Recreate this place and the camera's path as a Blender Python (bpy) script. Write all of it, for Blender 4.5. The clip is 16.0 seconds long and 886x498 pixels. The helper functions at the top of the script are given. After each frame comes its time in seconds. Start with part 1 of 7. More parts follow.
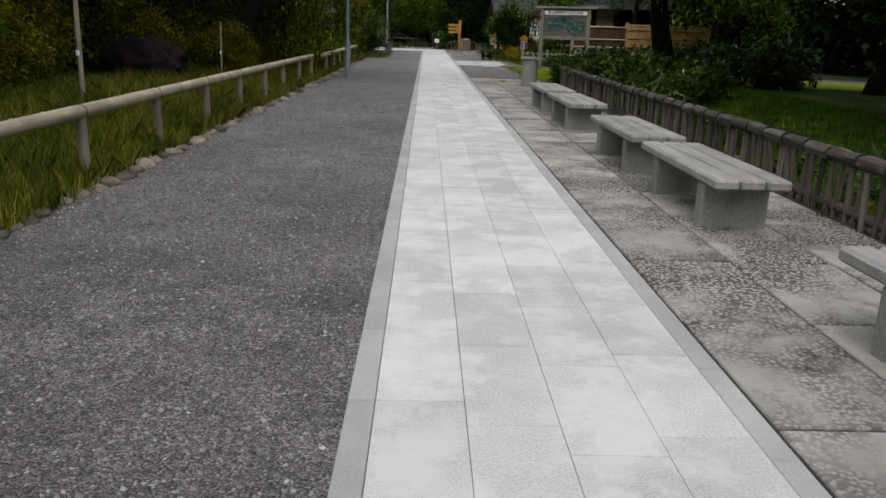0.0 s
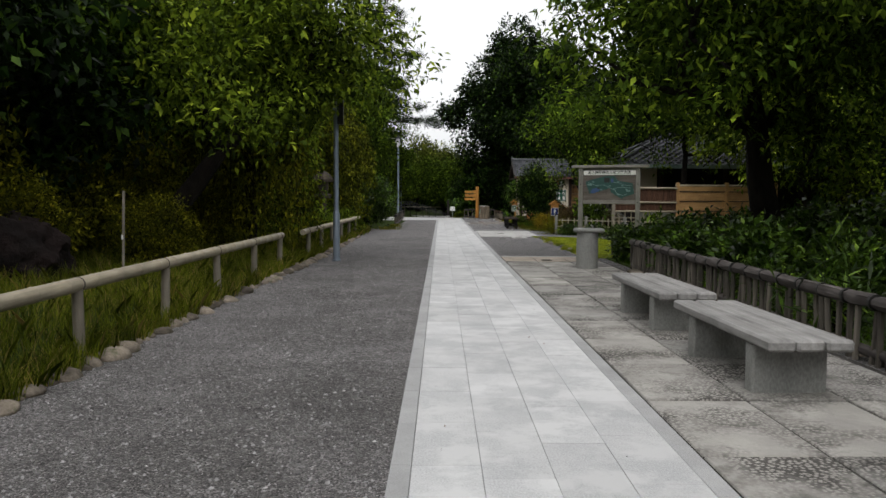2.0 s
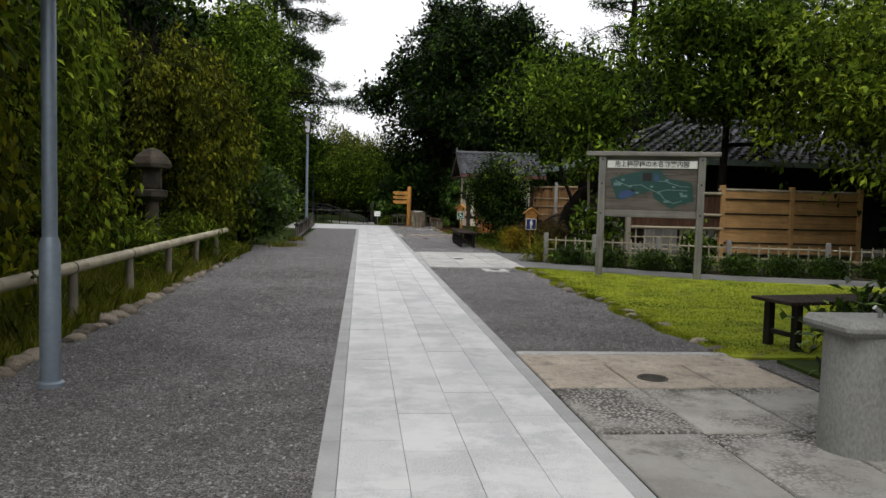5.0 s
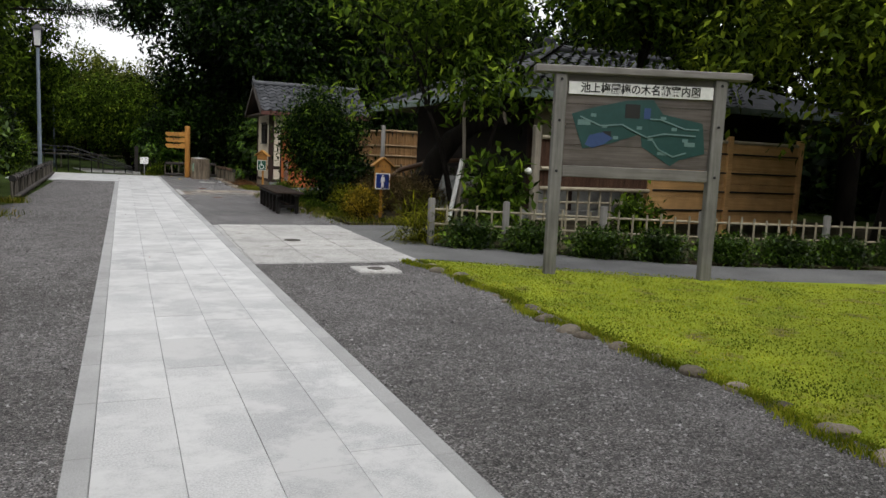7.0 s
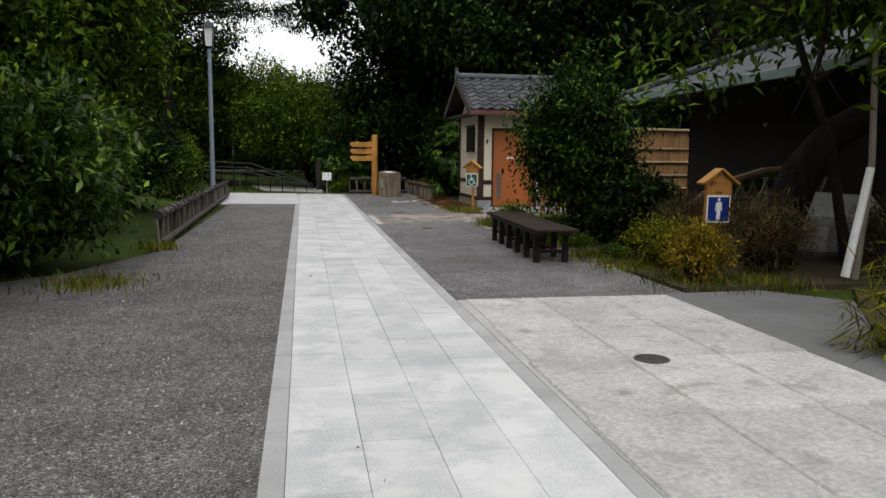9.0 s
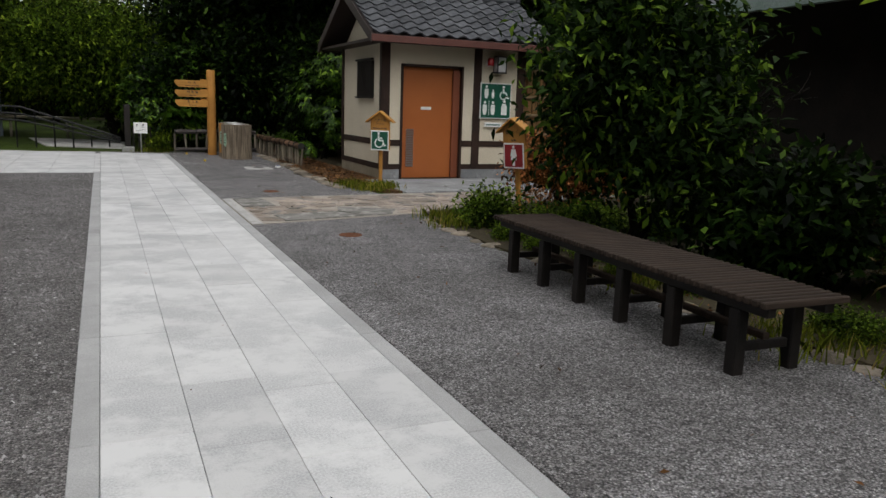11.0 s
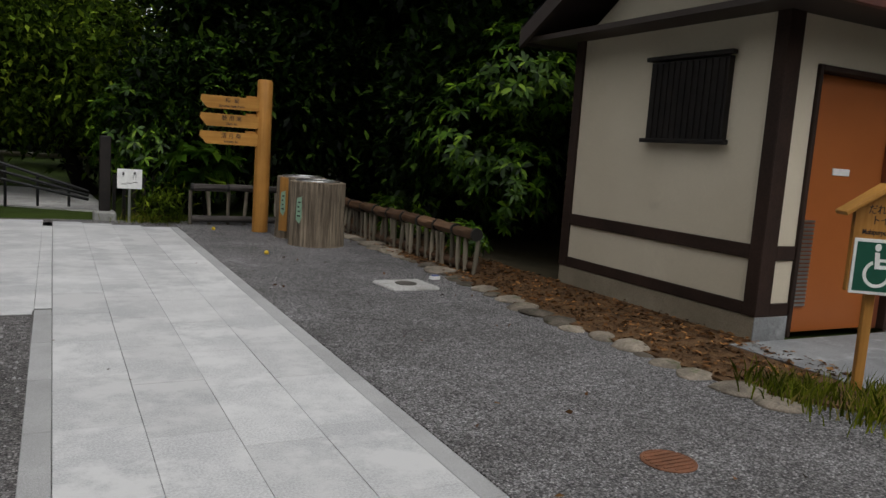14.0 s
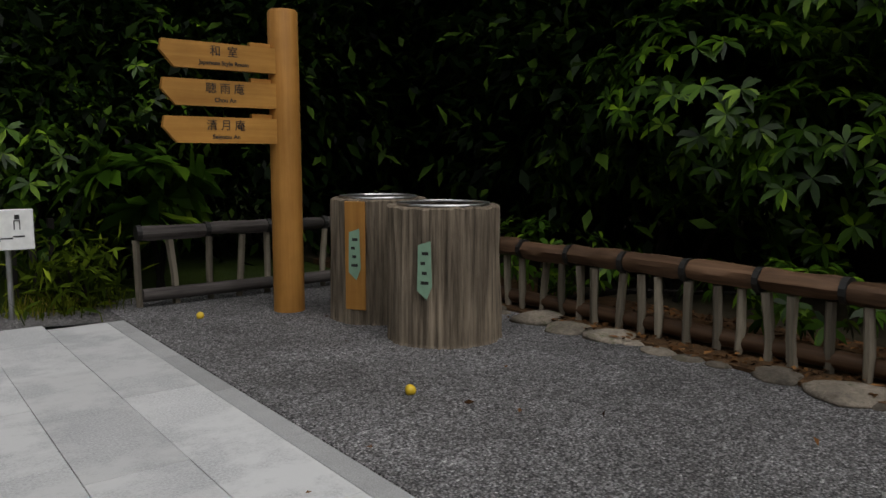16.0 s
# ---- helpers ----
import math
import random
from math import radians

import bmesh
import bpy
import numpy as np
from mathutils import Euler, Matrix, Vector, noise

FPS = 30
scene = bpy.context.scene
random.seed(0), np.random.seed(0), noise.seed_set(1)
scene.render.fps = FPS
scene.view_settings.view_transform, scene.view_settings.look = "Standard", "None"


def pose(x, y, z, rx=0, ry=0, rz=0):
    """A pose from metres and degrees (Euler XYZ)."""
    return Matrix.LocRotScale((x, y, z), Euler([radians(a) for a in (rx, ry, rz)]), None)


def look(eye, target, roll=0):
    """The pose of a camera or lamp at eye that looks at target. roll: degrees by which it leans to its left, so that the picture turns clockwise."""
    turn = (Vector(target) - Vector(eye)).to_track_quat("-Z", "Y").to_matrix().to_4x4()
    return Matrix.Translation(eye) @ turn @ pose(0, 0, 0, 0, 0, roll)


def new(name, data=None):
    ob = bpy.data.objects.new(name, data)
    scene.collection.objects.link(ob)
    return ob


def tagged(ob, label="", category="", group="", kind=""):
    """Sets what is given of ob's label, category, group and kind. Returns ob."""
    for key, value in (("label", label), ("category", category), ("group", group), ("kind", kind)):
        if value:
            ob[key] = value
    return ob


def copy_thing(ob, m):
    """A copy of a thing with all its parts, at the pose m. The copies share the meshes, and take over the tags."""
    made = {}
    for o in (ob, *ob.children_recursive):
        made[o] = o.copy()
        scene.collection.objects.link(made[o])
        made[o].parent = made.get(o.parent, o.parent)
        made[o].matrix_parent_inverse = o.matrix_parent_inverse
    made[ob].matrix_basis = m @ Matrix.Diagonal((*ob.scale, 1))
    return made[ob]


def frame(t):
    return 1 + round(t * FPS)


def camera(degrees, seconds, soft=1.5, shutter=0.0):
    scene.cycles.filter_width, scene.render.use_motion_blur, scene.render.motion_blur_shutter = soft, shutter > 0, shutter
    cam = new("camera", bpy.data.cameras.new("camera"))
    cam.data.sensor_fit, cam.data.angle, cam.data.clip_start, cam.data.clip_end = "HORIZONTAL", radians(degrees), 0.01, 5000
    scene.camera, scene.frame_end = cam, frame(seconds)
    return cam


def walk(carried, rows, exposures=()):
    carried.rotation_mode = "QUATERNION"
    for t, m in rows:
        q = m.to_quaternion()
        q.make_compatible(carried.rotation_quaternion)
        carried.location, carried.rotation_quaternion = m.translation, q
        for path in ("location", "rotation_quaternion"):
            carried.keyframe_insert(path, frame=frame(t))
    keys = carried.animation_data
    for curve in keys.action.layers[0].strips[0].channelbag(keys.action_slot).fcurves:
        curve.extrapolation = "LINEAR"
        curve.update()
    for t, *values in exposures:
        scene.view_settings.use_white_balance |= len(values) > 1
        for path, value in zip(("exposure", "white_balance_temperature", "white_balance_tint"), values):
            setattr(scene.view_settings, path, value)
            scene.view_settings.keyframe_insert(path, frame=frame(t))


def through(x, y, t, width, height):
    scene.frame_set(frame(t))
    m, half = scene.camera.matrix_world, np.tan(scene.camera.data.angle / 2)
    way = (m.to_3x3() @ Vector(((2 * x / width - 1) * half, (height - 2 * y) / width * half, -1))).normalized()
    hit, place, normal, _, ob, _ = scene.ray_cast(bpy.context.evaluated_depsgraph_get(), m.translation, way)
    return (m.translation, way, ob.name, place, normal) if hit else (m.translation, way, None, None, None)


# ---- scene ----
cam = camera(60.8, 16.0)
PATH = [
    (0, (0.227, 2.937, 1.158), (0.285, 4.857, 0.599), 1.9),
    (0.5, (0.241, 4.05, 1.12), (0.251, 5.995, 0.651), 0.7),
    (1, (0.205, 5.341, 1.125), (0.186, 7.316, 0.811), 0.9),
    (1.5, (0.189, 6.648, 1.129), (0.153, 8.638, 0.936), 0.5),
    (2, (0.206, 8.085, 1.11), (0.213, 10.081, 0.973), 0.3),
    (2.5, (0.195, 9.477, 1.086), (0.231, 11.471, 0.927), 2.4),
    (3, (0.168, 10.893, 1.079), (0.314, 12.869, 0.809), 2.5),
    (5.5, (0.168, 18.121, 1.135), (0.432, 20.101, 1.023), 1.0),
    (6, (0.206, 19.532, 1.105), (0.702, 21.465, 0.969), 0.6),
    (6.5, (0.204, 20.832, 1.115), (0.859, 22.713, 0.938), 1.9),
    (7, (0.197, 22.185, 1.093), (0.977, 24.011, 0.848), 2.6),
    (7.5, (0.154, 23.449, 1.087), (0.861, 25.302, 0.823), 3.3),
    (8, (0.162, 24.783, 1.115), (0.584, 26.725, 0.895), 2.2),
    (8.5, (0.163, 26.039, 1.123), (0.479, 28.001, 0.897), 0.5),
    (11, (0.144, 32.652, 1.096), (0.954, 34.443, 0.728), 1.9),
    (11.5, (0.119, 33.886, 1.081), (0.961, 35.677, 0.79), 1.1),
    (12, (0.101, 35.2, 1.047), (1.055, 36.918, 0.675), 1.1),
    (12.5, (0.071, 36.416, 1.042), (1.047, 38.106, 0.605), 2.6),
    (13, (0.063, 37.72, 1.073), (0.991, 39.452, 0.702), 3.6),
    (13.5, (0.104, 38.901, 1.065), (1.012, 40.655, 0.754), 4.6),
    (14, (0.091, 40.192, 1.027), (1.01, 41.95, 0.774), 4.0),
    (14.5, (0.15, 41.388, 0.954), (1.15, 43.079, 0.58), 2.3),
    (15, (0.205, 42.619, 0.948), (1.259, 44.275, 0.564), -0.2),
    (15.5, (0.228, 43.668, 0.884), (1.334, 45.313, 0.614), -0.3),
    (16, (0.252, 44.719, 0.871), (1.466, 46.294, 0.632), 0.0),
]
EXPOSURE = [(0, 0.38), (0.5, 0.36), (1.0, 0.32), (1.6, 0.34), (3.2, 0.42), (5.4, 0.54), (8.7, 0.54), (10.8, 0.4), (13, 0.26), (14.3, 0.1), (15, -0.06), (16, 0.02)]
walk(cam, [(t, look(eye, target, roll)) for t, eye, target, roll in PATH], EXPOSURE)

# ---- world, sun, exposure ----
world = bpy.data.worlds.new("world")
scene.world = world
world.use_nodes = True
wn, wl = world.node_tree.nodes, world.node_tree.links
sky = wn.new("ShaderNodeTexSky")
sky.sky_type, sky.sun_disc = "NISHITA", False
sky.sun_elevation, sky.sun_rotation = radians(60), radians(180)
sky.air_density, sky.dust_density, sky.ozone_density = 1.0, 6.0, 1.0
grey = wn.new("ShaderNodeHueSaturation")
grey.inputs["Saturation"].default_value = 0.15
wl.new(sky.outputs[0], grey.inputs["Color"])
cloud = wn.new("ShaderNodeMix")
cloud.data_type = "RGBA"
cloud.inputs[0].default_value = 0.55
cloud.inputs[7].default_value = (7.4, 7.5, 7.6, 1)
wl.new(grey.outputs[0], cloud.inputs[6])
wl.new(cloud.outputs[2], wn["Background"].inputs[0])
wn["Background"].inputs[1].default_value = 0.15
sun_data = bpy.data.lights.new("sun", "SUN")
sun_data.energy, sun_data.angle, sun_data.color = 0.5, radians(70), (1.0, 0.98, 0.95)
sun = new("sun", sun_data)
sun.matrix_world = look((0, -22, 40), (0, 0, 0))


# ---- materials ----
def ramp(nt, fac, stops):
    n = nt.nodes.new("ShaderNodeValToRGB")
    els = n.color_ramp.elements
    while len(els) < len(stops):
        els.new(0.5)
    for e, (p, c) in zip(els, stops):
        e.position, e.color = p, (*c, 1)
    nt.links.new(fac, n.inputs[0])
    return n.outputs[0]


def coords(nt, scale=(1, 1, 1)):
    t = nt.nodes.new("ShaderNodeTexCoord")
    m = nt.nodes.new("ShaderNodeMapping")
    m.inputs["Scale"].default_value = scale
    nt.links.new(t.outputs["Object"], m.inputs[0])
    return m.outputs[0]


def world_coords(nt, scale=(1, 1, 1)):
    t = nt.nodes.new("ShaderNodeNewGeometry")
    m = nt.nodes.new("ShaderNodeMapping")
    m.inputs["Scale"].default_value = scale
    nt.links.new(t.outputs["Position"], m.inputs[0])
    return m.outputs[0]


def noisy(nt, vec, scale, detail=4, rough=0.6):
    n = nt.nodes.new("ShaderNodeTexNoise")
    n.inputs["Scale"].default_value, n.inputs["Detail"].default_value, n.inputs["Roughness"].default_value = scale, detail, rough
    nt.links.new(vec, n.inputs["Vector"])
    return n.outputs["Fac"]


def cells(nt, vec, scale, out="Color", feature="F1"):
    n = nt.nodes.new("ShaderNodeTexVoronoi")
    n.feature = feature
    n.inputs["Scale"].default_value = scale
    nt.links.new(vec, n.inputs["Vector"])
    return n.outputs[out]


def mix(nt, a, b, fac, mode="MIX"):
    n = nt.nodes.new("ShaderNodeMix")
    n.data_type, n.blend_type = "RGBA", mode
    for sock, v in ((n.inputs[0], fac), (n.inputs[6], a), (n.inputs[7], b)):
        if hasattr(v, "is_output"):
            nt.links.new(v, sock)
        else:
            sock.default_value = v if isinstance(v, (int, float)) else (*v, 1)
    return n.outputs[2]


def bumped(nt, bsdf, height, strength, distance):
    b = nt.nodes.new("ShaderNodeBump")
    b.inputs["Strength"].default_value, b.inputs["Distance"].default_value = strength, distance
    nt.links.new(height, b.inputs["Height"])
    nt.links.new(b.outputs[0], bsdf.inputs["Normal"])


def material(name, rough=0.8, metal=0.0):
    m = bpy.data.materials.new(name)
    m.use_nodes = True
    b = m.node_tree.nodes["Principled BSDF"]
    b.inputs["Roughness"].default_value, b.inputs["Metallic"].default_value = rough, metal
    return m, m.node_tree, b


def surface(name, dark, light, rough=0.8, big=1.5, fine=60.0, bump=0.3, depth=0.004, stretch=(1, 1, 1), stain=None, stain_at=0.62, metal=0.0, piece=0.0):
    """A mottled surface: broad tone, fine grain and relief, optional stains, tone by piece."""
    m, nt, b = material(name, rough, metal)
    if rough >= 0.88:
        b.inputs["Specular IOR Level"].default_value = 0.15
    elif rough >= 0.55 and metal == 0:
        b.inputs["Specular IOR Level"].default_value = 0.25
    v = world_coords(nt, stretch)
    broad, grain = noisy(nt, v, big, 5), noisy(nt, v, fine, 3)
    c = ramp(nt, broad, [(0.3, dark), (0.7, light)])
    c = mix(nt, c, ramp(nt, grain, [(0.3, (0.55, 0.55, 0.55)), (0.7, (1.3, 1.3, 1.3))]), 0.55, "MULTIPLY")
    if stain:
        s = ramp(nt, noisy(nt, v, big * 1.7, 8, 0.7), [(stain_at - 0.06, (0, 0, 0)), (stain_at + 0.06, (1, 1, 1))])
        c = mix(nt, c, stain, s)
    if piece:
        info = nt.nodes.new("ShaderNodeObjectInfo")
        tone = ramp(nt, info.outputs["Random"], [(0, (1 - piece,) * 3), (1, (1 + piece,) * 3)])
        c = mix(nt, c, tone, 1.0, "MULTIPLY")
    nt.links.new(c, b.inputs["Base Color"])
    bumped(nt, b, grain, bump, depth)
    return m


def plain(name, colour, rough=0.5, metal=0.0):
    m, nt, b = material(name, rough, metal)
    v = world_coords(nt)
    g = noisy(nt, v, 25, 4)
    c = mix(nt, colour, ramp(nt, g, [(0.3, (0.8, 0.8, 0.8)), (0.7, (1.1, 1.1, 1.1))]), 0.6, "MULTIPLY")
    nt.links.new(c, b.inputs["Base Color"])
    bumped(nt, b, g, 0.08, 0.002)
    return m


def wood(name, dark, light, along="z", rough=0.75, piece=0.12, low=0.25, high=0.75):
    stretch = {"x": (1.2, 22, 22), "y": (22, 1.2, 22), "z": (22, 22, 1.2)}[along]
    m, nt, b = material(name, rough)
    b.inputs["Specular IOR Level"].default_value = 0.2
    v = coords(nt, stretch)
    g = noisy(nt, v, 1.6, 6, 0.65)
    w = noisy(nt, world_coords(nt), 3.0, 4)
    c = ramp(nt, g, [(low, dark), (high, light)])
    c = mix(nt, c, ramp(nt, w, [(0.3, (0.65, 0.65, 0.65)), (0.7, (1.2, 1.2, 1.2))]), 0.7, "MULTIPLY")
    info = nt.nodes.new("ShaderNodeObjectInfo")
    c = mix(nt, c, ramp(nt, info.outputs["Random"], [(0, (1 - piece,) * 3), (1, (1 + piece,) * 3)]), 1.0, "MULTIPLY")
    nt.links.new(c, b.inputs["Base Color"])
    bumped(nt, b, g, 0.5, 0.004)
    return m


def foliage(name, dark, light, tip=None, through=0.42, rough=0.6, gloss=0.06):
    m, nt, b = material(name, rough)
    geo = nt.nodes.new("ShaderNodeNewGeometry")
    # Dark stop halved: shade on the inner leaves goes into the colour.
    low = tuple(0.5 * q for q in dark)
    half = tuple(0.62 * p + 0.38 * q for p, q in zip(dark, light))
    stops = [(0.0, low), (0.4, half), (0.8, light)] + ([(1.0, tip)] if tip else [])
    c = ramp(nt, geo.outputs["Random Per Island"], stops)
    # Noise paints lit and shaded clumps into the leaf colour.
    clump_shade = noisy(nt, world_coords(nt), 2.2, 3)
    c = mix(nt, c, ramp(nt, clump_shade, [(0.34, (0.3, 0.33, 0.32)), (0.66, (1.6, 1.5, 1.25))]), 0.9, "MULTIPLY")
    nt.links.new(c, b.inputs["Base Color"])
    b.inputs["Specular IOR Level"].default_value = gloss
    tr = nt.nodes.new("ShaderNodeBsdfTranslucent")
    nt.links.new(c, tr.inputs[0])
    ms = nt.nodes.new("ShaderNodeMixShader")
    ms.inputs[0].default_value = through
    nt.links.new(b.outputs[0], ms.inputs[1])
    nt.links.new(tr.outputs[0], ms.inputs[2])
    nt.links.new(ms.outputs[0], nt.nodes["Material Output"].inputs[0])
    return m


def gravel_material(name, tint):
    m, nt, b = material(name, 0.85)
    v = world_coords(nt)
    col = cells(nt, v, 120)
    sep = nt.nodes.new("ShaderNodeSeparateColor")
    nt.links.new(col, sep.inputs[0])
    c = ramp(nt, sep.outputs[0], [(0.0, (0.09, 0.087, 0.086)), (0.5, (0.19, 0.184, 0.182)), (0.95, (0.31, 0.302, 0.30)), (1.0, (0.48, 0.47, 0.46))])
    gap = cells(nt, v, 120, "Distance")
    # Colour darkened toward chip edges, as the shade between the stones.
    c = mix(nt, c, ramp(nt, gap, [(0.35, (1, 1, 1)), (0.8, (0.2, 0.2, 0.2))]), 1.0, "MULTIPLY")
    c = mix(nt, c, ramp(nt, noisy(nt, v, 0.7, 5), [(0.3, (0.6, 0.59, 0.58)), (0.7, (1.3, 1.3, 1.32))]), 0.8, "MULTIPLY")
    drift = noisy(nt, v, 3.2, 6, 0.7)
    c = mix(nt, c, ramp(nt, drift, [(0.32, (0.66, 0.65, 0.64)), (0.68, (1.25, 1.25, 1.25))]), 0.85, "MULTIPLY")
    c = mix(nt, c, ramp(nt, noisy(nt, v, 26, 4, 0.7), [(0.34, (0.55, 0.54, 0.53)), (0.66, (1.4, 1.4, 1.4))]), 0.8, "MULTIPLY")
    c = mix(nt, c, tint, 1.0, "MULTIPLY")
    nt.links.new(c, b.inputs["Base Color"])
    inv = nt.nodes.new("ShaderNodeMath")
    inv.operation = "SUBTRACT"
    inv.inputs[0].default_value = 1.0
    nt.links.new(gap, inv.inputs[1])
    bumped(nt, b, inv.outputs[0], 1.0, 0.015)
    return m


def pitted_concrete():
    """Washed-out concrete: pale skin, worn patches of dark pits between the pebbles."""
    m, nt, b = material("old_concrete", 0.9)
    own = nt.nodes.new("ShaderNodeObjectInfo")
    shift = nt.nodes.new("ShaderNodeVectorMath")
    shift.operation = "MULTIPLY_ADD"
    nt.links.new(own.outputs["Random"], shift.inputs[0])
    shift.inputs[1].default_value = (40, 23, 0)
    nt.links.new(world_coords(nt), shift.inputs[2])
    v = shift.outputs[0]
    c = ramp(nt, noisy(nt, v, 2.3, 6), [(0.3, (0.225, 0.215, 0.20)), (0.7, (0.39, 0.376, 0.352))])
    worn = ramp(nt, noisy(nt, v, 1.1, 6, 0.65), [(0.43, (0.06, 0.06, 0.06)), (0.57, (1, 1, 1))])
    stone = cells(nt, v, 48, "Distance")
    pits = ramp(nt, stone, [(0.28, (1.05, 1.04, 1.03)), (0.56, (0.2, 0.194, 0.188))])
    c = mix(nt, c, mix(nt, c, pits, 1.0, "MULTIPLY"), worn)
    stains = ramp(nt, noisy(nt, v, 1.9, 8, 0.7), [(0.55, (1, 1, 1)), (0.66, (0.4, 0.39, 0.37))])
    c = mix(nt, c, stains, 1.0, "MULTIPLY")
    info = nt.nodes.new("ShaderNodeObjectInfo")
    c = mix(nt, c, ramp(nt, info.outputs["Random"], [(0, (0.85,) * 3), (1, (1.12, 1.11, 1.09))]), 1.0, "MULTIPLY")
    nt.links.new(c, b.inputs["Base Color"])
    grain = noisy(nt, v, 110, 3)
    bumped(nt, b, mix(nt, grain, stone, worn), 0.8, 0.008)
    return m


GRAVEL = gravel_material("gravel", (1.02, 1.0, 0.995))
# Slightly bluer gravel, its tint raised a third to carry brighter light here.
LIT_HUT_GRAVEL = gravel_material("lit_blue_grey_gravel", (1.32, 1.325, 1.35))
CRACK = surface("dark_joint", (0.03, 0.028, 0.025), (0.06, 0.055, 0.05), 0.95, 6, 80)


def pebble_material():
    m, nt, b = material("pebble", 0.85)
    geo = nt.nodes.new("ShaderNodeNewGeometry")
    c = ramp(nt, geo.outputs["Random Per Island"], [(0.0, (0.045, 0.043, 0.042)), (0.5, (0.165, 0.16, 0.16)), (0.98, (0.33, 0.322, 0.32)), (1.0, (0.46, 0.45, 0.44))])
    c = mix(nt, c, ramp(nt, noisy(nt, world_coords(nt), 160, 3), [(0.3, (0.75, 0.75, 0.75)), (0.7, (1.15, 1.15, 1.15))]), 0.8, "MULTIPLY")
    nt.links.new(c, b.inputs["Base Color"])
    b.inputs["Specular IOR Level"].default_value = 0.25
    return m


PEBBLE = pebble_material()
EARTH = surface("earth", (0.03, 0.026, 0.016), (0.075, 0.06, 0.035), 0.95, 1.2, 40, 0.8, 0.02)
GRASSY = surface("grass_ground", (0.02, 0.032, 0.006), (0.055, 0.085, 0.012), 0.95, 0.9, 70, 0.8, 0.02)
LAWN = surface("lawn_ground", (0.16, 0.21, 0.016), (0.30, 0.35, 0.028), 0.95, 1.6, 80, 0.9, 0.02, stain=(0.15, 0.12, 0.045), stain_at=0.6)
SLAB = surface("granite_slab", (0.37, 0.374, 0.38), (0.485, 0.485, 0.487), 0.7, 1.7, 120, 0.4, 0.002, stain=(0.495, 0.495, 0.495), stain_at=0.52, piece=0.09)
KERB = surface("granite_kerb", (0.27, 0.27, 0.27), (0.36, 0.36, 0.36), 0.75, 2.5, 230, 0.25, 0.0015, piece=0.07)
JOINT = surface("joint_mortar", (0.33, 0.328, 0.322), (0.42, 0.415, 0.41), 0.95, 4, 90)
FLAG_MORTAR = surface("flagstone_mortar", (0.24, 0.215, 0.185), (0.33, 0.30, 0.265), 0.95, 4, 90)
CONCRETE = pitted_concrete()
PALE_CONCRETE = surface("pale_concrete", (0.31, 0.305, 0.295), (0.44, 0.433, 0.42), 0.9, 2.2, 45, 0.9, 0.007, stain=(0.24, 0.23, 0.212), stain_at=0.6, piece=0.12)
CAST = surface("cast_concrete", (0.20, 0.20, 0.19), (0.30, 0.30, 0.285), 0.88, 2.2, 90, 0.35, 0.003, stretch=(1, 1, 0.5), stain=(0.13, 0.13, 0.12), stain_at=0.64)
ASPHALT = surface("asphalt_path", (0.10, 0.10, 0.10), (0.16, 0.16, 0.16), 0.9, 1.2, 140, 0.5, 0.004)
PATCH = surface("lichened_grey_slab", (0.105, 0.10, 0.092), (0.20, 0.193, 0.18), 0.9, 3.5, 80, 0.8, 0.006, stain=(0.31, 0.30, 0.28), stain_at=0.56)
FLAG = surface("flagstone", (0.175, 0.142, 0.115), (0.33, 0.28, 0.235), 0.85, 3.0, 90, 0.7, 0.006, stain=(0.12, 0.12, 0.118), stain_at=0.56, piece=0.25)
ROCK = surface("field_stone", (0.075, 0.065, 0.052), (0.26, 0.22, 0.175), 0.9, 5, 60, 0.8, 0.012, stain=(0.06, 0.07, 0.03), stain_at=0.62, piece=0.55)
DARK_ROCK = surface("dark_rock", (0.005, 0.004, 0.004), (0.02, 0.013, 0.012), 0.9, 3, 30, 1.0, 0.03)
STONE = surface("lantern_stone", (0.02, 0.016, 0.012), (0.085, 0.07, 0.052), 0.9, 5, 70, 0.7, 0.01, stain=(0.05, 0.05, 0.045), stain_at=0.6)
GREY_WOOD = wood("weathered_grey_wood", (0.17, 0.165, 0.16), (0.34, 0.33, 0.32), "y")
POST_WOOD = wood("grey_post_wood", (0.12, 0.115, 0.105), (0.24, 0.23, 0.215), "z")
BOARD_WOOD = wood("grey_board_wood", (0.13, 0.12, 0.11), (0.25, 0.235, 0.22), "x")
DARK_BOARD = wood("brown_grey_board", (0.055, 0.046, 0.04), (0.15, 0.13, 0.118), "x", 0.75, 0.2)
APRON = surface("grey_apron_concrete", (0.15, 0.155, 0.16), (0.25, 0.255, 0.26), 0.75, 2.2, 120, 0.4, 0.003, stain=(0.33, 0.335, 0.34), stain_at=0.6)
PALE_PICKET = wood("pale_split_picket", (0.075, 0.063, 0.047), (0.29, 0.25, 0.19), "z", 0.85, 0.5)
TIE = plain("brown_twine", (0.06, 0.05, 0.04), 0.9)
BAMBOO = wood("pale_bamboo", (0.22, 0.19, 0.13), (0.42, 0.37, 0.28), "y", 0.5)
BAMBOO_POST = wood("grey_bamboo_post", (0.16, 0.14, 0.11), (0.30, 0.265, 0.215), "z", 0.6)
OLD_LOG = wood("mossy_log", (0.028, 0.024, 0.022), (0.12, 0.106, 0.1), "y", 0.85, 0.35)
OLD_PICKET = wood("old_picket", (0.04, 0.036, 0.03), (0.17, 0.15, 0.125), "z", 0.8, 0.5)
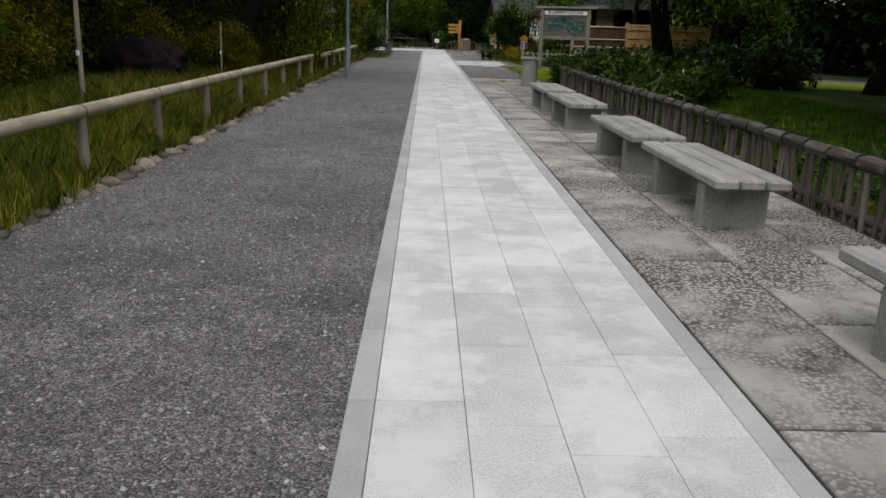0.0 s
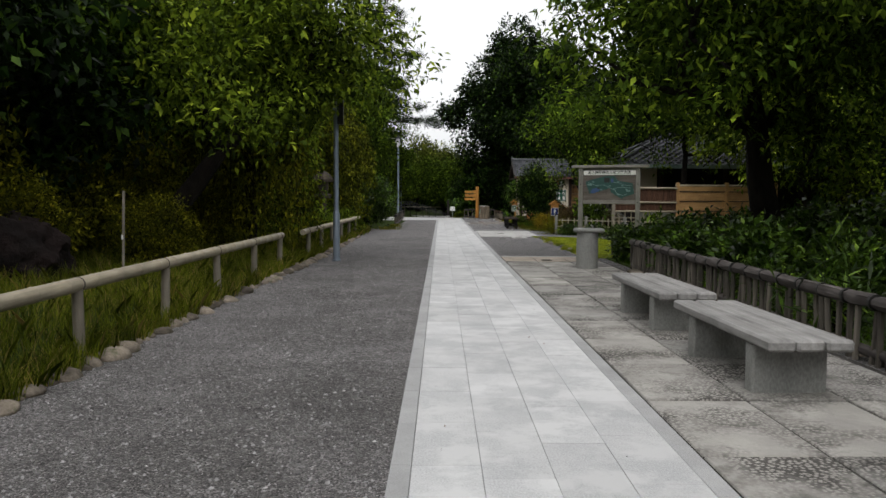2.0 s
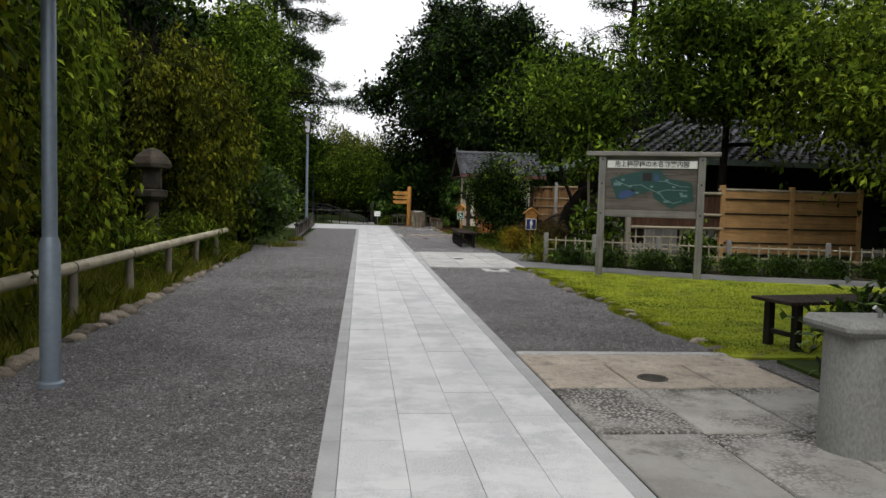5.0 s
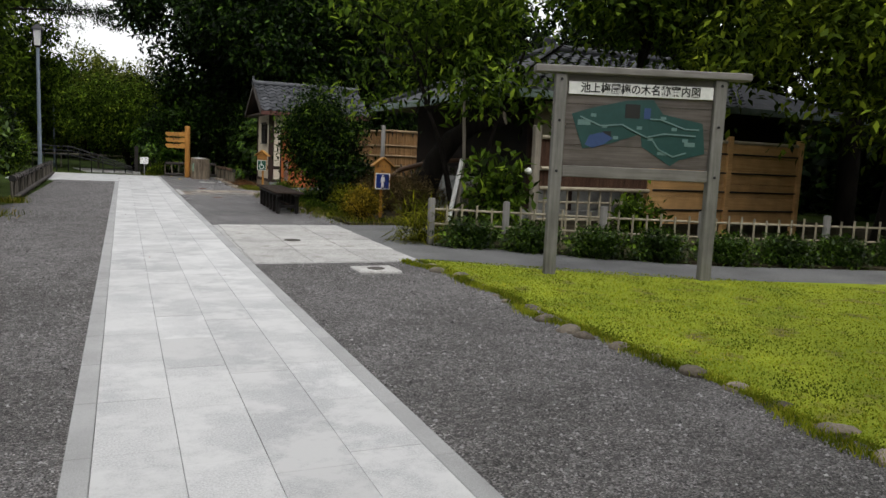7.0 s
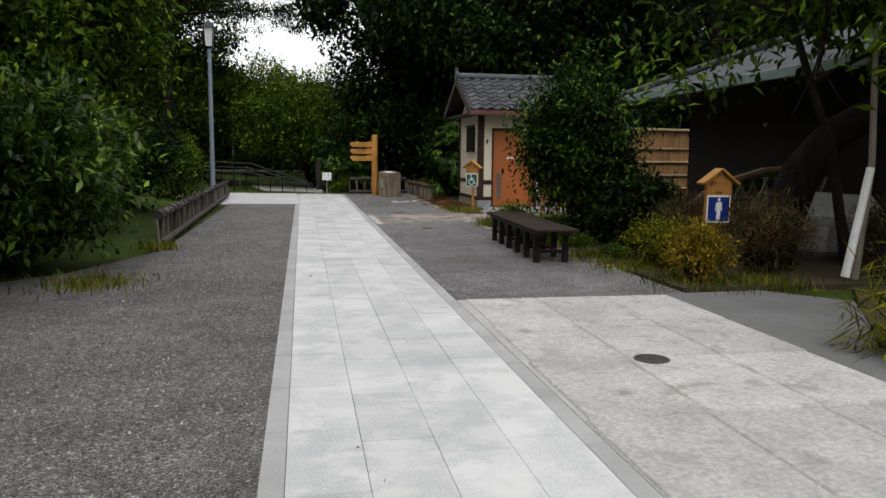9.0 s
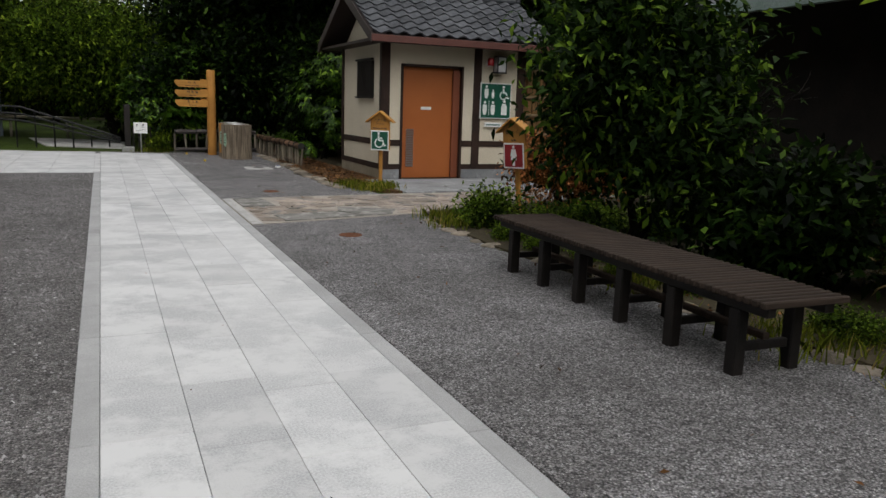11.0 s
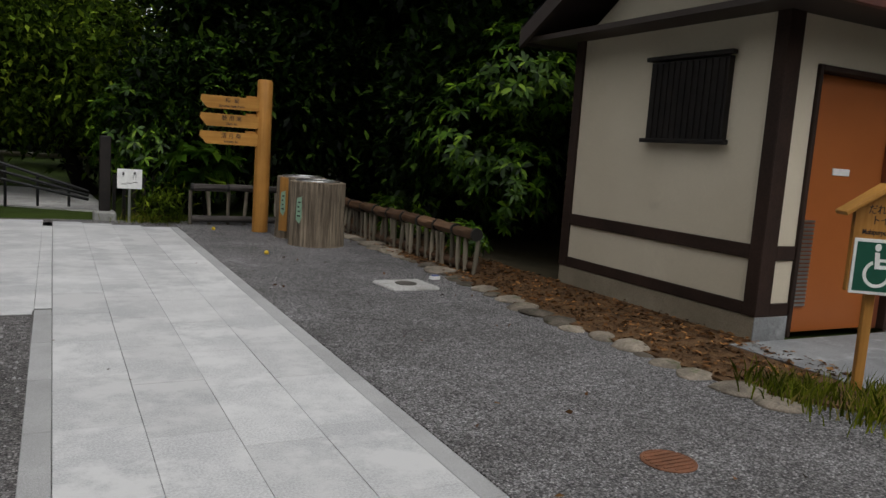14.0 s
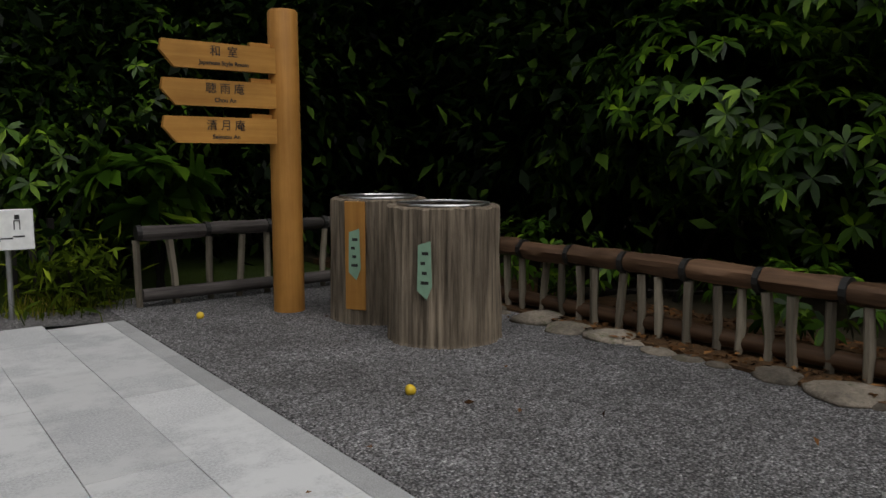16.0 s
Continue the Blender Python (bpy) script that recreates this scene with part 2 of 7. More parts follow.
BROWN_LOG = wood("brown_bamboo_log", (0.05, 0.026, 0.014), (0.17, 0.098, 0.057), "y", 0.5, 0.3)
TAN_RAIL = wood("tan_bamboo_rail", (0.16, 0.105, 0.055), (0.32, 0.235, 0.14), "x", 0.55)
REED = wood("tan_reed", (0.14, 0.072, 0.027), (0.34, 0.2, 0.09), "z", 0.6, 0.22)
PANEL = wood("tan_board_panel", (0.38, 0.21, 0.08), (0.56, 0.34, 0.15), "x", 0.65)
BRUSH = surface("brushwood", (0.05, 0.025, 0.017), (0.13, 0.07, 0.045), 0.9, 3, 50, 1.0, 0.02, stretch=(6, 6, 0.5))
CEDAR = wood("orange_cedar", (0.31, 0.135, 0.027), (0.47, 0.23, 0.058), "z", 0.5, 0.08)
CEDAR_X = wood("orange_cedar_arm", (0.34, 0.15, 0.03), (0.50, 0.255, 0.06), "x", 0.5, 0.08)
BLACK_WOOD = surface("black_timber", (0.006, 0.005, 0.005), (0.018, 0.014, 0.012), 0.55, 4, 50)
BROWN_SLAT = wood("dark_brown_slat", (0.014, 0.0095, 0.007), (0.044, 0.03, 0.022), "x", 0.8, 0.2)
TRIM = surface("brown_timber_trim", (0.016, 0.0085, 0.006), (0.04, 0.021, 0.015), 0.7, 3, 60, 0.3, 0.002)
PLASTER = surface("cream_plaster", (0.53, 0.465, 0.355), (0.61, 0.545, 0.43), 0.9, 1.1, 420, 0.2, 0.001, stain=(0.44, 0.39, 0.31), stain_at=0.68)
HUT_BASE = surface("hut_base_concrete", (0.20, 0.165, 0.118), (0.30, 0.255, 0.19), 0.9, 2.5, 110, 0.4, 0.003, stain=(0.16, 0.14, 0.10), stain_at=0.62)
DOOR_RED = surface("rust_orange_door_paint", (0.33, 0.095, 0.022), (0.37, 0.11, 0.027), 0.42, 2, 300, 0.1, 0.001)
TILE = surface("roof_tile", (0.03, 0.032, 0.037), (0.075, 0.078, 0.085), 0.62, 4, 40, 0.25, 0.003, stain=(0.14, 0.14, 0.145), stain_at=0.66, piece=0.25)
COPPER = surface("green_copper", (0.12, 0.17, 0.15), (0.22, 0.27, 0.25), 0.6, 5, 60)
EAVE = plain("dark_eave", (0.03, 0.02, 0.016), 0.6)
METAL = plain("grey_painted_steel", (0.2, 0.24, 0.29), 0.45, 0.3)
DARK_METAL = plain("dark_iron", (0.012, 0.012, 0.013), 0.5, 0.4)
CHROME = plain("brushed_steel", (0.45, 0.45, 0.45), 0.35, 0.9)
RUST = surface("rusty_cover", (0.10, 0.045, 0.025), (0.20, 0.085, 0.045), 0.8, 12, 120)
IRON = surface("iron_cover", (0.04, 0.037, 0.033), (0.09, 0.082, 0.07), 0.7, 12, 120)
WHITE = plain("white_enamel", (0.75, 0.75, 0.73), 0.4)
SIGN_GREEN = plain("sign_green", (0.006, 0.075, 0.045), 0.35)
SIGN_RED = plain("sign_red", (0.25, 0.008, 0.012), 0.35)
SIGN_BLUE = plain("sign_blue", (0.008, 0.03, 0.19), 0.35)
SIGN_BACK = plain("map_teal", (0.012, 0.055, 0.05), 0.5)
SIGN_LINE = plain("map_line", (0.12, 0.2, 0.19), 0.5)
SIGN_POND = plain("map_pond_blue", (0.03, 0.06, 0.16), 0.5)
INK = plain("black_ink", (0.01, 0.009, 0.008), 0.6)
GLASS_WHITE = plain("frosted_pane", (0.55, 0.55, 0.55), 0.3)
RED_LENS = plain("red_lens", (0.35, 0.01, 0.012), 0.25)
BARK = surface("dark_bark", (0.005, 0.004, 0.003), (0.018, 0.0145, 0.0115), 0.95, 3, 25, 1.0, 0.03, stretch=(3, 3, 0.8))
STUMP_BARK = wood("grey_stump_bark", (0.045, 0.034, 0.025), (0.33, 0.265, 0.195), "z", 0.95, 0.15, 0.3, 0.7)
YELLOW = plain("yellow_fruit", (0.62, 0.42, 0.02), 0.45)
TAPE = plain("green_tape", (0.22, 0.36, 0.25), 0.5)
LITTER = surface("leaf_litter", (0.045, 0.024, 0.012), (0.15, 0.085, 0.04), 0.9, 9, 70, 1.0, 0.015)
# Near-black green: the shade under the canopy is put into the leaf colour.
DEEP_SHADE = foliage("shade_dark_green_leaves", (0.0025, 0.006, 0.0016), (0.0105, 0.026, 0.0045), (0.075, 0.14, 0.02), 0.28, 0.4)
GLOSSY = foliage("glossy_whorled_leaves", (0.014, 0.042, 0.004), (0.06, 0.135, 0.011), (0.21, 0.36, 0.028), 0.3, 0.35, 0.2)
# Dark leaves with rare pale tips: shade and lit clusters put into the colour.
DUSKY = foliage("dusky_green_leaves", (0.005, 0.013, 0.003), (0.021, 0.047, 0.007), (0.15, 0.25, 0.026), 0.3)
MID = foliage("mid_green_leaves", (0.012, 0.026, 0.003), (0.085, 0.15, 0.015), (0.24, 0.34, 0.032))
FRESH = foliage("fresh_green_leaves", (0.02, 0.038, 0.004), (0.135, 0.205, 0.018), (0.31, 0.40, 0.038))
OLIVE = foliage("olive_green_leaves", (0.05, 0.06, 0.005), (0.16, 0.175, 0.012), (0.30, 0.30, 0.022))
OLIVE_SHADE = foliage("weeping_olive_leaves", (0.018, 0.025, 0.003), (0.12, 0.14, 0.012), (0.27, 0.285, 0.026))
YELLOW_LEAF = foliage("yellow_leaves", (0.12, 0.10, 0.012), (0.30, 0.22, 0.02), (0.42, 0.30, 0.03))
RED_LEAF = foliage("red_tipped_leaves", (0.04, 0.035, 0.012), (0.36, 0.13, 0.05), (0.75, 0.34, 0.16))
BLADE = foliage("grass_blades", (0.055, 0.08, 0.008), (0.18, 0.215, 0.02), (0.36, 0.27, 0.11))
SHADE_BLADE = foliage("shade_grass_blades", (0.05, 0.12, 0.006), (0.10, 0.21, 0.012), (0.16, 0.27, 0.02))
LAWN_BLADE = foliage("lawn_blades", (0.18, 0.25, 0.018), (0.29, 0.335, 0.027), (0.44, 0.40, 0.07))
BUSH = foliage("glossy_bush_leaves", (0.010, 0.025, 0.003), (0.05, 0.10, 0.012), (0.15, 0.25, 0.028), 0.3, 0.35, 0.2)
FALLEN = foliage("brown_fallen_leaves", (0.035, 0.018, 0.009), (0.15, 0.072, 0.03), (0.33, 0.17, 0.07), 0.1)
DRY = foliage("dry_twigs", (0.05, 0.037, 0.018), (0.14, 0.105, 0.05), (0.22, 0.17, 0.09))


# ---- mesh helpers ----
class Build:
    """Collects vertices and faces of one mesh."""

    def __init__(self):
        self.v, self.f = [], []

    def add(self, verts, faces, m=None):
        n = len(self.v)
        self.v += [tuple(m @ Vector(p)) if m else tuple(p) for p in verts]
        self.f += [tuple(i + n for i in f) for f in faces]
        return self

    def box(self, a, b, bevel=0.0, m=None):
        (x0, y0, z0), (x1, y1, z1) = a, b
        c = min(bevel, abs(x1 - x0) / 2.1, abs(y1 - y0) / 2.1, abs(z1 - z0) / 2.1)
        if c <= 0:
            vs = [(x, y, z) for z in (z0, z1) for x, y in ((x0, y0), (x1, y0), (x1, y1), (x0, y1))]
            return self.add(vs, [(3, 2, 1, 0), (4, 5, 6, 7), (0, 1, 5, 4), (1, 2, 6, 5), (2, 3, 7, 6), (3, 0, 4, 7)], m)
        vs, idx = [], {}
        for i, (x, sx) in enumerate(((x0, 1), (x1, -1))):
            for j, (y, sy) in enumerate(((y0, 1), (y1, -1))):
                for k, (z, sz) in enumerate(((z0, 1), (z1, -1))):
                    for ax in range(3):
                        idx[i, j, k, ax] = len(vs)
                        vs.append((x + (0 if ax == 0 else sx * c), y + (0 if ax == 1 else sy * c), z + (0 if ax == 2 else sz * c)))
        fs = []
        for ax in range(3):
            o1, o2 = [q for q in range(3) if q != ax]
            for s in (0, 1):
                ring = []
                for p, q in ((0, 0), (1, 0), (1, 1), (0, 1)):
                    key = [0, 0, 0]
                    key[ax], key[o1], key[o2] = s, p, q
                    ring.append(idx[(*key, ax)])
                fs.append(tuple(ring))
        for ax in range(3):
            o1, o2 = [q for q in range(3) if q != ax]
            for p in (0, 1):
                for q in (0, 1):
                    k0, k1 = [0, 0, 0], [0, 0, 0]
                    k0[o1] = k1[o1] = p
                    k0[o2] = k1[o2] = q
                    k1[ax] = 1
                    fs.append((idx[(*k0, o1)], idx[(*k1, o1)], idx[(*k1, o2)], idx[(*k0, o2)]))
        for i in (0, 1):
            for j in (0, 1):
                for k in (0, 1):
                    fs.append((idx[i, j, k, 0], idx[i, j, k, 1], idx[i, j, k, 2]))
        return self.add(vs, fs, m)

    def tube(self, points, radii, n=10, caps=True, m=None):
        pts = [Vector(p) for p in points]
        if isinstance(radii, (int, float)):
            radii = [radii] * len(pts)
        vs, fs, up = [], [], None
        for i, p in enumerate(pts):
            d = (pts[min(i + 1, len(pts) - 1)] - pts[max(i - 1, 0)]).normalized()
            if up is None:
                up = d.orthogonal().normalized()
            side = d.cross(up).normalized()
            up = side.cross(d).normalized()
            for k in range(n):
                a = 2 * math.pi * k / n
                vs.append(p + radii[i] * (math.cos(a) * up + math.sin(a) * side))
        for i in range(len(pts) - 1):
            for k in range(n):
                fs.append((i * n + k, i * n + (k + 1) % n, (i + 1) * n + (k + 1) % n, (i + 1) * n + k))
        if caps:
            fs.append(tuple(range(n - 1, -1, -1)))
            fs.append(tuple((len(pts) - 1) * n + k for k in range(n)))
        return self.add(vs, fs, m)

    def lathe(self, profile, n=20, m=None, square=False):
        vs, fs = [], []
        for r, z in profile:
            for k in range(n):
                a = 2 * math.pi * (k + 0.5) / n
                s = 1 / max(abs(math.cos(a)), abs(math.sin(a))) if square else 1
                vs.append((r * s * math.cos(a), r * s * math.sin(a), z))
        for i in range(len(profile) - 1):
            for k in range(n):
                fs.append((i * n + k, i * n + (k + 1) % n, (i + 1) * n + (k + 1) % n, (i + 1) * n + k))
        fs.append(tuple(range(n - 1, -1, -1)))
        fs.append(tuple((len(profile) - 1) * n + k for k in range(n)))
        return self.add(vs, fs, m)

    def prism(self, outline, z0, z1, m=None):
        n = len(outline)
        vs = [(x, y, z0) for x, y in outline] + [(x, y, z1) for x, y in outline]
        fs = [tuple(range(n - 1, -1, -1)), tuple(range(n, 2 * n))] + [(k, (k + 1) % n, n + (k + 1) % n, n + k) for k in range(n)]
        return self.add(vs, fs, m)

    def mesh(self, name, mat, smooth=False):
        me = bpy.data.meshes.new(name)
        me.from_pydata(self.v, [], self.f)
        bm = bmesh.new()
        bm.from_mesh(me)
        bmesh.ops.recalc_face_normals(bm, faces=bm.faces)
        bm.to_mesh(me)
        bm.free()
        if smooth:
            me.shade_smooth()
            me.set_sharp_from_angle(angle=radians(40))
        me.materials.append(mat)
        return me


def part(name, build, mat, parent=None, label="", smooth=False, at=None):
    ob = new(name, build.mesh(name, mat, smooth) if isinstance(build, Build) else build)
    if parent:
        ob.parent = parent
    if at is not None:
        ob.matrix_basis = at
    if label:
        ob["label"] = label
    return ob


def thing(name, label, category, at=None, group="", kind=""):
    ob = new(name)
    ob.empty_display_size = 0.1
    if at is not None:
        ob.matrix_basis = at
    return tagged(ob, label, category, group, kind)


def soup(name, verts, faces, mat):
    """A mesh from arrays of vertices and quads."""
    me = bpy.data.meshes.new(name)
    nv, nf, k = len(verts), len(faces), faces.shape[1]
    me.vertices.add(nv)
    me.vertices.foreach_set("co", np.asarray(verts, np.float32).ravel())
    me.loops.add(nf * k)
    me.loops.foreach_set("vertex_index", np.asarray(faces, np.int32).ravel())
    me.polygons.add(nf)
    me.polygons.foreach_set("loop_start", np.arange(nf, dtype=np.int32) * k)
    me.update(calc_edges=True)
    me.materials.append(mat)
    return me


def leaf_cards(centres, size, rng, droop=0.3, slim=0.45, out=None):
    """Folded leaves, one at each centre: base, side, tip, side."""
    n = len(centres)
    d = rng.normal(size=(n, 3))
    if out is not None:
        d = d * 0.8 + out
    d[:, 2] -= droop
    d /= np.linalg.norm(d, axis=1, keepdims=True) + 1e-9
    up = rng.normal(size=(n, 3)) * 0.45 + (0, 0, 1)
    s = np.cross(d, up)
    s /= np.linalg.norm(s, axis=1, keepdims=True) + 1e-9
    nrm = np.cross(s, d)
    ln = (size * rng.uniform(0.6, 1.3, n))[:, None]
    w = ln * slim / 2
    mid = centres + d * ln * 0.45
    v = np.stack([centres, mid + s * w + nrm * w * 0.35, centres + d * ln - nrm * ln * 0.06, mid - s * w + nrm * w * 0.35], axis=1).reshape(-1, 3)
    return v, np.arange(4 * n).reshape(n, 4)


def clump_points(blobs, count, rng, per=14, spread=0.16, shell=0.55):
    """Leaf places in tufts near the skins of ellipsoids (x, y, z, rx, ry, rz)."""
    b = np.array(blobs, float)
    area = b[:, 3] * b[:, 4] + b[:, 4] * b[:, 5] + b[:, 3] * b[:, 5]
    pick = rng.choice(len(b), max(1, count // per), p=area / area.sum())
    d = rng.normal(size=(len(pick), 3))
    d /= np.linalg.norm(d, axis=1, keepdims=True)
    r = (1 - shell * rng.random(len(pick)) ** 1.6) * rng.uniform(0.86, 1.14, len(pick))
    tuft = b[pick, :3] + d * r[:, None] * b[pick, 3:]
    c = np.repeat(tuft, per, axis=0) + rng.normal(size=(len(pick) * per, 3)) * spread
    return c, np.repeat(d, per, axis=0)


def crown_mesh(name, blobs, count, size, mat, seed, droop=0.2, slim=0.48, per=18, spread=0.17, shell=0.5):
    rng = np.random.default_rng(seed)
    c, out = clump_points(blobs, count, rng, per, spread, shell)
    c[:, 2] = np.maximum(c[:, 2], 0.02)
    v, f = leaf_cards(c, size, rng, droop, slim, out * 0.6)
    v[:, 2] = np.maximum(v[:, 2], 0.004)
    return soup(name, v, f, mat)


def scatter_blobs(rng, n, centre, spread, r0, r1, flat=0.75):
    """n overlapping ellipsoids about a centre, for an uneven outline."""
    out = []
    for _ in range(n):
        d = rng.normal(size=3)
        d /= np.linalg.norm(d)
        d *= rng.uniform(0.35, 1.0)
        r = rng.uniform(r0, r1)
        out.append((centre[0] + d[0] * spread[0], centre[1] + d[1] * spread[1], centre[2] + d[2] * spread[2], r, r, r * flat))
    return out


def limb(b, rng, p, d, length, r, depth, bend=0.35):
    pts, rad = [Vector(p)], [r]
    dirn = Vector(d).normalized()
    for i in range(4):
        dirn = (dirn + Vector(rng.normal(size=3) * bend * 0.35)).normalized()
        pts.append(pts[-1] + dirn * length / 4)
        rad.append(r * (1 - 0.14 * (i + 1)))
    b.tube(pts, rad, 7 if r > 0.03 else 5)
    ends = [pts[-1]]
    if depth > 0:
        for i in range(3 if depth > 1 else 2):
            q = pts[2 + i % 3]
            nd = (dirn + Vector(rng.normal(size=3) * 0.75) + Vector((0, 0, 0.15))).normalized()
            ends += limb(b, rng, q, nd, length * rng.uniform(0.55, 0.8), r * 0.52, depth - 1, bend)
    return ends


def tree(name, label, x, y, height, radius, crown_from, leaf, size, count, seed, trunk_r=0.14, lean=(0, 0), flat=0.7, droop=0.3, slim=0.45, stems=1, group="", turn=0):
    rng = np.random.default_rng(seed)
    t = thing(name, label, "tree", pose(x, y, 0, 0, 0, turn), group)
    b = Build()
    top = Vector((lean[0], lean[1], crown_from + 0.35 * (height - crown_from)))
    ends = []
    for s in range(stems):
        off = Vector((rng.normal() * 0.5, rng.normal() * 0.5, 0)) * (1 if stems > 1 else 0)
        pts = [Vector((0, 0, -0.05)) + off * 0.1]
        for i in range(1, 6):
            f = i / 5
            pts.append((top + off) * f + Vector((rng.normal() * 0.06, rng.normal() * 0.06, 0)) * (1 - f))
        b.tube(pts, [trunk_r * (1.35 if i == 0 else 1 - 0.12 * i) for i in range(6)], 10)
        for i in range(5):
            a = 2 * math.pi * (i + rng.random()) / 5
            start = pts[3 + i % 3]
            ends += limb(b, rng, start, (math.cos(a), math.sin(a), rng.uniform(0.25, 0.9)), radius * rng.uniform(0.42, 0.62), trunk_r * 0.5, 2)
    part("trunk", b, BARK, t, smooth=True)
    mid = (crown_from + height) / 2
    half = (height - crown_from) / 2
    blobs = scatter_blobs(rng, 30, (top.x, top.y, mid), (radius * 0.8, radius * 0.8, half * 0.85), radius * 0.22, radius * 0.44, flat)
    blobs += [(e.x, e.y, max(e.z, crown_from), radius * 0.2, radius * 0.2, radius * 0.15) for e in ends if e.z > crown_from * 0.8][:70]
    part("crown", crown_mesh("crown", blobs, int(count * 1.9), size * 1.3, leaf, seed + 1, droop, slim), None, t)
    return t


def shrub(name, label, x, y, rx, ry, h, leaf, size, count, seed, category="shrub", group="", slim=0.45, droop=0.1, lumps=9):
    rng = np.random.default_rng(seed)
    t = thing(name, label, category, pose(x, y, 0), group)
    b = Build()
    for i in range(7):
        a = 2 * math.pi * i / 7
        e = Vector((rx * 0.6 * math.cos(a), ry * 0.6 * math.sin(a), h * rng.uniform(0.55, 0.8)))
        b.tube([(0.05 * math.cos(a), 0.05 * math.sin(a), -0.02), e * 0.5 + Vector((0, 0, 0.05)), e], [0.022, 0.015, 0.006], 5)
    part("stem", b, BARK, t)["kind"] = "stuff"
    blobs = scatter_blobs(rng, lumps, (0, 0, h * 0.55), (rx * 0.55, ry * 0.55, h * 0.25), 0.36 * min(rx, ry), 0.55 * min(rx, ry), 0.9)
    blobs += [(0, 0, h * 0.5, rx * 0.85, ry * 0.85, h * 0.46)]
    part("leaves", crown_mesh("leaves", blobs, count, size, leaf, seed + 1, droop, slim, 10, 0.5 * size + 0.03, 0.5), None, t)
    return t


def whorl_shrub(name, label, x, y, blobs, tufts, size, mat, seed, group="", per=9, slim=0.3):
    """A shrub whose slim glossy leaves spread in stars at the twig ends, on thin stems."""
    rng = np.random.default_rng(seed)
    t = thing(name, label, "shrub", pose(x, y, 0), group)
    bl = np.array(blobs, float)
    stems = Build()
    for q in bl:
        stems.tube([(0.1 * rng.normal(), 0.1 * rng.normal(), -0.03), (q[0] * 0.4, q[1] * 0.4, q[2] * 0.55), tuple(q[:3])], [0.025, 0.018, 0.008], 5)
    part("stem", stems, BARK, t)["kind"] = "stuff"
    area = bl[:, 3] * bl[:, 5]
    k = rng.choice(len(bl), tufts, p=area / area.sum())
    d = rng.normal(size=(tufts, 3))
    d /= np.linalg.norm(d, axis=1, keepdims=True)
    tip = bl[k, :3] + d * bl[k, 3:] * rng.uniform(0.7, 1.08, tufts)[:, None]
    tip[:, 2] = np.maximum(tip[:, 2], 0.12)
    axis = d + (0, 0, 0.7)
    axis /= np.linalg.norm(axis, axis=1, keepdims=True)
    u = np.cross(axis, rng.normal(size=(tufts, 3)))
    u /= np.linalg.norm(u, axis=1, keepdims=True)
    w = np.cross(axis, u)
    ang = (np.arange(per) * 6.283 / per)[None] + rng.normal(size=(tufts, per)) * 0.25
    out = u[:, None] * np.cos(ang)[..., None] + w[:, None] * np.sin(ang)[..., None] + axis[:, None] * rng.uniform(-0.15, 0.55, (tufts, per, 1))
    out[..., 2] -= 0.25
    out = (out / np.linalg.norm(out, axis=2, keepdims=True)).reshape(-1, 3)
    base = np.repeat(tip, per, axis=0)
    n = len(base)
    ln = (size * rng.uniform(0.7, 1.2, n))[:, None]
    side = np.cross(out, np.repeat(axis, per, axis=0))
    side /= np.linalg.norm(side, axis=1, keepdims=True) + 1e-9
    nrm = np.cross(side, out)
    wd = ln * slim / 2
    v = np.stack([base, base + out * ln * 0.4 - side * wd + nrm * wd * 0.4, base + out * ln * 0.75 - side * wd * 0.8 + nrm * wd * 0.2, base + out * ln - (0, 0, 1) * ln * 0.15, base + out * ln * 0.75 + side * wd * 0.8 + nrm * wd * 0.2, base + out * ln * 0.4 + side * wd + nrm * wd * 0.4], axis=1).reshape(-1, 3)
    part("leaves", soup("leaves", v, np.arange(6 * n).reshape(n, 6), mat), None, t)
    return t


# ---- ground, paths ----
def sheet(name, outline, z, mat, label, category, kind="structure", thick=0.05):
    ob = part(name, Build().prism(outline, z - thick, z), mat)
    return tagged(ob, label, category, kind=kind)


def wavy_ground():
    b = Build()
    xs = np.concatenate([-np.geomspace(2000, 14, 10), np.linspace(-12, -2.5, 14), np.linspace(-2.3, 6, 4), np.linspace(8, 14, 4), np.geomspace(16, 2000, 10)])
    ys = np.concatenate([-np.geomspace(2000, 12, 9), np.linspace(-8, 75, 60), np.geomspace(80, 2000, 9)])
    vs, fs = [], []
    for x in xs:
        for y in ys:
            z = -0.03
            edge = -2.4 if y < 30 else -3.2
            if -14.5 < x < edge and y < 70:
                z += min(0.6, 0.12 + 0.06 * (edge - x)) + 0.05 * noise.noise((x, y, 0))
            vs.append((x, y, z))
    m = len(ys)
    for i in range(len(xs) - 1):
        for j in range(m - 1):
            fs.append((i * m + j, (i + 1) * m + j, (i + 1) * m + j + 1, i * m + j + 1))
    return b.add(vs, fs)


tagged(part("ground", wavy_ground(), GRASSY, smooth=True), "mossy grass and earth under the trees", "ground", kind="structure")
sheet("gravel", [(-2.1, -8), (3.3, -8), (3.3, 49.6), (-1.45, 49.6), (-1.45, 36.4), (-2.0, 34.8), (-2.95, 33.8), (-2.95, 32.2), (-2.2, 30.6)], -0.004, GRAVEL, "dark grey crushed-stone gravel forecourt", "gravel")
sheet("hut_gravel", [(1.34, 33.02), (3.3, 33.02), (3.3, 49.6), (1.34, 49.6)], 0.0, LIT_HUT_GRAVEL, "blue-grey crushed-stone gravel before the hut, tinted brighter for its light", "gravel", thick=0.02)
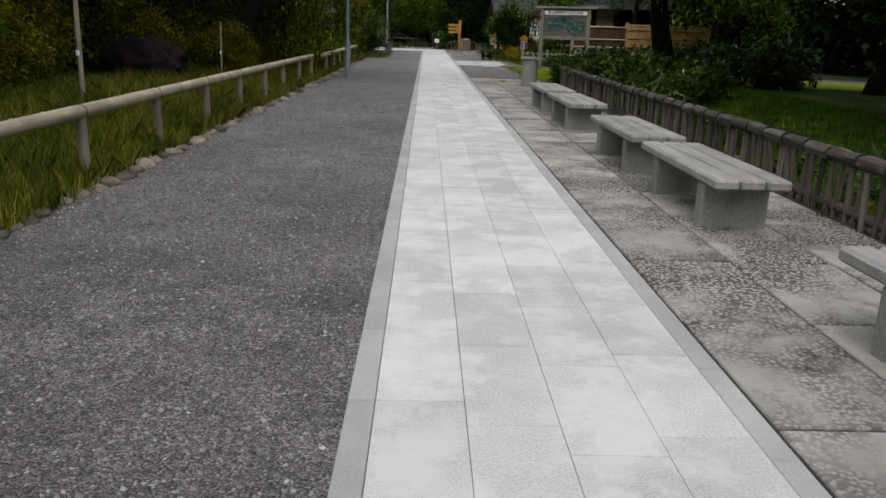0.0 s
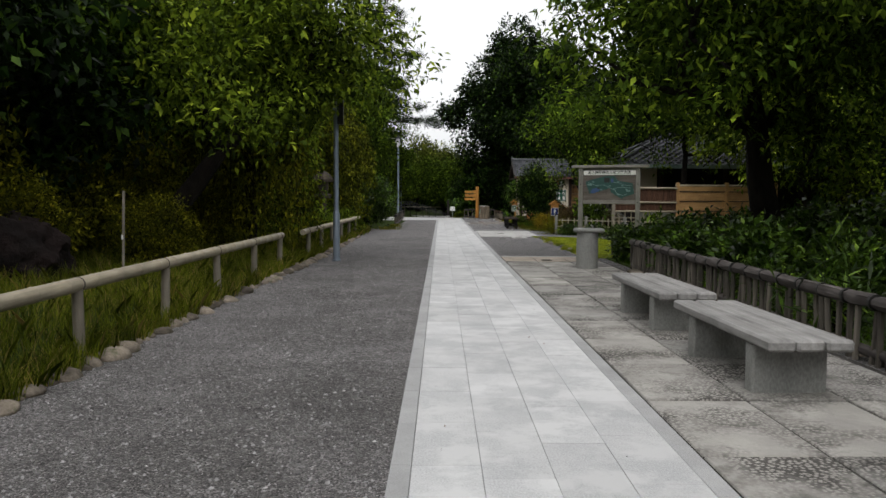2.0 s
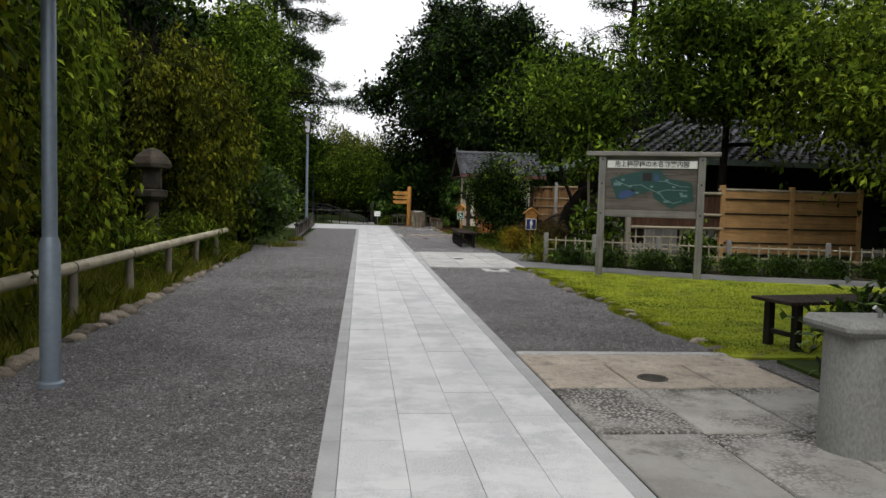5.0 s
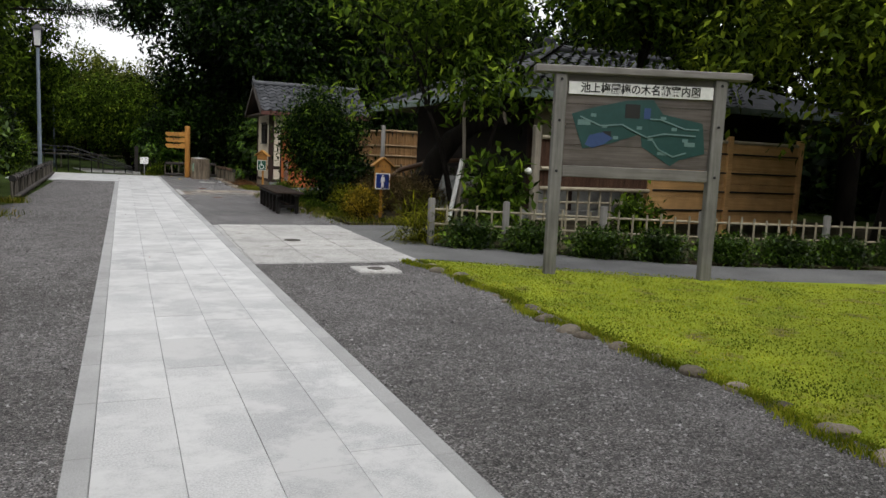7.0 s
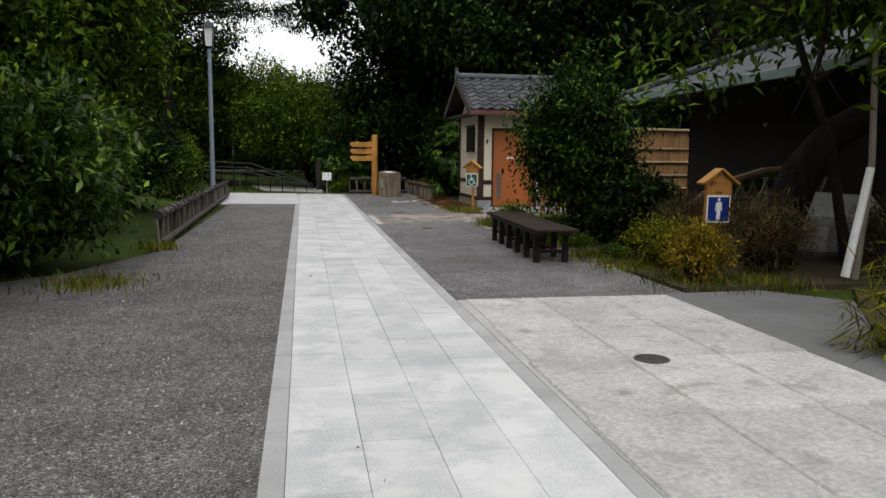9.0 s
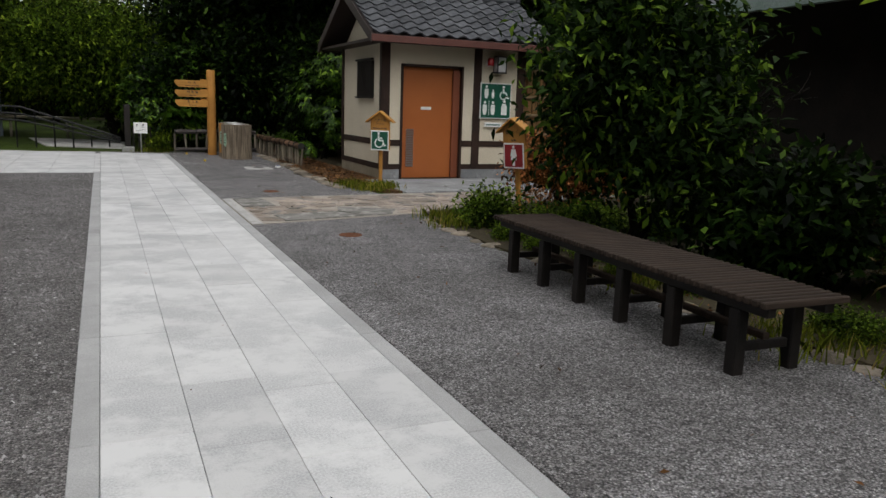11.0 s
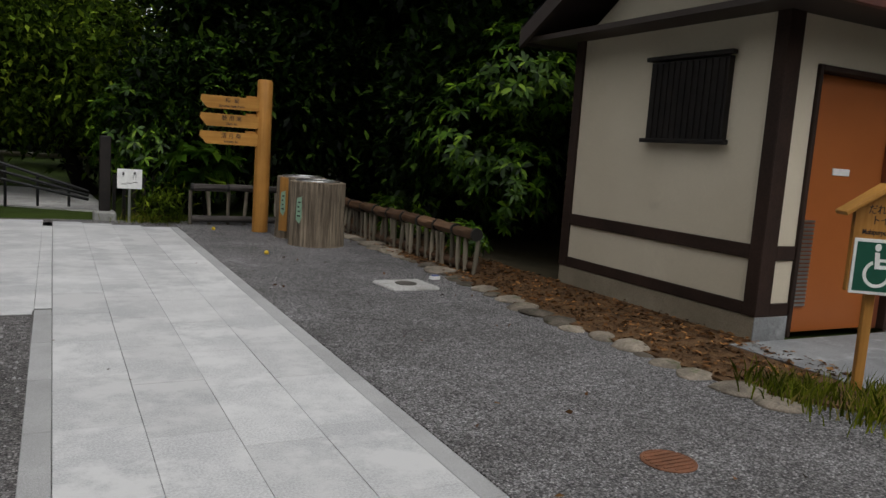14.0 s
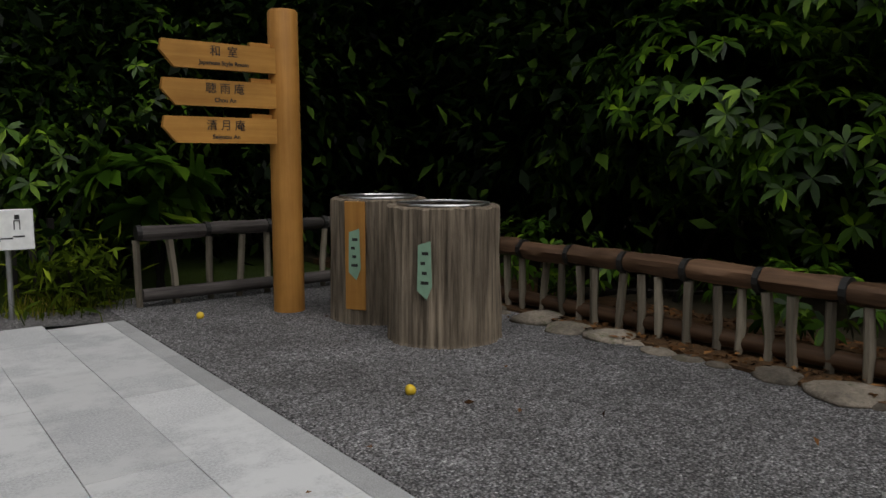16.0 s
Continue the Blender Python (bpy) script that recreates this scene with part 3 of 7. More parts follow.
sheet("lawn", [(2.97, 22.0), (14, 22.0), (14, 24.5), (7.16, 27.33), (5.32, 27.85), (4.08, 28.6), (3.05, 29.45)], 0.016, LAWN, "yellow-green mown lawn with worn brown spots", "lawn", thick=0.08)
sheet("asphalt_path", [(2.95, 29.42), (4.08, 28.58), (5.32, 27.8), (7.16, 27.28), (14, 24.4), (14, 26.5), (8.1, 28.2), (6.3, 28.7), (5.2, 29.4), (4.3, 30.4), (3.9, 31.2), (4.6, 32.4), (4.0, 33.1), (3.0, 33.05)], 0.004, ASPHALT, "narrow grey asphalt footpath curving past the lawn", "path")
sheet("planting_bed", [(3.35, 33.2), (14, 33.2), (14, 42.0), (5.5, 40.6), (3.2, 39.9), (3.05, 39.2), (2.98, 37.9), (3.12, 36.0), (3.3, 34.6)], 0.02, EARTH, "dark earth planting bed beside the gravel", "planting bed")
sheet("planting_bed_house", [(3.55, 31.2), (4.2, 30.6), (5.2, 29.5), (6.3, 28.8), (8.1, 28.3), (14, 26.6), (14, 33.1), (4.9, 33.1)], 0.02, EARTH, "dark earth bed in front of the tea house", "planting bed")
sheet("litter_bed", [(3.05, 45.8), (2.98, 44.3), (3.02, 42.6), (3.66, 41.75), (3.66, 43.2), (3.9, 43.3), (3.9, 50.5), (3.3, 50.5)], 0.015, LITTER, "brown leaf litter along the hut wall", "ground")
sheet("shrub_bed", [(3.91, 45.4), (10, 45.4), (10, 53), (3.31, 53), (3.31, 50.52), (3.91, 50.52)], 0.012, EARTH, "dark bare earth under the shrubs by the hut", "planting bed")
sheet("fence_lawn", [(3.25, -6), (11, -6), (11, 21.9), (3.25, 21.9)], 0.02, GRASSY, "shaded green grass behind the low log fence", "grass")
sheet("step_slab", [(3.66, 41.6), (5.95, 41.75), (6.15, 43.28), (3.66, 43.28)], 0.02, APRON, "worn grey concrete apron at the hut door", "apron")

PATH_END = 48.95
path = part("path", Build().prism([(0.004, -8), (1.331, -8), (1.331, PATH_END), (-0.5, 49.45), (-7.0, 51.5), (-7.0, 45.4), (0.004, 44.78)], -0.05, -0.004), JOINT)
tagged(path, "pale granite slab walk with grey kerb strips", "path", kind="structure")


def slab_mesh(name, dx, dy, mat, h=0.05, c=0.006):
    vs = [(x, y, z) for z, k in ((-h, 0), (-c, 0), (0, c)) for x, y in ((k, k), (dx - k, k), (dx - k, dy - k), (k, dy - k))]
    fs = [(8, 9, 10, 11)]
    for r in (0, 4):
        fs += [(r + k, r + (k + 1) % 4, r + 4 + (k + 1) % 4, r + 4 + k) for k in range(4)]
    return Build().add(vs, fs).mesh(name, mat)


rows_rng = random.Random(4)
ROW = 0.6
COLS, PITCH = (0.45, 0.3, 0.14, 0.25), 0.2885
slab = slab_mesh("slab", PITCH - 0.0016, ROW - 0.0016, SLAB, 0.05, 0.0015)
for col in range(4):
    y = 3.5 + COLS[col]
    while y + ROW < PATH_END:
        part("slab", slab, SLAB, path, at=pose(0.0925 + col * PITCH, y, rows_rng.uniform(-0.001, 0.001)))
        y += ROW
    part("slab", slab_mesh("slab", PITCH - 0.0016, PATH_END + 0.12 * (3 - col) - y, SLAB, 0.05, 0.0015), SLAB, path, at=pose(0.0925 + col * PITCH, y, 0))
back = Build()
for col in range(4):
    for i in range(18):
        back.box((0.0925 + col * PITCH, 3.4985 - (i + 1) * ROW + COLS[col], -0.05), (0.379 + col * PITCH, 3.4975 - i * ROW + COLS[col], 0), 0.002)
part("far_slabs", back, SLAB, path)["kind"] = "stuff"
kerb = slab_mesh("kerb", 0.0885, ROW - 0.0025, KERB, 0.05, 0.003)
for side in (0, 1):
    y, end = (2.75, 44.88) if side == 0 else (2.43, PATH_END)
    while y + ROW < end:
        part("kerb", kerb, KERB, path, at=pose(0.002 if side == 0 else 1.2455, y, 0.001))
        y += ROW
    part("kerb", slab_mesh("kerb", 0.0885, end - y, KERB, 0.05, 0.003), KERB, path, at=pose(0.002 if side == 0 else 1.2455, y, 0.001))
fill = Build()
for k in range(16):
    for i in range(12):
        xr = 0.001 - i * ROW + (k % 2) * 0.3 - (0.3 if k % 2 else 0)
        y = 44.88 + 0.285 * k + 0.05 * i
        if y < 49.2 + 0.17 * i:
            fill.box((xr - ROW + 0.003, y, -0.05), (xr, y + 0.282, 0), 0.003)
for k in range(14):
    fill.box((0.002, 44.92 + 0.285 * k, -0.05), (0.0895, 44.92 + 0.285 * k + 0.282, 0), 0.003)
for i in range(12):
    fill.box((-0.003 - (i + 1) * ROW, 44.785 + 0.05 * i, -0.05), (-0.006 - i * ROW, 44.875 + 0.05 * i, 0.001), 0.003)
part("tee_filling", fill, SLAB, path)["kind"] = "stuff"

# concrete slab strip with the benches
apron = tagged(part("concrete_paving", Build().prism([(1.336, -8), (3.1, -8), (3.05, 22.22), (1.336, 22.22)], -0.05, -0.001), CRACK), "old exposed-aggregate concrete slabs under the benches", "paving", kind="structure")
WIDE, LONG = 0.556, 0.895
pave = slab_mesh("paving_slab", WIDE - 0.013, LONG - 0.02, CONCRETE, 0.05, 0.006)
for i in range(22):
    for k in range(3):
        if 2.318 + (i + 1) * LONG > 21.76:
            continue
        part("paving_slab", pave, CONCRETE, apron, at=pose(1.341 + k * WIDE, 2.318 + i * LONG, 0.009 + rows_rng.uniform(-0.003, 0.003)))
band = surface("tan_concrete_band", (0.27, 0.228, 0.185), (0.42, 0.36, 0.3), 0.9, 3, 60, 0.7, 0.005, stain=(0.19, 0.175, 0.155), stain_at=0.58)
for k in range(3):
    part("edge_slab", Build().box((1.341 + k * WIDE, 21.118, -0.05), (1.328 + (k + 1) * WIDE, 21.752, 0.009), 0.006), band, apron, "tan worn concrete slab")
part("edge_band", Build().box((1.342, 21.76, -0.05), (3.04, 22.1, 0.009), 0.008), band, apron, "tan concrete end strip")
part("edge_kerb", Build().box((1.342, 22.104, -0.05), (3.04, 22.22, 0.012), 0.01), PALE_CONCRETE, apron)

cross = tagged(part("crossing_paving", Build().prism([(1.337, 29.37), (3.0, 29.38), (3.35, 33.0), (1.337, 33.02)], -0.05, 0.0), JOINT), "pale concrete slab crossing between gravel beds", "paving", kind="structure")
pale = slab_mesh("crossing_slab", 0.556, 0.895, PALE_CONCRETE, 0.05, 0.008)
for i in range(4):
    for k in range(3):
        part("paving_slab", pale, PALE_CONCRETE, cross, at=pose(1.344 + k * 0.566 + 0.02 * i, 29.39 + i * 0.908, 0.008 + rows_rng.uniform(-0.003, 0.003)))


# flagstones: an irregular mosaic cut from random seeds
def mosaic(x0, y0, x1, y1, n, seed, gap=0.009):
    rng = random.Random(seed)
    seeds = [(rng.uniform(x0, x1), rng.uniform(y0, y1)) for _ in range(n)]
    for _ in range(2):
        seeds = [min(((rng.uniform(x0, x1), rng.uniform(y0, y1)) for _ in range(1)), key=lambda q: 0) if any((a - c) ** 2 + (b - d) ** 2 < 0.007 for c, d in seeds if (c, d) != (a, b)) else (a, b) for a, b in seeds]
    for a, b in seeds:
        poly = [(x0, y0), (x1, y0), (x1, y1), (x0, y1)]
        for c, d in seeds:
            if (c, d) == (a, b):
                continue
            nx, ny = c - a, d - b
            ln = math.hypot(nx, ny)
            nx, ny = nx / ln, ny / ln
            lim = ln / 2 - gap / 2
            cut = []
            for p, q in zip(poly, poly[1:] + poly[:1]):
                dp, dq = (p[0] - a) * nx + (p[1] - b) * ny - lim, (q[0] - a) * nx + (q[1] - b) * ny - lim
                if dp <= 0:
                    cut.append(p)
                if dp * dq < 0:
                    f = dp / (dp - dq)
                    cut.append((p[0] + f * (q[0] - p[0]), p[1] + f * (q[1] - p[1])))
            poly = cut
            if len(poly) < 3:
                break
        if len(poly) >= 3:
            yield poly


flags = tagged(part("flagstone_crossing", Build().prism([(1.337, 39.48), (3.0, 39.86), (6.4, 40.2), (6.4, 41.72), (3.66, 41.62), (1.337, 41.4)], -0.05, 0.004), FLAG_MORTAR), "brown crazy-paved stone crossing to the hut", "paving", kind="structure")
for poly in mosaic(1.47, 39.5, 5.4, 41.75, 300, 8, 0.016):
    cx, cy = sum(p[0] for p in poly) / len(poly), sum(p[1] for p in poly) / len(poly)
    inside = 39.52 + 0.17 * (cx - 1.33) < min(q[1] for q in poly) and max(q[1] for q in poly) < 41.4 + 0.11 * (cx - 1.33)
    slab_a = 1.42 < cx < 1.82 and cy > 40.66
    slab_b = 1.62 < cx < 2.5 and 39.5 + 0.22 * (cx - 1.62) < cy < 40.0 + 0.24 * (cx - 1.62)
    slab_c = 2.3 < cx < 2.98 and 39.7 + 0.2 * (cx - 2.3) < cy < 40.5
    if not inside or slab_a or slab_b or slab_c:
        continue
    part("flagstone", Build().prism([(x - cx, y - cy) for x, y in poly], -0.04, 0.008), FLAG, flags, at=pose(cx, cy, rows_rng.uniform(-0.003, 0.003)))
part("concrete_strip", Build().box((1.34, 39.5, -0.04), (1.45, 41.38, 0.009), 0.008), PALE_CONCRETE, flags, "rough grey concrete strip")
for outline in ([(1.455, 40.66), (1.8, 40.7), (1.76, 41.38), (1.455, 41.36)], [(1.68, 39.62), (2.5, 39.8), (2.31, 40.17), (1.64, 40.0)], [(2.53, 39.81), (2.82, 39.87), (2.98, 40.2), (2.42, 40.48), (2.34, 40.18)]):
    part("concrete_patch", Build().prism(outline, -0.04, 0.012), PATCH, flags)

# far path beyond the gate and its steps
sheet("far_path", [(-1.0, 51.5), (0.75, 50.6), (0.6, 54), (-1.6, 55)], -0.01, PALE_CONCRETE, "pale paved lane beyond the railing", "path")

# pebbles and grit lying loose on the gravel
prng = np.random.default_rng(5)
N = 120000
px = prng.uniform(-2.05, 3.0, N)
py = 3.8 + 45.7 * prng.random(N)
keep = ((px < -0.02) | (px > 1.34)) & ~((px > 1.3) & ((py < 22.25) | ((py > 29.35) & (py < 33.05)) | ((py > 39.4) & (py < 41.5)))) & ~((px < -1.4) & (py > 33)) & ~((px < 0.1) & (py > 44.6))
px, py = px[keep], py[keep]
n = len(px)
base = np.array([(1, 0.2, 0), (-0.1, 0.8, 0), (-1, -0.1, 0), (0.2, -0.8, 0), (0.15, 0.1, 0.75)])
rot = prng.uniform(0, 6.28, n)
sc = prng.uniform(0.005, 0.012, n)[:, None, None] * prng.uniform(0.6, 1.3, (n, 1, 3))
ov = base[None] * sc
ov = np.stack([ov[..., 0] * np.cos(rot)[:, None] - ov[..., 1] * np.sin(rot)[:, None], ov[..., 0] * np.sin(rot)[:, None] + ov[..., 1] * np.cos(rot)[:, None], ov[..., 2]], -1)
ov += np.stack([px, py, np.full(n, -0.003)], -1)[:, None]
tri = np.array([(0, 1, 4), (1, 2, 4), (2, 3, 4), (3, 0, 4)])
tagged(part("loose_pebbles", soup("loose_pebbles", ov.reshape(-1, 3), (tri[None] + 5 * np.arange(n)[:, None, None]).reshape(-1, 3), PEBBLE), None), "loose grey chippings on the gravel", "pebbles", kind="stuff")


# ---- stones ----
def stone_mesh(name, seed, mat, sx=1.0, sy=1.0, sz=0.7, sub=2, craggy=0.07):
    bm = bmesh.new()
    bmesh.ops.create_icosphere(bm, subdivisions=sub, radius=1)
    off = Vector((seed * 3.1, seed * 1.7, 0))
    for v in bm.verts:
        v.co *= 1 + 0.3 * noise.noise(v.co * 0.9 + off) + craggy * noise.noise(v.co * 3.1 + off) + craggy * 0.5 * noise.noise(v.co * 8.3 + off)
        v.co = Vector((v.co.x * sx, v.co.y * sy, v.co.z * sz))
    me = bpy.data.meshes.new(name)
    bm.to_mesh(me)
    bm.free()
    me.shade_smooth()
    me.set_sharp_from_angle(angle=radians(50))
    me.materials.append(mat)
    return me


STONES = [stone_mesh("stone", s, ROCK) for s in range(6)]


def stone_line(name, label, pts, step, size, seed, jitter=0.03, flat=1.0):
    t = thing(name, label, "stones", kind="structure")
    rng = random.Random(seed)
    for (x0, y0), (x1, y1) in zip(pts, pts[1:]):
        ln = math.hypot(x1 - x0, y1 - y0)
        d = 0.0
        while d < ln:
            s = size * rng.uniform(0.5, 1.3)
            f = d / ln
            m = pose(x0 + f * (x1 - x0) + rng.uniform(-jitter, jitter), y0 + f * (y1 - y0), s * 0.1 - 0.01, 0, 0, rng.uniform(0, 360))
            part("stone", rng.choice(STONES), ROCK, t, at=m @ Matrix.Diagonal((s, s * rng.uniform(0.75, 1.1), s * flat * rng.uniform(0.7, 1.0), 1)))
            d += s * 1.75 + step
    return t


stone_line("stone_edging", "rounded field stones edging the grassy verge", [(-2.14, 3.0), (-2.08, 10), (-2.1, 17), (-2.02, 20), (-2.0, 24), (-2.15, 30.5)], 0.03, 0.1, 1, 0.04, 0.85)
stone_line("lawn_edging", "small half-sunk stones edging the lawn", [(2.96, 22.35), (2.98, 24.4), (2.93, 26.3), (3.02, 27.9), (3.03, 29.2)], 0.16, 0.075, 2, 0.07, 0.75)
stone_line("fence_stones", "flat stones at the foot of the log fence", [(3.32, 5.0), (3.28, 12), (3.15, 19.5)], 0.08, 0.13, 3, 0.05, 0.4)
stone_line("bed_edging", "sunken stones edging the planting bed", [(3.3, 34.4), (3.12, 36.2), (3.02, 38), (3.02, 39.6)], 0.06, 0.1, 4, 0.05, 0.5)
stone_line("hut_edging", "flat stones edging the leaf litter by the hut", [(3.0, 42.4), (2.98, 44.3), (3.06, 45.6), (3.1, 48.6)], 0.02, 0.115, 5, 0.04, 0.45)

rock = part("boulder", stone_mesh("boulder", 11, DARK_ROCK, 0.7, 0.5, 0.55, 5, 0.16), DARK_ROCK, at=pose(-4.6, 16.4, 0.4, 0, 6, 12))
tagged(rock, "large dark brown boulder among the shrubs", "boulder")


# ---- railings and fences ----
def bamboo_tube(b, p, q, r, node=0.38, n=12):
    p, q = Vector(p), Vector(q)
    ln = (q - p).length
    pts, rad = [], []
    k = max(1, int(ln / node))
    for i in range(k + 1):
        for d, s in ((-0.012, 1.0), (0.0, 1.09), (0.012, 1.0)):
            f = min(1, max(0, i / k + d / ln))
            pts.append(p + (q - p) * f)
            rad.append(r * s)
    uniq, ur = [], []
    for a, s in zip(pts, rad):
        if not uniq or (a - uniq[-1]).length > 1e-4:
            uniq.append(a)
            ur.append(s)
    return b.tube(uniq, ur, n)


def rail_fence(name, label, y0, posts, step, x0, x1, h, ends):
    t = thing(name, label, "fence")
    for i in range(posts):
        y = y0 + i * step
        x = x0 + (x1 - x0) * i / max(1, posts - 1)
        b = Build()
        bamboo_tube(b, (0, 0, -0.06), (0, 0, h - 0.035), 0.038, 0.3, 10)
        part("post", b, BAMBOO_POST, t, smooth=True, at=pose(x, y, 0, random.uniform(-2, 2), random.uniform(-2, 2), 0))
        tie = Build().lathe([(0.0505, -0.007), (0.0525, 0), (0.0505, 0.007)], 12)
        part("binding", tie, TIE, t, at=pose(x, y, h, 90))
    b = Build()
    bamboo_tube(b, (x0, ends[0], h), (x1, ends[1], h), 0.048)
    part("rail", b, BAMBOO, t, smooth=True)
    return t


rail_fence("bamboo_railing", "weathered pale bamboo rail on short posts", 5.24, 10, 1.568, -2.2, -2.2, 0.52, (3.2, 19.5))
rail_fence("bamboo_railing", "thin weathered bamboo rail half hidden by leaves", 21.5, 6, 1.6, -2.15, -2.22, 0.5, (21.0, 30.4))


def log_fence(name, label, a, b_, h, spacing, log_mat, picket_mat, r=0.055, bind=0.36, low=0.07):
    """Fat top log in bound lengths over a row of split pickets and a bottom rail."""
    a, b_ = Vector((*a, 0)), Vector((*b_, 0))
    d = b_ - a
    ln = d.length
    t = thing(name, label, "fence", Matrix.Translation(a) @ Matrix.Rotation(math.atan2(d.y, d.x) - math.pi / 2, 4, "Z"))
    k = max(1, round(ln / bind))
    seg = ln / k
    logs = []
    for q in range(5):
        lb, nz, nk = Build(), 9, 14
        vs, fs = [], []
        for j in range(nz):
            f = j / (nz - 1)
            for i in range(nk):
                a = 2 * math.pi * i / nk
                rr = r * (0.9 + 0.22 * noise.noise((math.cos(a) * 1.3 + q * 5, math.sin(a) * 1.3, f * 2.2)) + 0.07 * math.sin(a * 5 + q)) * (0.86 if j in (0, nz - 1) else 1)
                vs.append((rr * math.cos(a), 0.003 + f * (seg - 0.006), rr * math.sin(a)))
        for j in range(nz - 1):
            fs += [(j * nk + i, j * nk + (i + 1) % nk, (j + 1) * nk + (i + 1) % nk, (j + 1) * nk + i) for i in range(nk)]
        fs += [tuple(range(nk)), tuple((nz - 1) * nk + i for i in range(nk))]
        logs.append(lb.add(vs, fs).mesh("top_log", log_mat, True))
    bindm = Build().tube([(0, -0.014, 0), (0, 0.014, 0)], r * 1.02, 12).mesh("binding", INK)
    picks = [Build().tube([(0, 0, 0.0), (0.006 * (q - 1), 0, h * 0.4), (0, 0.005 * (q - 2), h - r)], [0.026 - 0.003 * q, 0.022, 0.026 - 0.002 * q], 5 + q).mesh("picket", picket_mat, True) for q in range(4)]
    rng = random.Random(int(ln * 10))
    for i in range(k):
        part("top_log", rng.choice(logs), log_mat, t, at=pose(rng.uniform(-0.008, 0.008), i * seg, h - r * 0.5 + rng.uniform(-0.006, 0.006), 0, rng.uniform(0, 360), 0))
        part("binding", bindm, INK, t, at=pose(0, i * seg, h - r * 0.5))
    m = int(ln / spacing)
    for i in range(m + 1):
        part("picket", rng.choice(picks), picket_mat, t, at=pose(rng.uniform(-0.014, 0.014), i * ln / m + rng.uniform(-0.025, 0.025), -0.02, rng.uniform(-4, 4), rng.uniform(-3, 3), rng.uniform(0, 360)))
    part("bottom_rail", Build().tube([(0.03, 0, low), (0.03, ln, low)], 0.04, 10), log_mat, t, smooth=True)
    return t


log_fence("log_fence", "low old grey log fence with bound pickets", (3.02, 5.2), (3.2, 19.9), 0.45, 0.13, OLD_LOG, OLD_PICKET)
log_fence("log_fence", "low brown bamboo fence with bound top logs", (3.28, 45.7), (3.2, 49.25), 0.385, 0.13, BROWN_LOG, PALE_PICKET, 0.056, 0.34)
log_fence("log_fence", "short grey log fence behind the signpost", (1.52, 49.28), (3.16, 49.3), 0.46, 0.19, OLD_LOG, PALE_PICKET, 0.045, 0.4)
log_fence("log_fence", "low mossy log fence beside the clipped bush", (-1.5, 36.6), (-1.75, 47.6), 0.42, 0.16, OLD_LOG, OLD_PICKET)


def picket_fence(pts):
    t = thing("bamboo_fence", "low white-tipped bamboo lattice fence along the hedge", "fence")
    pick = Build()
    bamboo_tube(pick, (0, 0, 0), (0, 0, 0.5), 0.013, 0.2, 7)
    pm = pick.mesh("picket", BAMBOO, True)
    post = Build()
    post.lathe([(0.045, 0), (0.045, 0.56), (0.035, 0.575)], 12)
    qm = post.mesh("post", POST_WOOD, True)
    for i, ((x0, y0), (x1, y1)) in enumerate(zip(pts, pts[1:])):
        ln = math.hypot(x1 - x0, y1 - y0)
        part("post", qm, POST_WOOD, t, at=pose(x0, y0, 0))
        for z in (0.26, 0.44):
            b = Build()
            bamboo_tube(b, (x0, y0, z), (x1, y1, z), 0.014, 0.3, 7)
            part("rail", b, BAMBOO, t, smooth=True)
        k = int(ln / 0.16)
        for j in range(1, k):
            f = j / k
            part("picket", pm, BAMBOO, t, at=pose(x0 + f * (x1 - x0), y0 + f * (y1 - y0) - 0.025, 0.05 * random.random() - 0.02))
    part("post", qm, POST_WOOD, t, at=pose(*pts[-1], 0))


picket_fence([(3.68, 30.75), (4.5, 30.35), (5.5, 29.75), (6.6, 29.3), (8.2, 28.9), (9.4, 28.6)])


# ---- benches, pillar, covers ----
def concrete_bench(m, label):
    t = thing("bench", label, "bench", m, "concrete benches along the walk")
    for i in range(3):
        part("seat_plank", Build().box((0.0 + i * 0.158, 0.004 * (i % 2), 0.285), (0.146 + i * 0.158, 1.62 - 0.006 * i, 0.35), 0.014), GREY_WOOD, t, "weathered grey plank")
    for y in (0.25, 1.22):
        part("leg", Build().box((0.02, y, -0.03), (0.45, y + 0.11, 0.283), 0.012), CAST, t)
    for y in (0.27, 1.24):
        part("bearer", Build().box((0.05, y, 0.276), (0.42, y + 0.06, 0.29), 0.003), DARK_METAL, t)
    return t


first_bench = concrete_bench(pose(1.955, 7.28, 0.008), "grey plank bench on two concrete slab legs")
for y in (4.27, 9.19, 12.05, 14.07):
    copy_thing(first_bench, pose(1.96, y, 0.008, 0, 0, 0.6))

pillar = thing("stone_pillar", "round grey concrete drinking pillar with flat cap", "drinking fountain", pose(2.52, 19.95, 0.005))
part("column", Build().lathe([(0.17, 0), (0.172, 0.02), (0.165, 0.56)], 24), CAST, pillar, smooth=True)
part("cap", Build().box((-0.2, -0.19, 0.562), (0.24, 0.19, 0.63), 0.025), CAST, pillar)
part("spout", Build().tube([(0.08, 0, 0.62), (0.08, 0, 0.66), (0.05, 0, 0.68)], 0.012, 8), CHROME, pillar, smooth=True)


def cover(name, label, x, y, r, mat, z=0.004):
    b = Build().lathe([(r, -0.01), (r, z), (r * 0.93, z + 0.003), (r * 0.9, z)], 28)
    for i in range(-3, 4):
        w = math.sqrt(max(0, (r * 0.85) ** 2 - (i * r * 0.25) ** 2))
        b.box((-w, i * r * 0.25 - r * 0.04, z), (w, i * r * 0.25 + r * 0.04, z + 0.004))
    return tagged(part(name, b, mat, at=pose(x, y, 0)), label, "manhole cover")


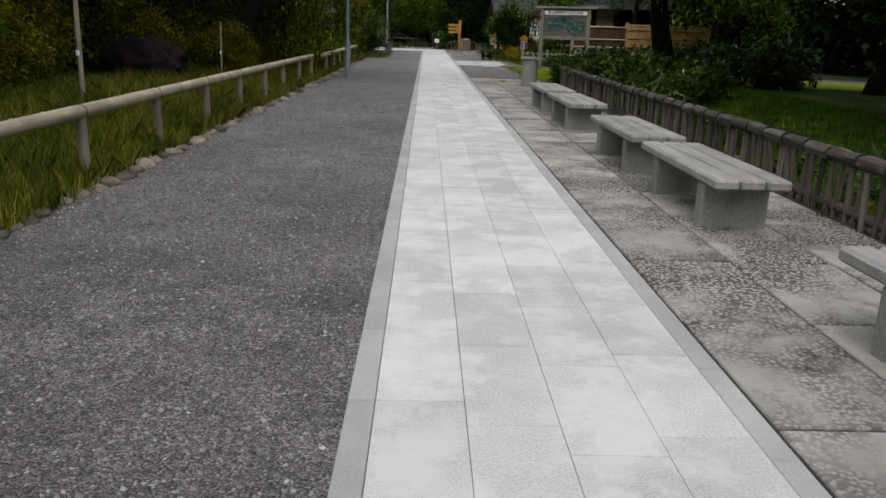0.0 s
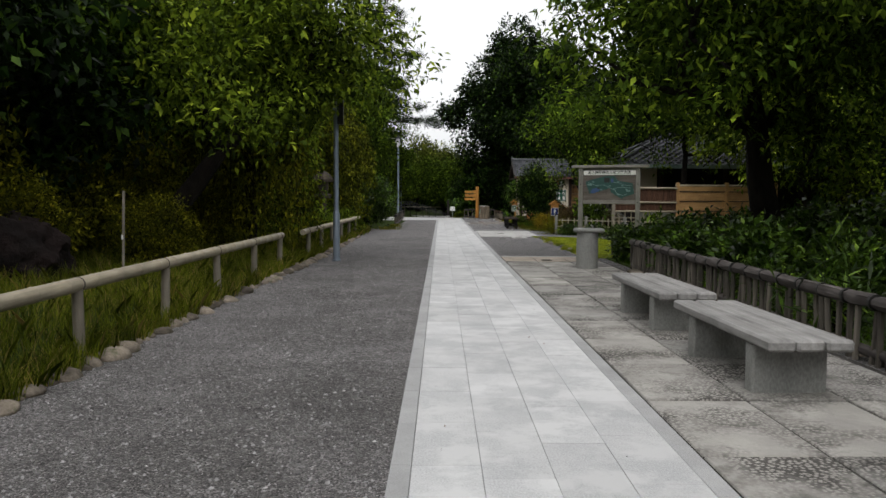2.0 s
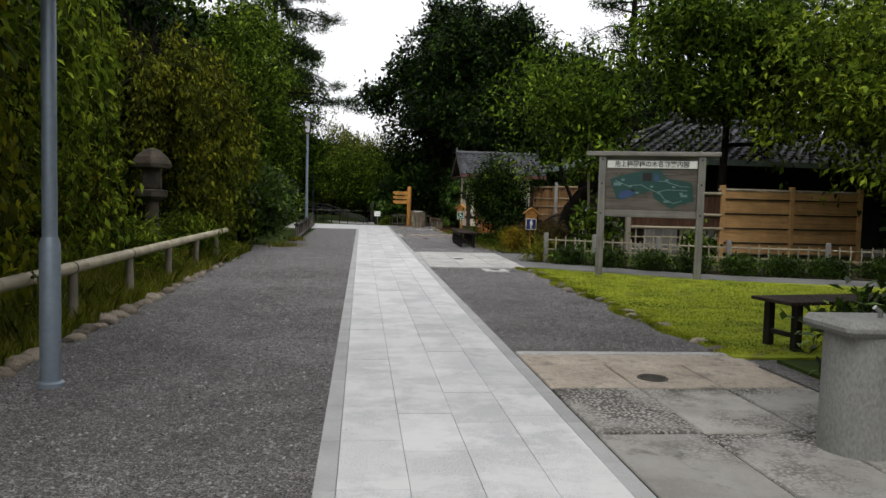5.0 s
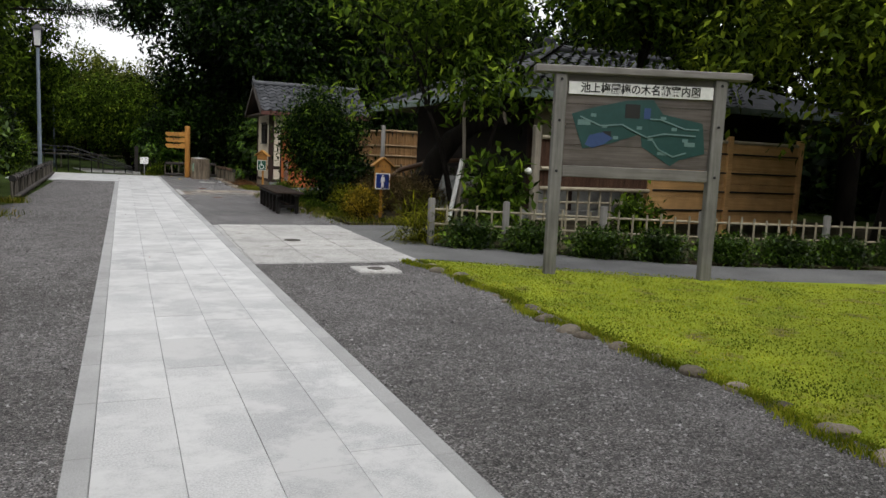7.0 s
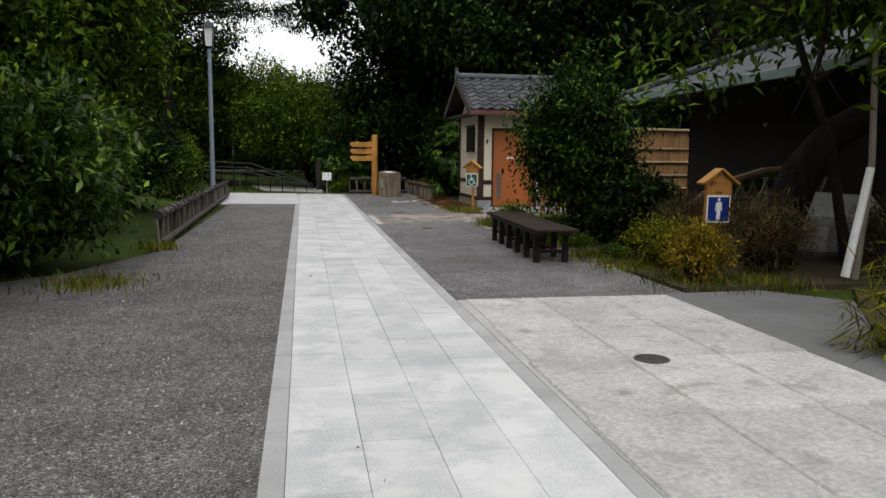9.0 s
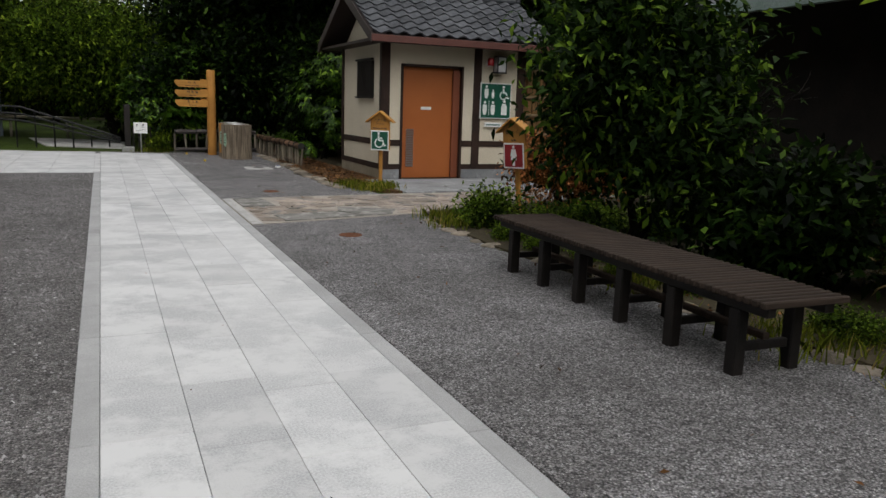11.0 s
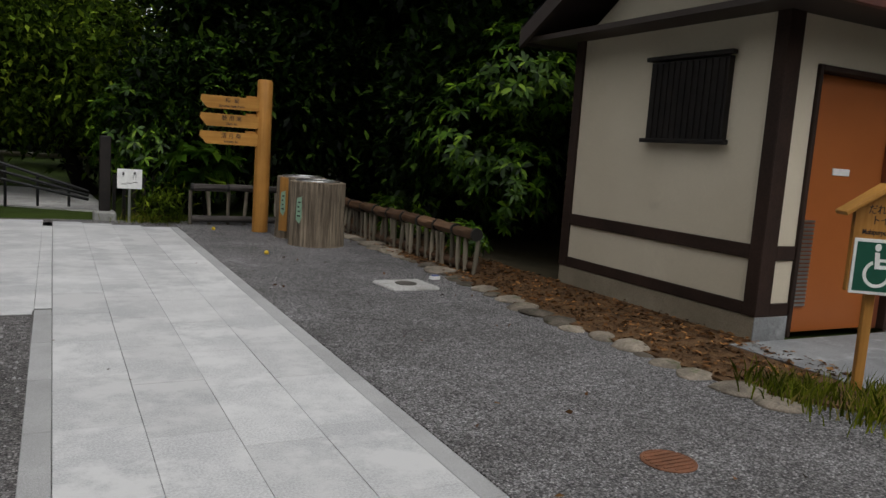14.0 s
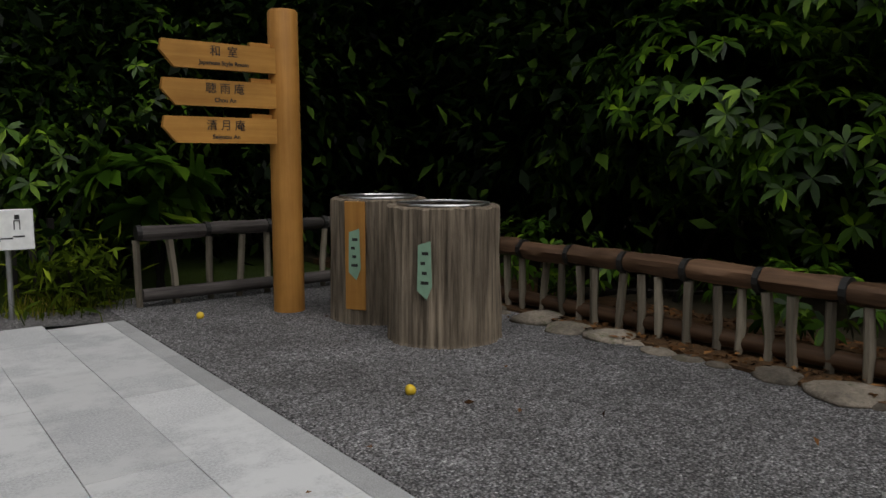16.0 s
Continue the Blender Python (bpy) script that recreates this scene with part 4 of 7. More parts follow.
cover("manhole_cover", "round dark iron manhole cover in concrete", 2.08, 21.36, 0.1, IRON, 0.014)
cover("manhole_cover", "round dark iron cover in the pale crossing", 2.06, 31.14, 0.1, IRON, 0.013)
cover("manhole_cover", "rusty brown round cover in the gravel", 2.04, 38.77, 0.1, RUST)
cover("manhole_cover", "rusty brown round cover in the gravel", 2.03, 42.07, 0.1, RUST)


def square_cover(x, y, turn):
    t = thing("drain_cover", "square pale concrete frame with round iron cover", "manhole cover", pose(x, y, 0, 0, 0, turn))
    part("frame", Build().box((-0.2, -0.18, -0.03), (0.2, 0.18, 0.022), 0.012), PALE_CONCRETE, t)
    part("lid", Build().lathe([(0.084, 0.0), (0.084, 0.026), (0.076, 0.028)], 24), IRON, t)


square_cover(2.37, 28.84, 2)
square_cover(2.48, 45.33, 3)
marker = thing("survey_marker", "small white marker block with a blue top", "marker", pose(2.86, 45.6, 0, 0, 0, 20))
part("block", Build().box((-0.04, -0.03, -0.02), (0.04, 0.03, 0.026), 0.004), WHITE, marker)
part("cap", Build().box((-0.028, -0.02, 0.0265), (0.028, 0.02, 0.034), 0.002), SIGN_BLUE, marker, "blue cap")


def slatted_bench():
    t = thing("slatted_bench", "long dark brown slatted bench on black legs", "bench", pose(2.52, 34.78, 0, 0, 0, -2.2))
    ln, w, h = 2.52, 0.47, 0.37
    n = 54
    sm = Build().box((0, 0, 0), (w, ln / n * 0.62, 0.03), 0.005).mesh("slat", BROWN_SLAT)
    for i in range(n):
        part("slat", sm, BROWN_SLAT, t, at=pose(0, i * ln / n, h - 0.028))
    for x in (0.05, w - 0.1):
        part("bearer", Build().box((x, 0.03, h - 0.075), (x + 0.05, ln - 0.03, h - 0.03), 0.005), BLACK_WOOD, t)
    for i in range(6):
        y = 0.18 + i * (ln - 0.42) / 5
        for x in (0.045, w - 0.11):
            part("leg", Build().box((x, y, -0.02), (x + 0.062, y + 0.062, h - 0.076), 0.006), BLACK_WOOD, t)
        part("crossbar", Build().box((0.108, y + 0.015, 0.1), (w - 0.112, y + 0.045, 0.14), 0.004), BLACK_WOOD, t)
    part("stretcher", Build().box((w / 2 - 0.02, 0.2, 0.141), (w / 2 + 0.02, ln - 0.2, 0.171), 0.004), BROWN_SLAT, t)


slatted_bench()

lawn_bench = thing("slatted_bench", "dark brown slatted bench standing on the lawn", "bench", pose(3.38, 22.56, 0.03, 0, 0, -78))
for i in range(40):
    part("slat", Build().box((0, 0, 0), (0.45, 0.036, 0.028), 0.004) if i == 0 else lawn_slat, BROWN_SLAT, lawn_bench, at=pose(0, i * 0.05, 0.36))
    if i == 0:
        lawn_slat = lawn_bench.children[0].data
for y in (0.1, 0.95, 1.85):
    for x in (0.04, 0.34):
        part("leg", Build().box((x, y, -0.01), (x + 0.065, y + 0.065, 0.358), 0.006), BLACK_WOOD, lawn_bench)
    part("crossbar", Build().box((0.107, y + 0.015, 0.09), (0.338, y + 0.05, 0.13), 0.004), BLACK_WOOD, lawn_bench)

# lamp post with speaker box
lamp = thing("lamp_post", "blue-grey steel pole with a slim dark box", "lamp post", pose(-1.6, 21.2, 0))
part("lower_pole", Build().lathe([(0.075, -0.05), (0.075, 0.02), (0.058, 0.03), (0.058, 0.82), (0.045, 0.86)], 16), METAL, lamp, smooth=True)
part("pole", Build().lathe([(0.042, 0.85), (0.04, 3.02), (0.03, 3.04)], 16), METAL, lamp, smooth=True)
part("box", Build().box((0.03, -0.06, 2.35), (0.13, 0.06, 2.92), 0.012), DARK_METAL, lamp)
part("bracket", Build().box((-0.05, -0.05, 2.6), (0.04, 0.05, 2.64), 0.004), METAL, lamp)


def garden_lamp(x, y, h):
    t = thing("street_lamp", "dark post with a square lantern head", "street lamp", pose(x, y, 0))
    part("pole", Build().lathe([(0.07, -0.05), (0.055, 0.5), (0.045, h - 0.62)], 14), METAL, t, smooth=True)
    part("pane", Build().lathe([(0.11, h - 0.58), (0.15, h - 0.16)], 4, square=False), GLASS_WHITE, t, "frosted lantern pane")
    part("collar", Build().lathe([(0.06, h - 0.63), (0.13, h - 0.58), (0.125, h - 0.575)], 4), DARK_METAL, t)
    part("roof", Build().lathe([(0.2, h - 0.16), (0.19, h - 0.13), (0.07, h - 0.02), (0.05, h)], 4), DARK_METAL, t)
    for k in range(4):
        a = math.pi / 4 + k * math.pi / 2
        c, s = math.cos(a), math.sin(a)
        part("rib", Build().tube([(0.112 * c, 0.112 * s, h - 0.58), (0.152 * c, 0.152 * s, h - 0.16)], 0.012, 6), DARK_METAL, t)


garden_lamp(-1.92, 46.0, 4.15)


def stone_lantern(x, y):
    t = thing("stone_lantern", "mossy brown stone garden lantern in the leaves", "lantern", pose(x, y, 0.05, 0, 0, 12))
    part("base", Build().lathe([(0.34, -0.05), (0.34, 0.16), (0.2, 0.26)], 6), STONE, t)
    part("shaft", Build().lathe([(0.13, 0.26), (0.115, 0.5), (0.12, 0.98)], 18), STONE, t, smooth=True)
    part("platform", Build().lathe([(0.14, 0.98), (0.29, 1.06), (0.3, 1.15), (0.2, 1.17)], 6), STONE, t)
    part("fire_box", Build().box((-0.16, -0.16, 1.17), (0.16, 0.16, 1.5), 0.02), STONE, t)
    # Black plate on the solid box paints the dark of the opening.
    part("window", Build().box((-0.07, -0.165, 1.26), (0.07, -0.158, 1.4)), INK, t)
    part("cap", Build().lathe([(0.36, 1.5), (0.37, 1.56), (0.3, 1.66), (0.16, 1.76), (0.06, 1.79)], 6), STONE, t)
    return t


stone_lantern(-2.95, 28.4).scale = (0.85, 0.85, 0.97)

FONT = bpy.data.fonts[0] if bpy.data.fonts else None


def lettering(words, size, mat, parent, m, stretch=1.0, bold=0.0):
    """Flat letters as a mesh, centred, lying in the xz plane of m, read from -y."""
    cu = bpy.data.curves.new("lettering", "FONT")
    cu.body, cu.size, cu.align_x, cu.align_y, cu.extrude, cu.offset = words, size, "CENTER", "CENTER", 0.001, bold
    ob = new("lettering", cu)
    dg = bpy.context.evaluated_depsgraph_get()
    me = bpy.data.meshes.new_from_object(ob.evaluated_get(dg))
    bpy.data.objects.remove(ob)
    me.materials.clear()
    me.materials.append(mat)
    return part("lettering", me, mat, parent, at=m @ pose(0, 0, 0, 90) @ Matrix.Diagonal((stretch, 1, 1, 1)))


def sign_board():
    a, b_ = Vector((3.97, 28.4)), Vector((5.36, 27.84))
    ang = math.degrees(math.atan2(b_.y - a.y, b_.x - a.x))
    w = (b_ - a).length
    t = thing("map_board", "large weathered timber notice board with a painted garden map", "notice board", pose(a.x, a.y, 0.02, 0, 0, ang))
    for x in (0, w):
        part("post", Build().box((x - 0.055, -0.055, -0.1), (x + 0.055, 0.055, 1.885), 0.008), POST_WOOD, t)
    part("top_beam", Build().box((-0.25, -0.08, 1.887), (w + 0.27, 0.08, 1.955), 0.008), BOARD_WOOD, t)
    part("bottom_beam", Build().box((0.057, -0.035, 0.93), (w - 0.057, 0.035, 1.04), 0.006), BOARD_WOOD, t)
    part("rear_beam", Build().box((0.057, 0.01, 1.80), (w - 0.057, 0.04, 1.88), 0.006), BOARD_WOOD, t)
    for i in range(4):
        part("board", Build().box((0.058, -0.012, 1.043 + i * 0.19), (w - 0.058, 0.012, 1.23 + i * 0.19), 0.003), DARK_BOARD, t)
    part("title_strip", Build().box((0.075, -0.03, 1.7), (w - 0.065, -0.013, 1.815), 0.003), WHITE, t)
    lettering("池上梅園梅の木名称案内図", 0.098, INK, t, pose(w / 2, -0.032, 1.757), 0.96, 0.002)
    land = [(0.12, 1.52), (0.3, 1.58), (0.62, 1.66), (0.88, 1.68), (0.98, 1.55), (1.36, 1.48), (1.4, 1.2), (1.16, 1.13), (1.08, 1.07), (0.8, 1.24), (0.78, 1.36), (0.5, 1.26), (0.24, 1.2)]
    turn = pose(0, -0.013, 0, 90)
    part("map", Build().prism([(x, y) for x, y in land], 0.0, 0.004, turn), SIGN_BACK, t, "dark teal painted map")
    part("map_pond", Build().prism([(0.26, 1.24), (0.3, 1.33), (0.42, 1.36), (0.52, 1.31), (0.44, 1.25), (0.33, 1.21)], 0.004, 0.006, turn), SIGN_POND, t)
    for pts in ([(0.2, 1.5), (0.4, 1.42), (0.6, 1.44), (0.72, 1.38)], [(0.72, 1.38), (0.84, 1.33), (1.0, 1.37), (1.3, 1.36)], [(0.9, 1.3), (0.96, 1.22), (1.1, 1.16), (1.22, 1.2)], [(0.86, 1.5), (0.96, 1.5), (1.2, 1.42), (1.33, 1.42)]):
        bl = Build().tube([(x, -0.019, z) for x, z in pts], 0.009, 4)
        part("map_path", bl, SIGN_LINE, t)
    for i in range(9):
        x, z = 0.3 + 0.11 * i, 1.5 - 0.1 * (i % 3)
        part("map_mark", Build().box((x, -0.0185, z), (x + 0.05, -0.0172, z + 0.03)), SIGN_LINE, t)
    for a, b_, mt in (((0.62, 1.5), (0.76, 1.63), INK), ((0.8, 1.5), (0.86, 1.6), SIGN_POND), ((0.42, 1.28), (0.5, 1.37), INK), ((0.18, 1.42), (0.3, 1.47), SIGN_LINE), ((1.2, 1.26), (1.3, 1.3), SIGN_LINE), ((0.95, 1.17), (1.04, 1.2), SIGN_LINE)):
        part("map_block", Build().box((a[0], -0.0188, a[1]), (b_[0], -0.0174, b_[1])), mt, t)
    for x in (0, w):
        for z in (0.98, 1.45, 1.83):
            part("bolt", Build().lathe([(0.014, 0), (0.014, 0.008)], 8, pose(x, -0.055, z, 90)), DARK_METAL, t)


sign_board()


def house_sign(name, x, y, turn, lean, colour, icon, words, label):
    """A cedar post sign with a small gabled board, an icon plate and its words."""
    t = thing(name, label, "sign", pose(x, y, 0.0, 0, lean, 0) @ pose(0, 0, 0, 0, 0, turn) @ Matrix.Diagonal((0.8, 1, 1, 1)))
    part("post", Build().box((-0.025, -0.02, -0.1), (0.03, 0.02, 0.9), 0.004), CEDAR, t)
    out = [(-0.165, 0.51), (0.165, 0.51), (0.165, 0.9), (0, 1.0), (-0.165, 0.9)]
    part("board", Build().prism(out, 0.022, 0.06, pose(0, 0, 0, 90)), CEDAR, t)
    for s in (-1, 1):
        m = pose(0, -0.04, 1.02) @ Matrix.Rotation(s * math.radians(31), 4, "Y")
        part("roof_board", Build().box((0 if s > 0 else -0.28, -0.07, -0.012), (0.28 if s > 0 else 0, 0.07, 0.01), 0.003, m), CEDAR_X, t)
    part("plate", Build().box((-0.155, -0.068, 0.5), (0.155, -0.062, 0.765), 0.004), WHITE, t)
    part("plate_face", Build().box((-0.138, -0.0695, 0.516), (0.138, -0.0683, 0.749)), colour, t)
    p = Build()
    f = pose(0, -0.0696, 0, 90)

    def disc(cx, cz, r, n=16):
        p.prism([(cx + r * math.cos(2 * math.pi * k / n), cz + r * math.sin(2 * math.pi * k / n)) for k in range(n)], 0, 0.001, f)

    if icon == "wheel":
        c = (-0.01, 0.6)
        for k in range(15):
            a0, a1 = 2.0 + k * 0.28, 2.0 + (k + 1) * 0.28
            p.prism([(c[0] + 1.2 * r * math.cos(a), c[1] + r * math.sin(a)) for r, a in ((0.05, a0), (0.066, a0), (0.066, a1), (0.05, a1))], 0, 0.001, f)
        disc(-0.02, 0.726, 0.018)
        p.prism([(-0.034, 0.702), (-0.008, 0.702), (-0.004, 0.672), (0.044, 0.672), (0.044, 0.658), (-0.002, 0.658), (0.0, 0.642), (0.058, 0.642), (0.088, 0.572), (0.112, 0.58), (0.116, 0.567), (0.078, 0.552), (0.046, 0.624), (-0.026, 0.624)], 0, 0.001, f)
    elif icon == "lady":
        disc(0, 0.724, 0.018)
        p.prism([(-0.03, 0.7), (0.03, 0.7), (0.05, 0.63), (0.038, 0.622), (0.022, 0.662), (0.046, 0.588), (0.02, 0.588), (0.018, 0.528), (-0.018, 0.528), (-0.02, 0.588), (-0.046, 0.588), (-0.022, 0.662), (-0.038, 0.622), (-0.05, 0.63)], 0, 0.001, f)
    else:
        disc(0, 0.724, 0.018)
        p.prism([(-0.036, 0.7), (0.036, 0.7), (0.046, 0.62), (0.034, 0.615), (0.026, 0.66), (0.026, 0.528), (-0.026, 0.528), (-0.026, 0.66), (-0.034, 0.615), (-0.046, 0.62)], 0, 0.001, f)
    part("icon", p, WHITE, t)
    lettering(words[0], 0.05, INK, t, pose(0, -0.0615, 0.875), 1.0)
    lettering(words[1], 0.034, INK, t, pose(0, -0.0615, 0.795), 0.9, 0.0006)
    return t


house_sign("toilet_sign", 3.59, 42.43, -34, 0.0, SIGN_GREEN, "wheel", ("だれでも\nトイレ", "Multipurpose toilet"), "cedar post sign with a green wheelchair plate")
house_sign("toilet_sign", 4.17, 39.62, -62, -5.0, SIGN_RED, "lady", ("女子トイレ", "Ladies"), "cedar post sign with a red ladies plate")
house_sign("toilet_sign", 4.12, 34.1, 0, 0.5, SIGN_BLUE, "figure", ("男子トイレ", "Gents"), "cedar post sign with a blue gents plate")


def direction_post():
    t = thing("signpost", "round orange cedar signpost with three pointed arms", "signpost", pose(2.17, 48.66, 0))
    part("post", Build().lathe([(0.088, -0.1), (0.086, 1.0), (0.083, 1.665), (0.074, 1.68)], 24), CEDAR, t, smooth=True)
    words = (("和  室", "Japanese Style Room"), ("聴 雨 庵", "Chou An"), ("清 月 庵", "Seigetsu An"))
    for i, (ja, en) in enumerate(words):
        z = 1.33 - i * 0.19
        arm = [(-0.07, z), (-0.07, z + 0.135), (-0.68, z + 0.135), (-0.69, z + 0.08), (-0.62, z)]
        a = part("arm", Build().prism(arm, -0.016, 0.016, pose(0, -0.03, 0, 90)), CEDAR_X, t)
        lettering(ja, 0.06, INK, t, pose(-0.36, -0.0475, z + 0.09))
        lettering(en, 0.032, INK, t, pose(-0.36, -0.0475, z + 0.032), 1.0, 0.0006)
        back_arm = [(0.0, z + 0.11), (0.0, z + 0.16), (-0.2, z + 0.16), (-0.2, z + 0.11)]
        part("rear_arm", Build().prism(back_arm, -0.05, -0.02, pose(0, -0.03, 0, 90)), CEDAR_X, t)


direction_post()

thin_pole = thing("thin_pole", "thin grey steel pole beyond the ramp", "pole", pose(-2.3, 56.0, 0))
part("pole", Build().lathe([(0.04, -0.05), (0.035, 2.5), (0.02, 2.52)], 10), METAL, thin_pole, smooth=True)


def stump(x, y, r, h, seed, label, strip):
    t = thing("tree_stump_bin", label, "bin", pose(x, y, 0, 0, 0, seed * 40))
    b = Build()
    n = 220
    vs, fs = [], []
    levels = [(-0.03 + (h + 0.02) * j / 16, 1.0 + (0.05 if j == 0 else 0)) for j in range(17)] + [(h, 0.955), (h - 0.004, 0.83), (h - 0.09, 0.8)]
    for z, k in levels:
        for i in range(n):
            a = 2 * math.pi * i / n
            c, q = math.cos(a), math.sin(a)
            ridge = noise.noise((c * 8, q * 8, z * 1.6 + seed)) * 0.6 + noise.noise((c * 19, q * 19, z * 2.5 + seed)) * 0.8
            lump = noise.noise((c * 1.5, q * 1.5, z * 1.5 + seed * 3))
            rr = r * k * (1 + (0.065 * min(0.5, max(-0.55, ridge)) + 0.05 * lump) * (1 if k > 0.9 else 0.15))
            vs.append((rr * c, rr * q, z + (0.008 * noise.noise((c * 5, q * 5, seed)) if z > h * 0.9 else 0)))
    for j in range(len(levels) - 1):
        for i in range(n):
            fs.append((j * n + i, j * n + (i + 1) % n, (j + 1) * n + (i + 1) % n, (j + 1) * n + i))
    b.add(vs, fs)
    part("bark", b, STUMP_BARK, t)
    part("inner", Build().lathe([(r * 0.8, h - 0.1), (r * 0.8, h - 0.085)], 24), INK, t)
    part("ring", Build().tube([(r * 0.8 * math.cos(a), r * 0.8 * math.sin(a), h + 0.004) for a in [2 * math.pi * k / 24 for k in range(25)]], 0.008, 6), CHROME, t, "steel bag ring")
    if strip:
        m = pose(0, 0, 0, 0, 0, strip)
        part("cedar_strip", Build().box((-r * 1.03, -0.06, 0.08), (-r * 0.99, 0.06, h - 0.01), 0.004, m), CEDAR, t)
    m = pose(0, 0, 0, 0, 0, strip or -5)
    tape = part("tape", Build().prism([(-0.035, h - 0.38), (0.01, h - 0.42), (0.036, h - 0.36), (0.03, h - 0.15), (-0.03, h - 0.17)], r * 1.045, r * 1.052, m @ pose(0, 0, 0, 90, 0, -90)), TAPE, t, "pale green paper strip")
    for k in range(4):
        part("mark", Build().box((-0.018 + 0.006 * (k % 2), h - 0.35 + k * 0.045, r * 1.0525), (0.02 - 0.008 * (k % 3), h - 0.335 + k * 0.045, r * 1.054), 0, m @ pose(0, 0, 0, 90, 0, -90)), INK, tape)


stump(2.49, 47.62, 0.275, 0.65, 1, "hollow grey bark stump used as a bin", 0)
stump(2.5, 48.22, 0.26, 0.66, 2, "hollow grey bark stump with cedar strip", 330 - 20)

for x, y in ((1.82, 46.95), (1.68, 48.75)):
    tagged(part("fruit", stone_mesh("fruit", 3, YELLOW, 0.023, 0.023, 0.022), YELLOW, at=pose(x, y, 0.015)), "fallen yellow plum on the gravel", "fruit")

# notice plate, gate post and railing at the far end
plate = thing("warning_sign", "small white enamel notice on a thin steel post", "sign", pose(0.86, 49.35, 0, 0, 0, -8))
part("post", Build().tube([(0, 0, -0.05), (0, 0, 0.42)], 0.015, 8), CHROME, plate)
part("panel", Build().box((-0.13, -0.025, 0.38), (0.13, -0.016, 0.6), 0.01), WHITE, plate)
for a, b_ in (((-0.075, 0.53), (-0.055, 0.565)), ((-0.07, 0.51), (-0.06, 0.525)), ((0.04, 0.545), (0.065, 0.57)), ((0.035, 0.49), (0.04, 0.54)), ((0.062, 0.49), (0.067, 0.54)), ((0.036, 0.535), (0.067, 0.54)), ((-0.08, 0.43), (-0.03, 0.437)), ((-0.03, 0.44), (0.03, 0.447)), ((0.03, 0.45), (0.085, 0.457))):
    part("mark", Build().box((a[0], -0.0275, a[1]), (b_[0], -0.0255, b_[1])), INK, plate)
gate = thing("gate_post", "black timber post on a concrete foot", "post", pose(0.62, 49.62, 0))
part("post", Build().box((-0.06, -0.06, 0.1), (0.06, 0.06, 0.95), 0.008), BLACK_WOOD, gate)
part("foot", Build().box((-0.12, -0.12, -0.05), (0.12, 0.12, 0.1), 0.02), CAST, gate)
ramp_rail = thing("handrail", "black ramp handrail with slender posts", "railing")
for k in range(3):
    part("rail", Build().tube([(-4.5, 51.3, 0.92 - 0.14 * k), (-1.4, 51.0, 0.82 - 0.14 * k), (0.5, 50.8, 0.22 - 0.05 * k)], 0.02, 6), DARK_METAL, ramp_rail)
for i in range(14):
    x = -4.4 + i * 0.36
    part("post", Build().tube([(x, 51.15, -0.05), (x, 51.15, (0.85 if x < -1.3 else max(0.2, 0.82 - 0.31 * (x + 1.4))))], 0.018, 6), DARK_METAL, ramp_rail)
black_fence = thing("iron_fence", "short black slatted gate beside the signpost", "gate")
for i in range(5):
    part("slat", Build().box((0.72 + i * 0.11, 49.92, -0.03), (0.76 + i * 0.11, 49.96, 0.5), 0.004), BLACK_WOOD, black_fence)
far_rail = thing("bamboo_railing", "pale bamboo rail beyond the lane", "fence")
part("rail", Build().tube([(-3.5, 56, 0.5), (3.5, 54.5, 0.48)], 0.04, 8), BAMBOO, far_rail)
for i in range(6):
    part("post", Build().tube([(-3.4 + i * 1.35, 56 - i * 0.29, -0.05), (-3.4 + i * 1.35, 56 - i * 0.29, 0.47)], 0.035, 8), BAMBOO_POST, far_rail)


